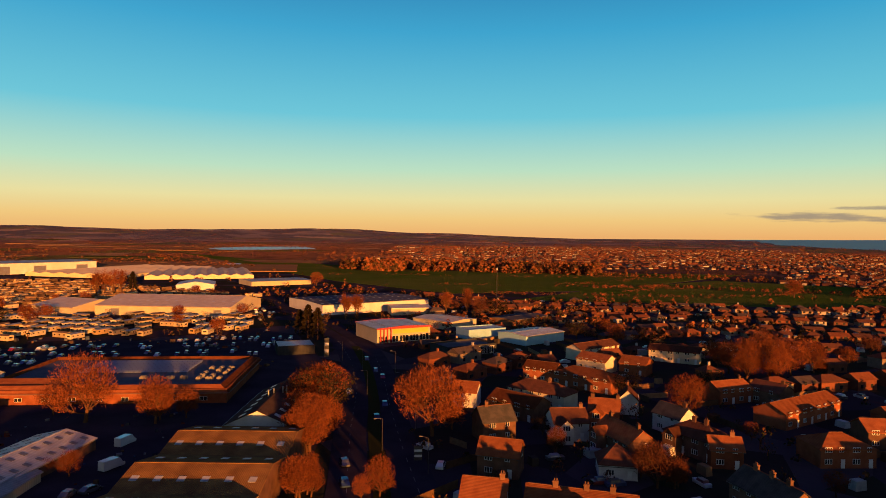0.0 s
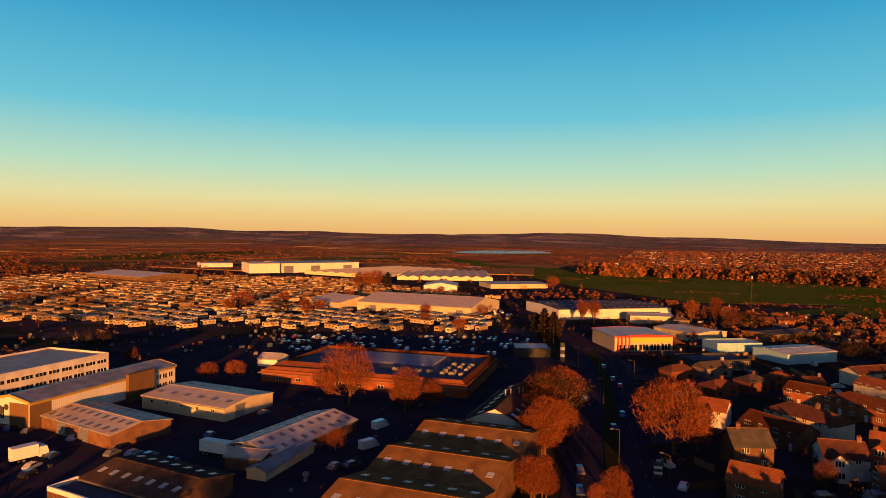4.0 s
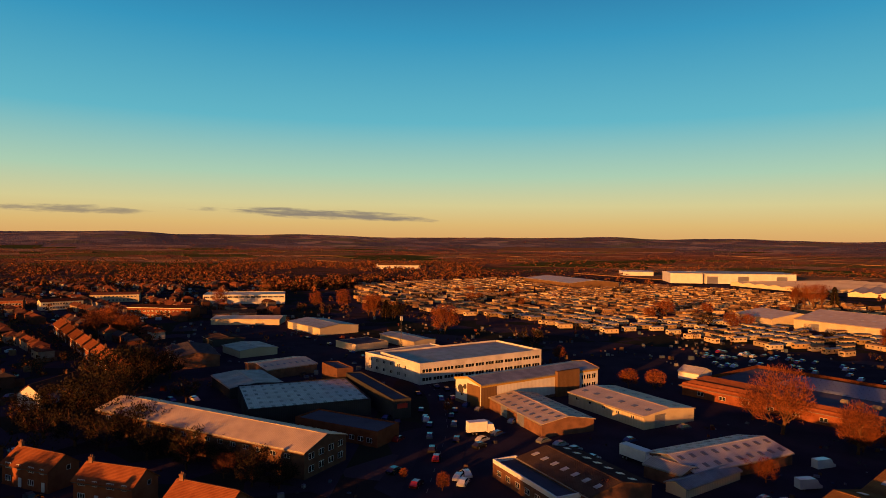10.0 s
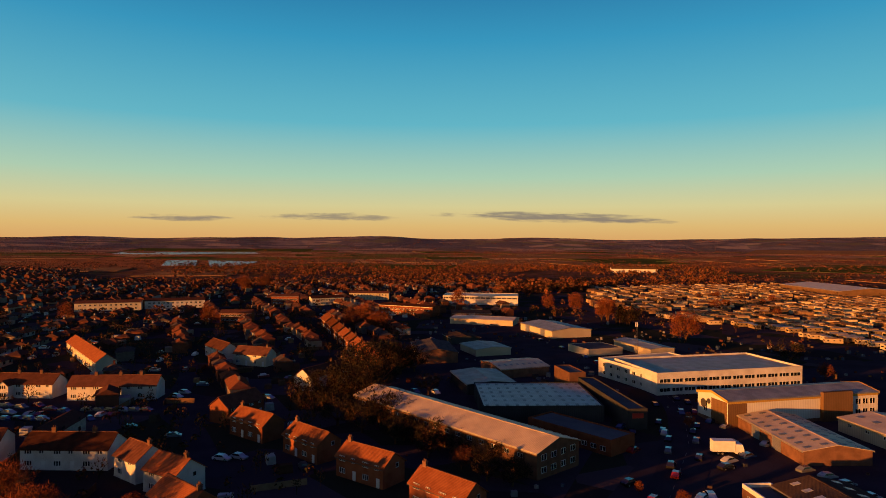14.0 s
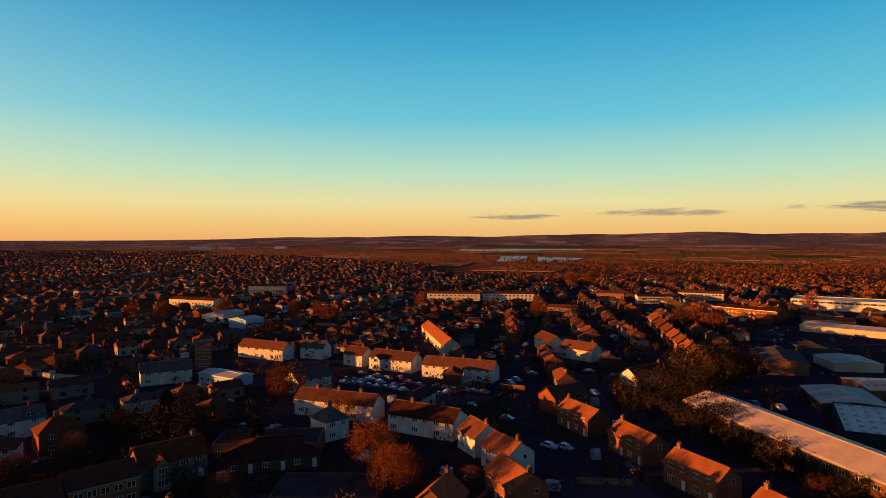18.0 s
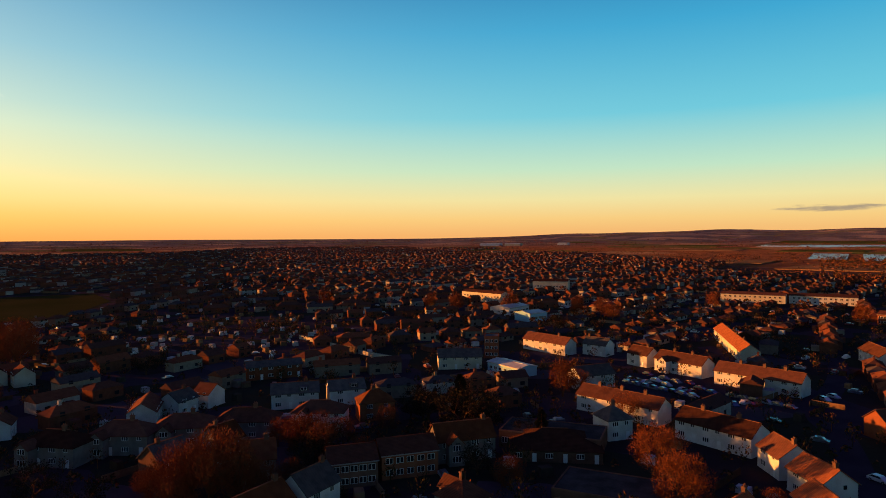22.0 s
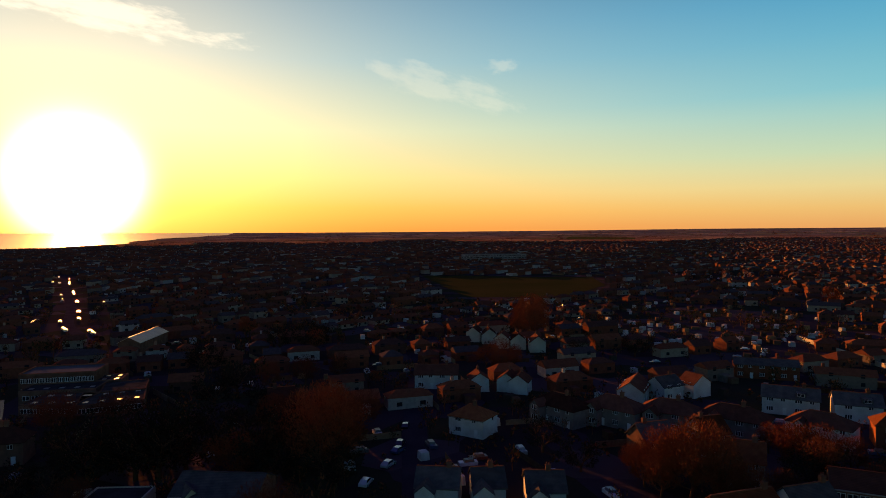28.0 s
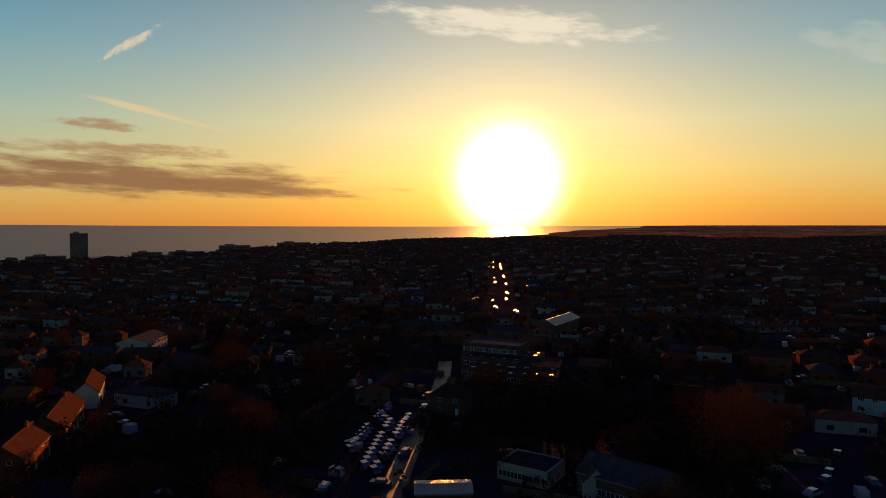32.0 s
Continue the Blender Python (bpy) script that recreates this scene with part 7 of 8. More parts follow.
def town(x, y):
    """Whether houses may stand here."""
    if inside(COURT, x, y) or inside(MEADOW, x, y) or x > coast(y) - 30 or inside(ESTATE, x, y) or inside(PARK, x, y) or inside(FIELD, x, y) or inside(PLAY, x, y) or inside(ALLOT, x, y):
        return False
    az, r = sector(x, y)
    wob = 1 + 0.35 * noise.noise((x / 350, y / 350, 7.0))
    if az > 332 or az < 4 + 6 * noise.noise((x / 200, y / 200, 2.0)):
        return r < 520 or (r > 1050 * wob and r < 2600 * wob)
    if az < 72:
        return False
    if az < 112:
        return r < (740 + max(0, az - 98) * 40) * wob
    if az < 150:
        return r < min(2650, (1300 + (az - 112) * 60) * wob)
    return r < 2300 * wob


far_walls, far_roofs, far_panes = Bits(), Bits(), Bits()
STYLES = [("brick_red", "tile_red"), ("brick_brown", "tile_brown"), ("pebbledash", "tile_brown"), ("brick_red", "tile_brown"), ("brick_brown", "tile_slate"), ("render_white", "tile_slate"), ("brick_brown", "tile_red"), ("pebbledash", "tile_red")]


def far_house(x, y, turn, L, D, eave, rise, hip):
    c, s = math.cos(turn), math.sin(turn)
    z = ground_z(x, y)

    def w(px, py, pz):
        return (x + c * px - s * py, y + s * px + c * py, z + pz)
    a, b = L / 2, D / 2
    base = [w(-a, -b, -0.5), w(a, -b, -0.5), w(a, b, -0.5), w(-a, b, -0.5), w(-a, -b, eave), w(a, -b, eave), w(a, b, eave), w(-a, b, eave), w(-a, 0, eave + (0 if hip else rise)), w(a, 0, eave + (0 if hip else rise))]
    far_walls.add(base, [(0, 1, 5, 4), (2, 3, 7, 6), (1, 2, 6, 9, 5), (3, 0, 4, 8, 7)])
    o = 0.4
    k = max(a - b, 0.3) if hip else a + o
    far_roofs.add([w(-a - o, -b - o, eave - 0.2), w(a + o, -b - o, eave - 0.2), w(a + o, b + o, eave - 0.2), w(-a - o, b + o, eave - 0.2), w(-k, 0, eave + rise), w(k, 0, eave + rise)],
                  [(0, 1, 5, 4), (2, 3, 4, 5), (1, 2, 5), (3, 0, 4), (3, 2, 1, 0)])
    if math.hypot(x, y) < 620:
        for sy in (-1, 1):
            for fl in range(2 if eave > 4 else 1):
                for px in (-a * 0.55, a * 0.5):
                    wx, wz = q.uniform(0.5, 0.9), 0.9 + 2.6 * fl
                    yy = sy * (b + 0.05)
                    far_panes.add([w(px - wx, yy, wz), w(px + wx, yy, wz), w(px + wx, yy, wz + 1.2), w(px - wx, yy, wz + 1.2)], [(0, 1, 2, 3)])
    if rnd.random() < 0.5:  # lean-to or garage
        e = rnd.choice((-1, 1))
        px, py = w(rnd.uniform(-a * 0.5, a * 0.5), e * (b + 1.6), 0)[:2]
        far_walls.box(px, py, z - 0.3, rnd.uniform(2.5, 4.5), 3.2, 2.7, turn)
    if rnd.random() < 0.6:
        far_walls.box(*w(k * 0.7, 0, 0)[:2], z + eave + rise - 0.8, 0.9, 0.7, 1.9, turn)


near_count = 0


def turn_at(x, y):
    """Street direction, which changes from quarter to quarter of the town."""
    az, r = sector(x, y)
    base = {0: -8, 1: 20, 2: 12, 3: -6, 4: 35, 5: 8, 6: -20}[int((az + 60) % 360 // 52)]
    return base + 25 * round(noise.noise((x / 420, y / 420, 3.0)) * 2)


q = random.Random(21)
STEP = 30
for gx in range(-2600, 1500, 120):
    for gy in range(-2600, 2600, 120):
        cx, cy = gx + 60, gy + 60
        r0 = math.hypot(cx, cy)
        if r0 > 2700 or r0 < 60:
            continue
        turn = turn_at(cx, cy)
        ca, sa = math.cos(radians(turn)), math.sin(radians(turn))
        az = sector(cx, cy)[0]
        # unseen quarter: only near houses, added for the shade they cast
        if 245 < az < 320 and r0 > 420:
            continue
        keep = 1.0 if r0 < 900 else 0.8 if az < 320 else 0.5
        low = (az > 320 and r0 > 260) or q.random() < 0.15
        for j in range(4):
            u = -60
            while u < 58:
                L = q.choice((7, 8.5, 9, 10.5, 12, 13.5, 18)) if not low else q.choice((8, 9, 10.5))
                v = -45 + j * STEP + (4 if j % 2 else -4) + q.uniform(-1.5, 1.5)
                x, y = cx + ca * (u + L / 2) - sa * v, cy + sa * (u + L / 2) + ca * v
                u += L + q.choice((2, 2.5, 3, 3, 4, 7))
                r = math.hypot(x, y)
                if r < 105 or not town(x, y) or q.random() > keep or not free(x, y, max(L * 0.5, 5.5)):
                    continue
                if 184 < sector(x, y)[0] < 240 and r < 260 and q.random() < (0.9 if r < 190 else 0.5):
                    continue
                if (70 < sector(x, y)[0] < 106 and r < 205) or (325 < sector(x, y)[0] and r < 215 and q.random() < 0.6):
                    continue
                if 130 < sector(x, y)[0] < 184 and r < 170 and q.random() < 0.55:
                    continue
                claim(x, y, L * 0.42)
                eave = 2.9 if low else 5.1
                hip = int(q.random() < 0.55)
                w, rf = q.choice(STYLES)
                flip = 180 if j % 2 else 0
                if r < 185 and near_count < 95:
                    near_count += 1
                    house(x, y, turn + flip, L, 8.0, eave, 2.4 if low else 3.1, hip, w, rf, () if low else q.choice(((0.8,), (-0.5, 0.5), (0.5,))), 0, int(q.random() < 0.35 and not low))
                else:
                    far_house(x, y, radians(turn), L * q.uniform(0.85, 1.0), q.choice((6, 6.5, 7)), eave * q.uniform(0.7, 0.86), (1.5 if low else 1.8) * q.uniform(0.85, 1.15), hip)


def island_material(name, colours, rough=0.9):
    m = bpy.data.materials.new(name)
    m.use_nodes = True
    N, K = m.node_tree.nodes, m.node_tree.links
    g = N.new("ShaderNodeNewGeometry")
    r = N.new("ShaderNodeValToRGB")
    r.color_ramp.interpolation = "CONSTANT"
    while len(r.color_ramp.elements) < len(colours):
        r.color_ramp.elements.new(0.5)
    for i, (e, c) in enumerate(zip(r.color_ramp.elements, colours)):
        e.position, e.color = i / len(colours), (*c, 1)
    K.new(g.outputs["Random Per Island"], r.inputs[0])
    tex = N.new("ShaderNodeTexCoord")
    n = N.new("ShaderNodeTexNoise")
    n.inputs["Scale"].default_value, n.inputs["Detail"].default_value = 0.9, 4
    K.new(tex.outputs["Object"], n.inputs["Vector"])
    mr = N.new("ShaderNodeMapRange")
    mr.inputs[3].default_value, mr.inputs[4].default_value = 0.45, 1.05
    K.new(n.outputs["Fac"], mr.inputs[0])
    h = N.new("ShaderNodeHueSaturation")
    K.new(r.outputs[0], h.inputs["Color"])
    K.new(mr.outputs[0], h.inputs["Value"])
    K.new(h.outputs[0], N["Principled BSDF"].inputs["Base Color"])
    N["Principled BSDF"].inputs["Roughness"].default_value = rough
    N["Principled BSDF"].inputs["Specular IOR Level"].default_value = 0.0 if rough > 0.6 else 0.4
    return m


M["far_wall"] = island_material("far_house_walls", [(0.13, 0.045, 0.027), (0.30, 0.27, 0.25), (0.10, 0.045, 0.032), (0.16, 0.12, 0.095), (0.15, 0.055, 0.033), (0.11, 0.04, 0.028), (0.26, 0.20, 0.15), (0.14, 0.05, 0.03)])
M["far_roof"] = island_material("far_house_roofs", [(0.13, 0.046, 0.026), (0.075, 0.036, 0.028), (0.16, 0.056, 0.028), (0.065, 0.05, 0.05), (0.10, 0.042, 0.028)])
M["far_wood"] = island_material("far_woodland", [(0.14, 0.050, 0.021), (0.18, 0.062, 0.025), (0.10, 0.040, 0.019), (0.22, 0.074, 0.028), (0.055, 0.034, 0.016), (0.04, 0.030, 0.015), (0.13, 0.052, 0.024)])
tagged(new("distant_house_walls", far_walls.mesh("distant_house_walls", "far_wall")), "brick and rendered walls of the far town", "houses", kind="stuff")
tagged(new("distant_house_windows", far_panes.mesh("distant_house_windows", "glass")), "small dark windows of the far houses", "windows", kind="stuff")
tagged(new("distant_house_roofs", far_roofs.mesh("distant_house_roofs", "far_roof")), "tiled roofs of the far town", "houses", kind="stuff")


# ---- woodland and hedges far off ----
def clump(x, y, s, b, n=9, wide=1.0):
    """A ragged crown: small leaf-like plates over a broken dome, with gaps between them."""
    z = ground_z(x, y)
    squash = q.uniform(0.75, 1.1)
    vs, fs = [], []
    for i in range(int(n * 1.3)):
        a, h = q.uniform(0, 6.3), q.random() ** 0.75
        rad = s * 0.5 * wide * math.sqrt(max(0.06, 1 - h * h)) * q.uniform(0.55, 1.05)
        ox, oy, oz = x + math.cos(a) * rad, y + math.sin(a) * rad, z + s * squash * (0.06 + 0.86 * h) * q.uniform(0.8, 1.05)
        d = s * q.uniform(0.08, 0.18) * (0.55 + 0.45 * wide)
        t = a + 1.57 + q.uniform(-0.9, 0.9)
        ux, uy = math.cos(t) * d, math.sin(t) * d
        lean, up = q.uniform(0.1, 0.9) * h * d, q.uniform(0.5, 0.9) * d / (0.55 + 0.45 * wide)
        j = len(vs)
        vs += [(ox - ux + math.cos(a) * lean, oy - uy + math.sin(a) * lean, oz - up * q.uniform(0.5, 1.0)), (ox + ux + math.cos(a) * lean, oy + uy + math.sin(a) * lean, oz - up * q.uniform(0.5, 1.0)),
               (ox + ux * 0.6 - math.cos(a) * lean, oy + uy * 0.6 - math.sin(a) * lean, oz + up * q.uniform(0.4, 1.0)), (ox - ux * 0.6 - math.cos(a) * lean, oy - uy * 0.6 - math.sin(a) * lean, oz + up * q.uniform(0.4, 1.0))]
        fs += [(j, j + 1, j + 2), (j, j + 2, j + 3)]
    b.add(vs, fs)


wood = Bits()


JUNCTION = [(-175, 505), (-78, 505), (-60, 330), (-112, 330)]


def wild(x, y):
    return not (x > coast(y) - 15 or inside(PARK, x, y) or inside(FIELD, x, y) or inside(PLAY, x, y) or inside(ESTATE, x, y) or inside(JUNCTION, x, y))


for i in range(42000):  # woods and garden trees
    az = q.uniform(-38, 246)
    r = 330 + 4300 * q.random() ** 1.3
    x, y = -r * math.sin(radians(az)), r * math.cos(radians(az))
    if not wild(x, y):
        continue
    n = noise.fractal((x / 300, y / 300, 5.0), 1.0, 2.0, 3)
    if r > 1750:
        n = noise.fractal((x / 420, y / 420, 3.0), 1.0, 2.0, 3) - 0.12
    if 20 < az < 112 and 640 < r < 1700:
        n += 0.22
    in_town = town(x, y)
    if n < (0.1 if in_town else 0.18) and q.random() > (0.2 if in_town and az < 320 and az > 5 else 0.5 if in_town and r > 1000 else (0.04 if az > 318 or az < 5 else 0.14) if in_town else 0.06):
        continue
    if in_town and not free(x, y, 2.0):
        continue
    clump(x, y, q.uniform(3.0, 7) if r < 900 else q.uniform(3.0, 6.5), wood, 18 if r < 900 else 10, 1.0 if r < 900 else 2.8)
for i in range(1300):  # hedge lines and rough scrub across the airfield
    k = q.randrange(5)
    (ax, ay), (bx, by) = (((-60, 640), (330, 700)), ((-150, 800), (420, 860)), ((40, 560), (260, 640)), ((-330, 1050), (60, 960)), ((120, 700), (480, 960)))[k]
    u = q.random()
    x, y = ax + (bx - ax) * u + q.gauss(0, 5), ay + (by - ay) * u + q.gauss(0, 8) + 18 * math.sin(u * 7 + k)
    if noise.noise((x / 60, y / 60, 2.0)) > -0.12:
        clump(x, y, q.uniform(1.0, 2.6), wood, 7, 2.2)


def belt(line, deep, count, low, tall, plates):
    """A belt of trees along a line of points."""
    for i in range(count):
        k = q.random() * (len(line) - 1)
        (ax, ay), (bx, by) = line[int(k)], line[int(k) + 1]
        u = k - int(k)
        x, y = ax + (bx - ax) * u, ay + (by - ay) * u
        out = 1 + q.random() ** 1.2 * deep / math.hypot(x, y)
        clump(x * out + q.gauss(0, 2), y * out + q.gauss(0, 2), q.uniform(low, tall), wood, plates, q.uniform(0.6, 1.0))


belt([(-150, 932), (-67, 915), (13, 903), (90, 880), (166, 866), (205, 838)], 140, 620, 8, 17, 22)  # wood behind the airfield
belt([(-112, 905), (-64, 898)], 6, 46, 15, 19, 26)
belt([(-593, 178), (-614, 218), (-622, 254), (-636, 290)], 150, 420, 4, 10, 20)  # trees between the trading estate and the plain
belt([(205, 838), (330, 790), (480, 680)], 60, 150, 3, 8, 16)
belt([(150, 640), (235, 660), (300, 625), (390, 590)], 14, 150, 2, 5, 14)
belt([(120, 560), (210, 545), (300, 570), (345, 610)], 22, 160, 1.2, 3.5, 12)
belt([(360, 560), (420, 600), (475, 640)], 30, 90, 5, 9, 18)
for i in range(3400):  # willow plantation and scrub wood beyond the trading estate
    az, r = radians(q.uniform(54, 101)), 715 + 700 * q.random() ** 0.85
    x, y = -r * math.sin(az), r * math.cos(az)
    if noise.noise((x / 130, y / 130, 6.5)) > -0.22 and not inside(PARK, x, y):
        clump(x, y, q.uniform(4, 9), wood, 13, q.uniform(0.7, 1.2))
turn = radians(-17)
for i in range(-24, 25):  # hedgerows round the fields
    for j in range(-24, 25):
        for d in (0, 1):
            ox, oy = i * 210 + 60 * noise.noise((i, j, 1.0)), j * 170 + 60 * noise.noise((i, j, 2.0))
            if q.random() < 0.45:
                continue
            n = 26
            for k in range(n):
                u = k / n
                px, py = (ox + 210 * u, oy) if d == 0 else (ox, oy + 170 * u)
                px, py = px + q.uniform(-3, 3) + 110 * noise.noise((px / 260, py / 260, 4.0)), py + q.uniform(-3, 3) + 110 * noise.noise((px / 260, py / 260, 8.0))
                x, y = px * math.cos(turn) - py * math.sin(turn), px * math.sin(turn) + py * math.cos(turn)
                r = math.hypot(x, y)
                az = sector(x, y)[0]
                if r < 600 or r > 4700 or 248 < az < 320 or not wild(x, y) or town(x, y) or q.random() < 0.35:
                    continue
                clump(x, y, q.uniform(2.5, 6) if r < 2000 else q.uniform(3, 6), wood, 9 if r < 1400 else 5, 1.0 if r < 1400 else 2.5)
tagged(new("distant_woodland", wood.mesh("distant_woodland", "far_wood")), "russet leafless woods and garden trees far off", "trees", kind="stuff")

# garden shrubs, hedges and small trees between the houses
garden = Bits()


def tuft(x, y, h, b, n):
    """A small leafless tree: a stem with a crown of many fine sprays."""
    z = ground_z(x, y)
    b.box(x, y, z - 0.1, h * 0.03, h * 0.03, h * 0.5)
    wide = q.uniform(0.28, 0.42)
    for i in range(n):
        a, u = q.uniform(0, 6.3), q.uniform(-1, 1)
        k = q.random() ** 0.4
        rad = h * wide * math.sqrt(1 - u * u) * k
        ox, oy, oz = x + math.cos(a) * rad, y + math.sin(a) * rad, z + h * (0.58 + 0.38 * u * k)
        t = q.uniform(0, 6.3)
        w, ln = h * q.uniform(0.02, 0.04), h * q.uniform(0.05, 0.12)
        dx, dy = math.cos(t) * w, math.sin(t) * w
        gx, gy = math.cos(a) * ln * 0.5, math.sin(a) * ln * 0.5
        b.add([(ox - dx, oy - dy, oz), (ox + dx, oy + dy, oz), (ox + gx + dx * 0.4, oy + gy + dy * 0.4, oz + ln), (ox + gx - dx * 0.6, oy + gy - dy * 0.6, oz + ln * 0.8)], [(0, 1, 2, 3)])


for i in range(14000):
    # reaches into the unseen quarter, where the planting is added for its shade
    az = q.uniform(-115, 248)
    r = 85 + 420 * q.random() ** 0.8
    x, y = -r * math.sin(radians(az)), r * math.cos(radians(az))
    if inside(PARK, x, y) or inside(FIELD, x, y) or inside(PLAY, x, y) or (4 < az < 70 and r < 330) or not free(x, y, 1.2):
        continue
    if inside(ESTATE, x, y) and q.random() < 0.93:
        continue
    if (az < 0 or az > 318) and q.random() < 0.8:
        continue
    n = noise.noise((x / 45, y / 45, 9.0))
    if n < -0.1 and q.random() < 0.6:
        continue
    if q.random() < 0.66:
        clump(x, y, q.uniform(1.5, 3.2), garden, 14)
    else:
        tuft(x, y, q.uniform(3.0, 6.5), garden, 60)
for i in range(1500):  # hedges and small trees among the caravans
    x, y = q.uniform(-710, -110), q.uniform(225, 670)
    if inside(PARK, x, y):
        tuft(x, y, q.uniform(2.0, 5.5), garden, 45)
for i in range(220):  # dense dark trees on the south side
    az, r = q.uniform(182, 246), q.uniform(95, 330)
    x, y = -r * math.sin(radians(az)), r * math.cos(radians(az))
    if free(x, y, 3.0) and not inside([(40, -95), (75, -80), (135, -205), (140, -240), (105, -215)], x, y):
        if i < 90:
            tree(x, y, q.choice(("oak", "oak", "brown", "bare")), q.uniform(8, 14))
            claim(x, y, 3.0)
        else:
            tuft(x, y, q.uniform(5, 10), garden, 70)
M["shrub"] = island_material("garden_shrubs", [(0.10, 0.042, 0.017), (0.035, 0.032, 0.012), (0.16, 0.06, 0.022), (0.06, 0.034, 0.014), (0.028, 0.028, 0.011)])
tagged(new("garden_shrubs", garden.mesh("garden_shrubs", "shrub")), "dark winter shrubs and hedges between the houses", "shrubs", kind="stuff")

# sheds, greenhouses, fences and parked cars in gardens, allotments and streets
sheds, fences, street_cars = Bits(), Bits(), Bits()
for i in range(5200):
    az = q.uniform(-38, 246)
    r = 110 + 800 * q.random() ** 0.9
    x, y = -r * math.sin(radians(az)), r * math.cos(radians(az))
    plotty = inside(ALLOT, x, y)
    if not (town(x, y) or plotty) or not free(x, y, 1.6):
        continue
    turn = radians(turn_at(x, y) + q.choice((0, 90)) + q.uniform(-6, 6))
    z = ground_z(x, y)
    k = q.random()
    if k < 0.42 or plotty:
        sheds.box(x, y, z - 0.1, q.uniform(1.8, 3.4), q.uniform(1.6, 2.6), q.uniform(1.7, 2.3), turn, 0.9)
    elif k < 0.72:
        fences.box(x, y, z - 0.1, q.uniform(6, 16), 0.09, q.uniform(1.5, 1.9), turn)
    else:
        c, s = math.cos(turn), math.sin(turn)
        street_cars.box(x, y, z + 0.15, 4.2, 1.75, 0.75, turn)
        street_cars.box(x - c * 0.2, y - s * 0.2, z + 0.9, 2.4, 1.55, 0.55, turn, 0.82)
for (ax, ay), (bx, by) in zip(STREET, STREET[1:]):  # cars along both kerbs of the long street
    L = math.hypot(bx - ax, by - ay)
    tn = math.atan2(by - ay, bx - ax)
    for k in range(int(L / 6.5)):
        for side in (-4.6, 4.6):
            if q.random() < 0.17:
                x, y = ax + (bx - ax) * k * 6.5 / L - math.sin(tn) * side, ay + (by - ay) * k * 6.5 / L + math.cos(tn) * side
                z = ground_z(x, y)
                street_cars.box(x, y, z + 0.15, 4.2, 1.75, 0.75, tn)
                street_cars.box(x, y, z + 0.9, 2.4, 1.55, 0.55, tn, 0.82)
for i in range(26):  # cars on the road past the retail sheds
    u = q.random()
    x, y = -100 - 60 * u + q.uniform(-9, 9), 380 + 115 * u
    street_cars.box(x, y, 0.15, 4.2, 1.75, 0.75, 2.0)
    street_cars.box(x, y, 0.9, 2.4, 1.55, 0.55, 2.0, 0.82)
for i in range(420):
    x, y = q.uniform(-330, -60), q.uniform(-480, -150)
    if inside(ALLOT, x, y):
        sheds.box(x, y, ground_z(x, y) - 0.1, q.uniform(1.8, 4.0), q.uniform(1.6, 2.4), q.uniform(1.4, 2.2), q.uniform(0, 3), 0.9)
clutter = Bits()
for i in range(2600):  # pallets, crates, skips and bins in the yards
    x, y = q.uniform(-430, -30), q.uniform(20, 340)
    if inside(ESTATE, x, y) and free(x, y, 1.5) and noise.noise((x / 22, y / 22, 6.0)) > 0.05 and not (-40 < x + 40 * (y - 60) / 300 < 20):
        s = q.choice((0.6, 0.8, 1.0, 1.2, 1.5)) * (0.6 if math.hypot(x, y) < 230 else 1.0)
        clutter.box(x, y, ground_z(x, y), s * q.uniform(0.8, 1.6), s, q.uniform(0.4, 1.3) * min(s, 1.5), q.uniform(0, 3), q.uniform(0.85, 1.0))
M["clutter"] = island_material("yard_goods", [(0.10, 0.06, 0.035), (0.12, 0.12, 0.13), (0.04, 0.04, 0.05), (0.05, 0.07, 0.11), (0.10, 0.03, 0.02), (0.18, 0.18, 0.18), (0.06, 0.04, 0.035)])
tagged(new("yard_clutter", clutter.mesh("yard_clutter", "clutter")), "pallets, crates and bins standing about the yards", "yard goods", kind="stuff")
lines = Bits()
for line in ([(-17, 95), (-18.6, 125.4), (-24.1, 169.3), (-28.1, 212.8), (-36.8, 260), (-49.6, 307.8)], [(3, 85), (-3.8, 125.8), (-8.8, 152), (-15.5, 192), (-22, 239), (-30, 279)], [(-110.5, 67), (-146.7, 96), (-180, 115.4), (-207, 122.5), (-271, 136)]):
    for (ax, ay), (bx, by) in zip(line, line[1:]):  # white lane dashes
        L, tn = math.hypot(bx - ax, by - ay), math.atan2(by - ay, bx - ax)
        for k in range(int(L / 6)):
            lines.box(ax + (bx - ax) * (k + 0.5) * 6 / L, ay + (by - ay) * (k + 0.5) * 6 / L, 0.09, 2.4, 0.12, 0.012, tn)
tagged(new("road_markings", lines.mesh("road_markings", "concrete")), "worn white dashes painted along the roads", "road markings", kind="stuff")
M["shed"] = island_material("shed_boards", [(0.07, 0.035, 0.02), (0.30, 0.30, 0.28), (0.12, 0.07, 0.04), (0.05, 0.04, 0.03), (0.20, 0.12, 0.06), (0.42, 0.42, 0.40)])
M["fence"] = island_material("fence_boards", [(0.10, 0.055, 0.03), (0.16, 0.09, 0.05), (0.07, 0.045, 0.03), (0.22, 0.14, 0.08)])
M["far_car"] = island_material("far_car_paint", [(0.5, 0.5, 0.5), (0.06, 0.06, 0.065), (0.28, 0.29, 0.30), (0.03, 0.03, 0.035), (0.05, 0.07, 0.13), (0.16, 0.03, 0.025)], 0.3)
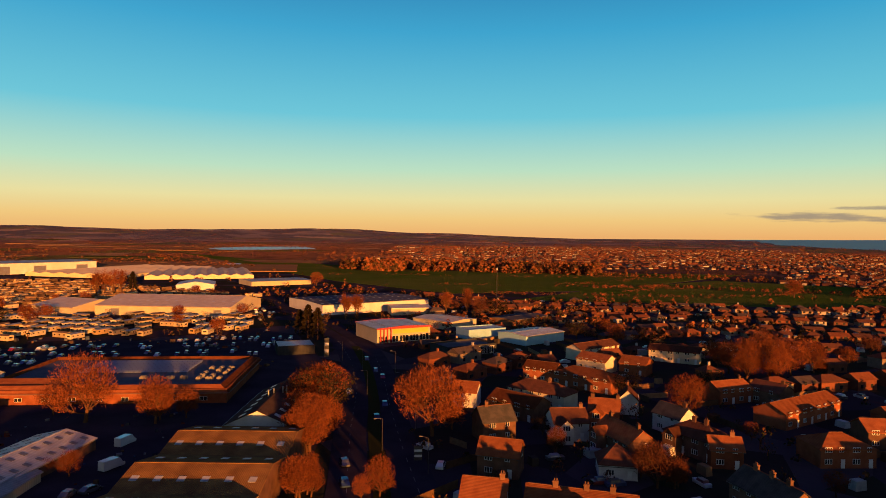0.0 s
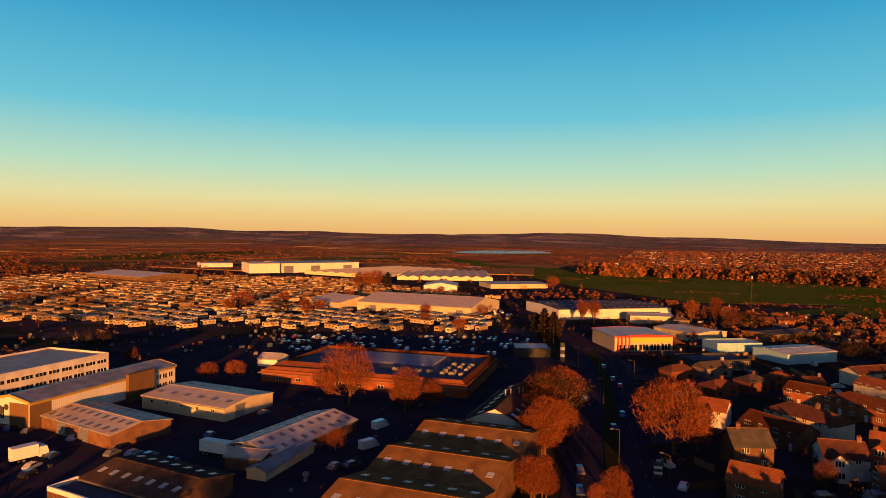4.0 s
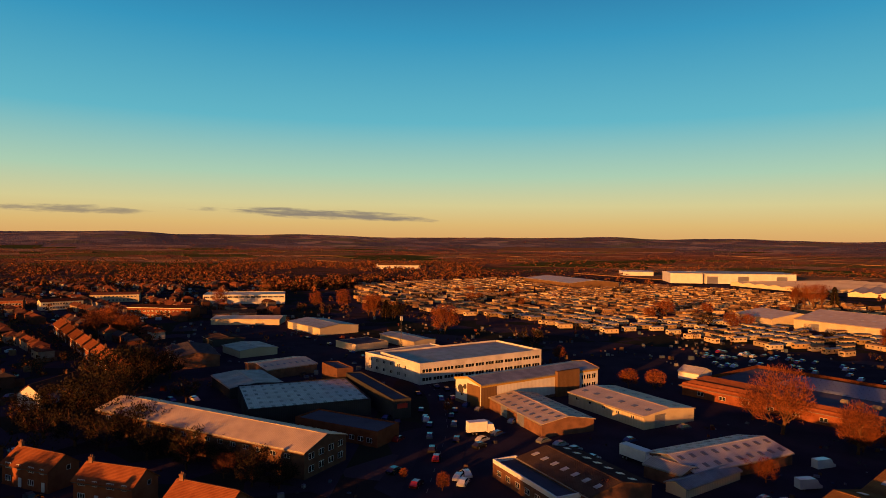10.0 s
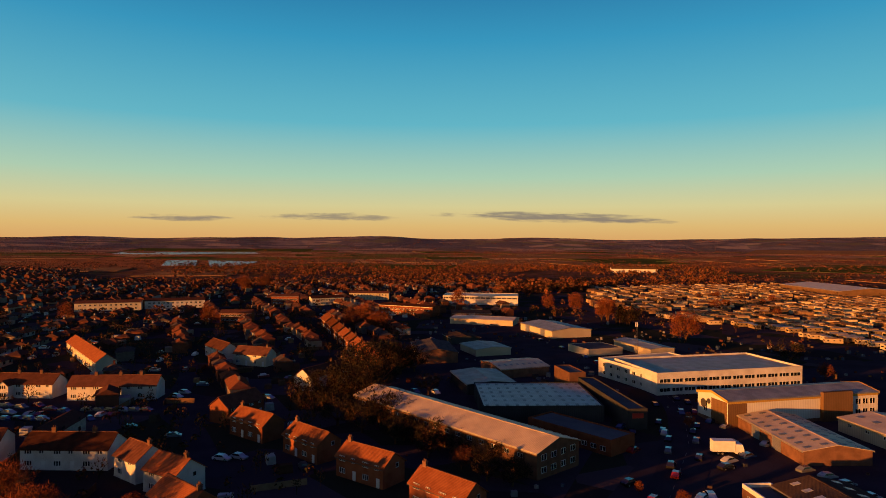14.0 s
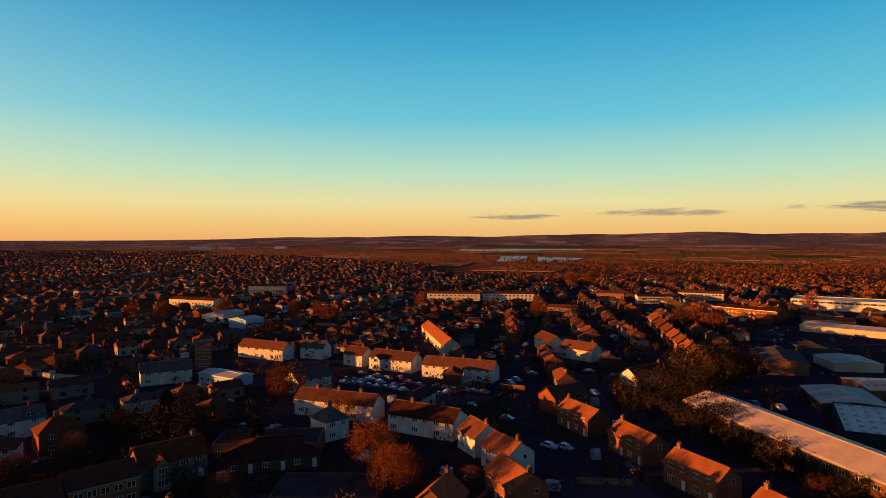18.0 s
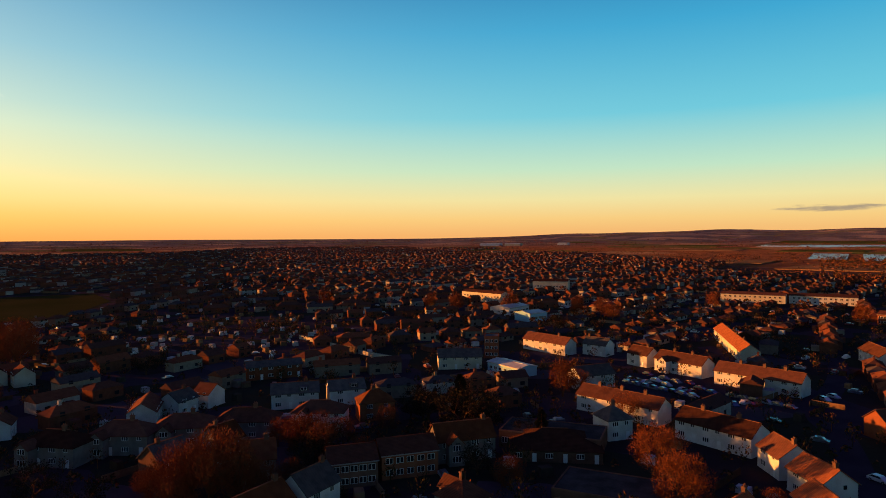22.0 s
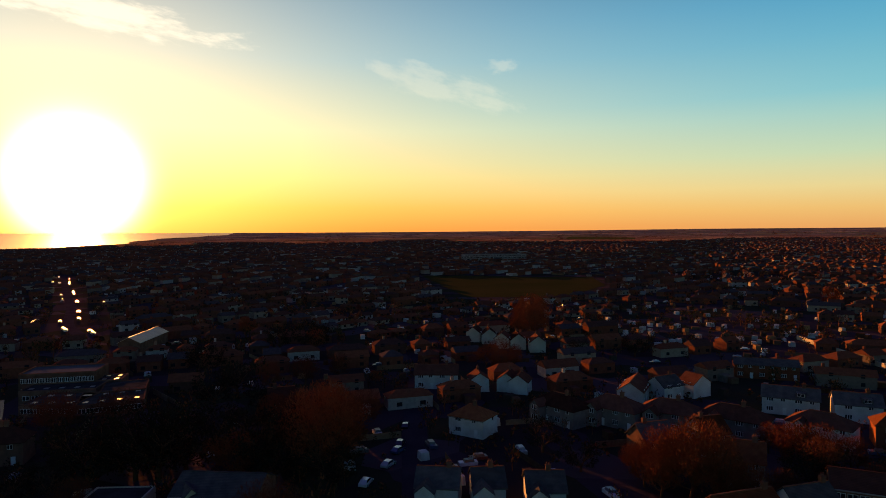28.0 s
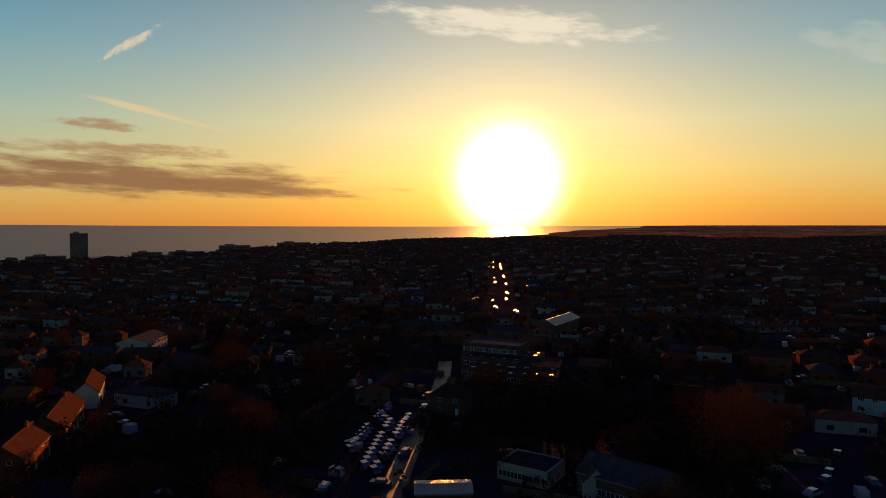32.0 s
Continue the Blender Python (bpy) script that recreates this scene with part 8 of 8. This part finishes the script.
for nm, b, mt, lb, ct in (("garden_sheds", sheds, "shed", "small sheds and greenhouses in back gardens and allotments", "sheds"), ("garden_fences", fences, "fence", "weathered board fences between back gardens", "fences"),
                          ("street_cars", street_cars, "far_car", "small parked cars along the far streets", "cars")):
    tagged(new(nm, b.mesh(nm, mt)), lb, ct, kind="stuff")

# ---- caravan park ----
def home_meshes(L):
    b = Bits().box(0, 0, 0.45, L, 3.2, 2.3)
    b.gable(L, 3.2, 2.75, 0.4)
    r = Bits().gable(L, 3.2, 2.77, 0.4, 0.15, 0.07)
    s = Bits().box(0, 0, -0.2, L - 0.3, 2.9, 0.65)
    w = Bits()
    n = int(L / 2.6)
    for i in range(n):
        for y in (-1.61, 1.61):
            w.box(-L / 2 + L * (i + 0.5) / n, y, 1.55, 0.8, 0.06, 0.55)
    for x in (-1, 1):
        w.box(x * (L / 2 + 0.01), 0, 1.5, 0.06, 1.7, 0.7)
    return b, r, s, w


HOMES = []
for L, mat in ((9.2, "home_cream"), (8.6, "home_white"), (8.0, "clad_cream")):
    b, r, s, w = home_meshes(L)
    HOMES.append((b.mesh("body", mat), r.mesh("roof", "sheet_grey" if mat != "home_white" else "home_roof"), s.mesh("skirt", "brick_brown"), w.mesh("glazing", "glass")))
far_homes, far_home_roofs = Bits(), Bits()
made = 0
q = random.Random(5)
spots = []
ca, sa = math.cos(radians(-12)), math.sin(radians(-12))
for i in range(-72, 72):
    for j in range(-48, 48):
        u, v = i * 7.8 + q.uniform(-1.0, 1.0) + (j % 3) * 2.3, j * 15.2 + q.uniform(-1.6, 1.6)
        x, y = -430 + ca * u - sa * v, 440 + sa * u + ca * v
        if inside(PARK, x, y) and free(x, y, 4.5) and q.random() < 0.74:
            spots.append((math.hypot(x, y), x, y))
spots.sort()
for r, x, y in spots[::26][:26]:  # bare trees standing between the pitches
    if free(x + 3.6, y + 3.6, 1.0):
        tree(x + 3.6, y + 3.6, q.choice(("oak", "russet", "bare", "brown")), q.uniform(5, 9.5))
for r, x, y in spots:
    turn = -12 + 90 + q.choice((0, 0, 4, -5, 9, -12, 90)) + 14 * noise.noise((x / 90, y / 90, 1.0))
    if made < 120:
        made += 1
        h = new("mobile_home")
        h.matrix_basis = pose(x, y, ground_z(x, y), 0, 0, turn)
        k = q.randrange(3)
        for nm, me in zip(("body", "roof", "glazing"), (HOMES[k][0], HOMES[k][1], HOMES[k][3])):
            o = part(nm, me, None, h)
            if nm == "glazing":
                tagged(o, kind="stuff")
        tagged(h, "pale static caravan with shallow roof on its pitch", "mobile home", "static caravans in rows")
    else:
        z = ground_z(x, y)
        far_homes.box(x, y, z, 8.8, 3.2, 2.75, radians(turn))
        c, s = math.cos(radians(turn)), math.sin(radians(turn))
        pts = [(x + c * a - s * b, y + s * a + c * b, z + h) for a, b, h in ((-4.5, -1.75, 2.72), (4.5, -1.75, 2.72), (4.5, 1.75, 2.72), (-4.5, 1.75, 2.72), (-4.5, 0, 3.2), (4.5, 0, 3.2))]
        far_home_roofs.add(pts, [(0, 1, 5, 4), (2, 3, 4, 5), (1, 2, 5), (3, 0, 4)])
M["far_home"] = island_material("caravan_walls", [(0.40, 0.27, 0.13), (0.56, 0.43, 0.26), (0.22, 0.13, 0.07), (0.30, 0.20, 0.11), (0.14, 0.085, 0.045), (0.50, 0.39, 0.24)])
M["far_home_roof"] = island_material("caravan_roofs", [(0.26, 0.17, 0.09), (0.14, 0.085, 0.05), (0.38, 0.28, 0.17), (0.19, 0.10, 0.05)])
if far_homes.v:
    tagged(new("distant_caravans", far_homes.mesh("distant_caravans", "far_home")), "rows of pale static caravans far off", "caravans", kind="stuff")
    tagged(new("distant_caravan_roofs", far_home_roofs.mesh("distant_caravan_roofs", "far_home_roof")), "shallow roofs of the far static caravans", "caravans", kind="stuff")

# ---- supermarket roof and its car park ----
SX, SY, SL, SD, ST = SUPER
base = pose(SX, SY, 0, 0, 0, ST)
shop = bpy.data.objects["supermarket"]
for side, (u, v, L, turn) in enumerate(((0, -SD / 2, SL, 0), (SL / 2, 0, SD, 90), (0, SD / 2, SL, 180), (-SL / 2, 0, SD, 270))):
    k = L / 2 + 0.8
    skirt = Bits().add([(-k, -0.8, 3.3), (k, -0.8, 3.3), (k - 3.2, 2.4, 5.3), (-k + 3.2, 2.4, 5.3), (-k + 3.6, 2.8, 4.1), (k - 3.6, 2.8, 4.1)],
                       [(0, 1, 2, 3), (3, 2, 5, 4), (1, 5, 2), (0, 3, 4), (0, 4, 5, 1)])
    part("skirt_roof", skirt, "tile_red", shop, "sloping red tiled roof skirt", at=pose(u, v, 0, 0, 0, turn))
    part("gutter", Bits().box(0, -0.86, 3.2, L + 1.6, 0.12, 0.14), "concrete", shop, at=pose(u, v, 0, 0, 0, turn))
# the deeper hipped roof over the entrance wing
wing = Bits().add([(-13, -0.9, 3.32), (13, -0.9, 3.32), (10, 9, 6.1), (-9, 9, 6.1), (-13, 13, 4.1), (13, 13, 4.1)],
                  [(0, 1, 2, 3), (1, 5, 2), (5, 4, 3, 2), (4, 0, 3), (0, 4, 5, 1)])
part("skirt_roof", wing, "tile_red", shop, "hipped red tiled roof of the entrance wing", at=pose(-SL / 2 + 12.3, -SD / 2, 0))
panel = Bits().box(0, 0, 0, 1.66, 1.9, 0.05).mesh("solar_panel", "solar")
for i in range(20):
    for j in range(6):
        part("solar_panel", panel, None, shop, at=pose(-16.5 + i * 1.8, 0.5 + j * 3.3, 4.5, 17, 0, 0))
vent = Bits().box(0, 0, 0, 2.2, 1.5, 1.0).box(0, 0, 1.0, 1.9, 1.2, 0.15)
vent.tube((-0.5, 0, 1.15), (-0.5, 0, 1.3), 0.4, 0.4, 8).tube((0.5, 0, 1.15), (0.5, 0, 1.3), 0.4, 0.4, 8)
vent = vent.mesh("cooling_unit", "concrete")
for i in range(3):
    for j in range(5):
        if (i + j) % 5 != 3:
            part("cooling_unit", vent, None, shop, "pale rooftop cooling unit", at=pose(25.5 + i * 3.3, -12 + j * 4.0, 4.13, 0, 0, rnd.choice((0, 90))))
for k in range(4):
    part("cooling_unit", vent, None, shop, "pale rooftop cooling unit", at=pose(7.7 + k * 4.2, -10.5, 4.13))
q = random.Random(3)
PARKING = [(-165, 236), (-62, 262), (-74, 320), (-135, 306), (-200, 272)]
for j in range(12):
    for i in range(60):
        if q.random() < 0.3:
            u, v = -80 + i * 2.7, -50 + j * 9.0 + (0 if j % 2 else 3.6)
            x, y = -130 + u * math.cos(radians(8)) - v * math.sin(radians(8)), 295 + u * math.sin(radians(8)) + v * math.cos(radians(8))
            if inside(PARKING, x, y) and free(x, y, 2.5) and cars_made < 270:
                car(x, y, 98 + q.choice((0, 180)) + q.uniform(-3, 3), group="cars in the supermarket car park", z=0.05)
# rows of cars in the car park towards the sun
for x0, y0, x1, y1 in (LOT_A, LOT_B, LOT_C):
    n = int(math.hypot(x1 - x0, y1 - y0) / 2.6)
    for i in range(n):
        k = i / n
        if q.random() < 0.85:
            car(x0 + (x1 - x0) * k, y0 + (y1 - y0) * k, 150 + q.uniform(-3, 3), q.choice(("black", "grey", "black", "blue", "grey", "silver", "red")), group="cars in the long car park", z=0.05)

# cars in the court before the white terraces
ax, ay, bx, by = COURT_ROWS
for row in range(3):
    for i in range(14):
        if q.random() < 0.62:
            k = i / 14
            x, y = ax + (bx - ax) * k + row * 9 * 0.39, ay + (by - ay) * k - row * 9 * 0.92
            if free(x, y, 1.5):
                car(x, y, 70 + 90 * (row % 2) + q.uniform(-5, 5), group="cars in the terrace court")
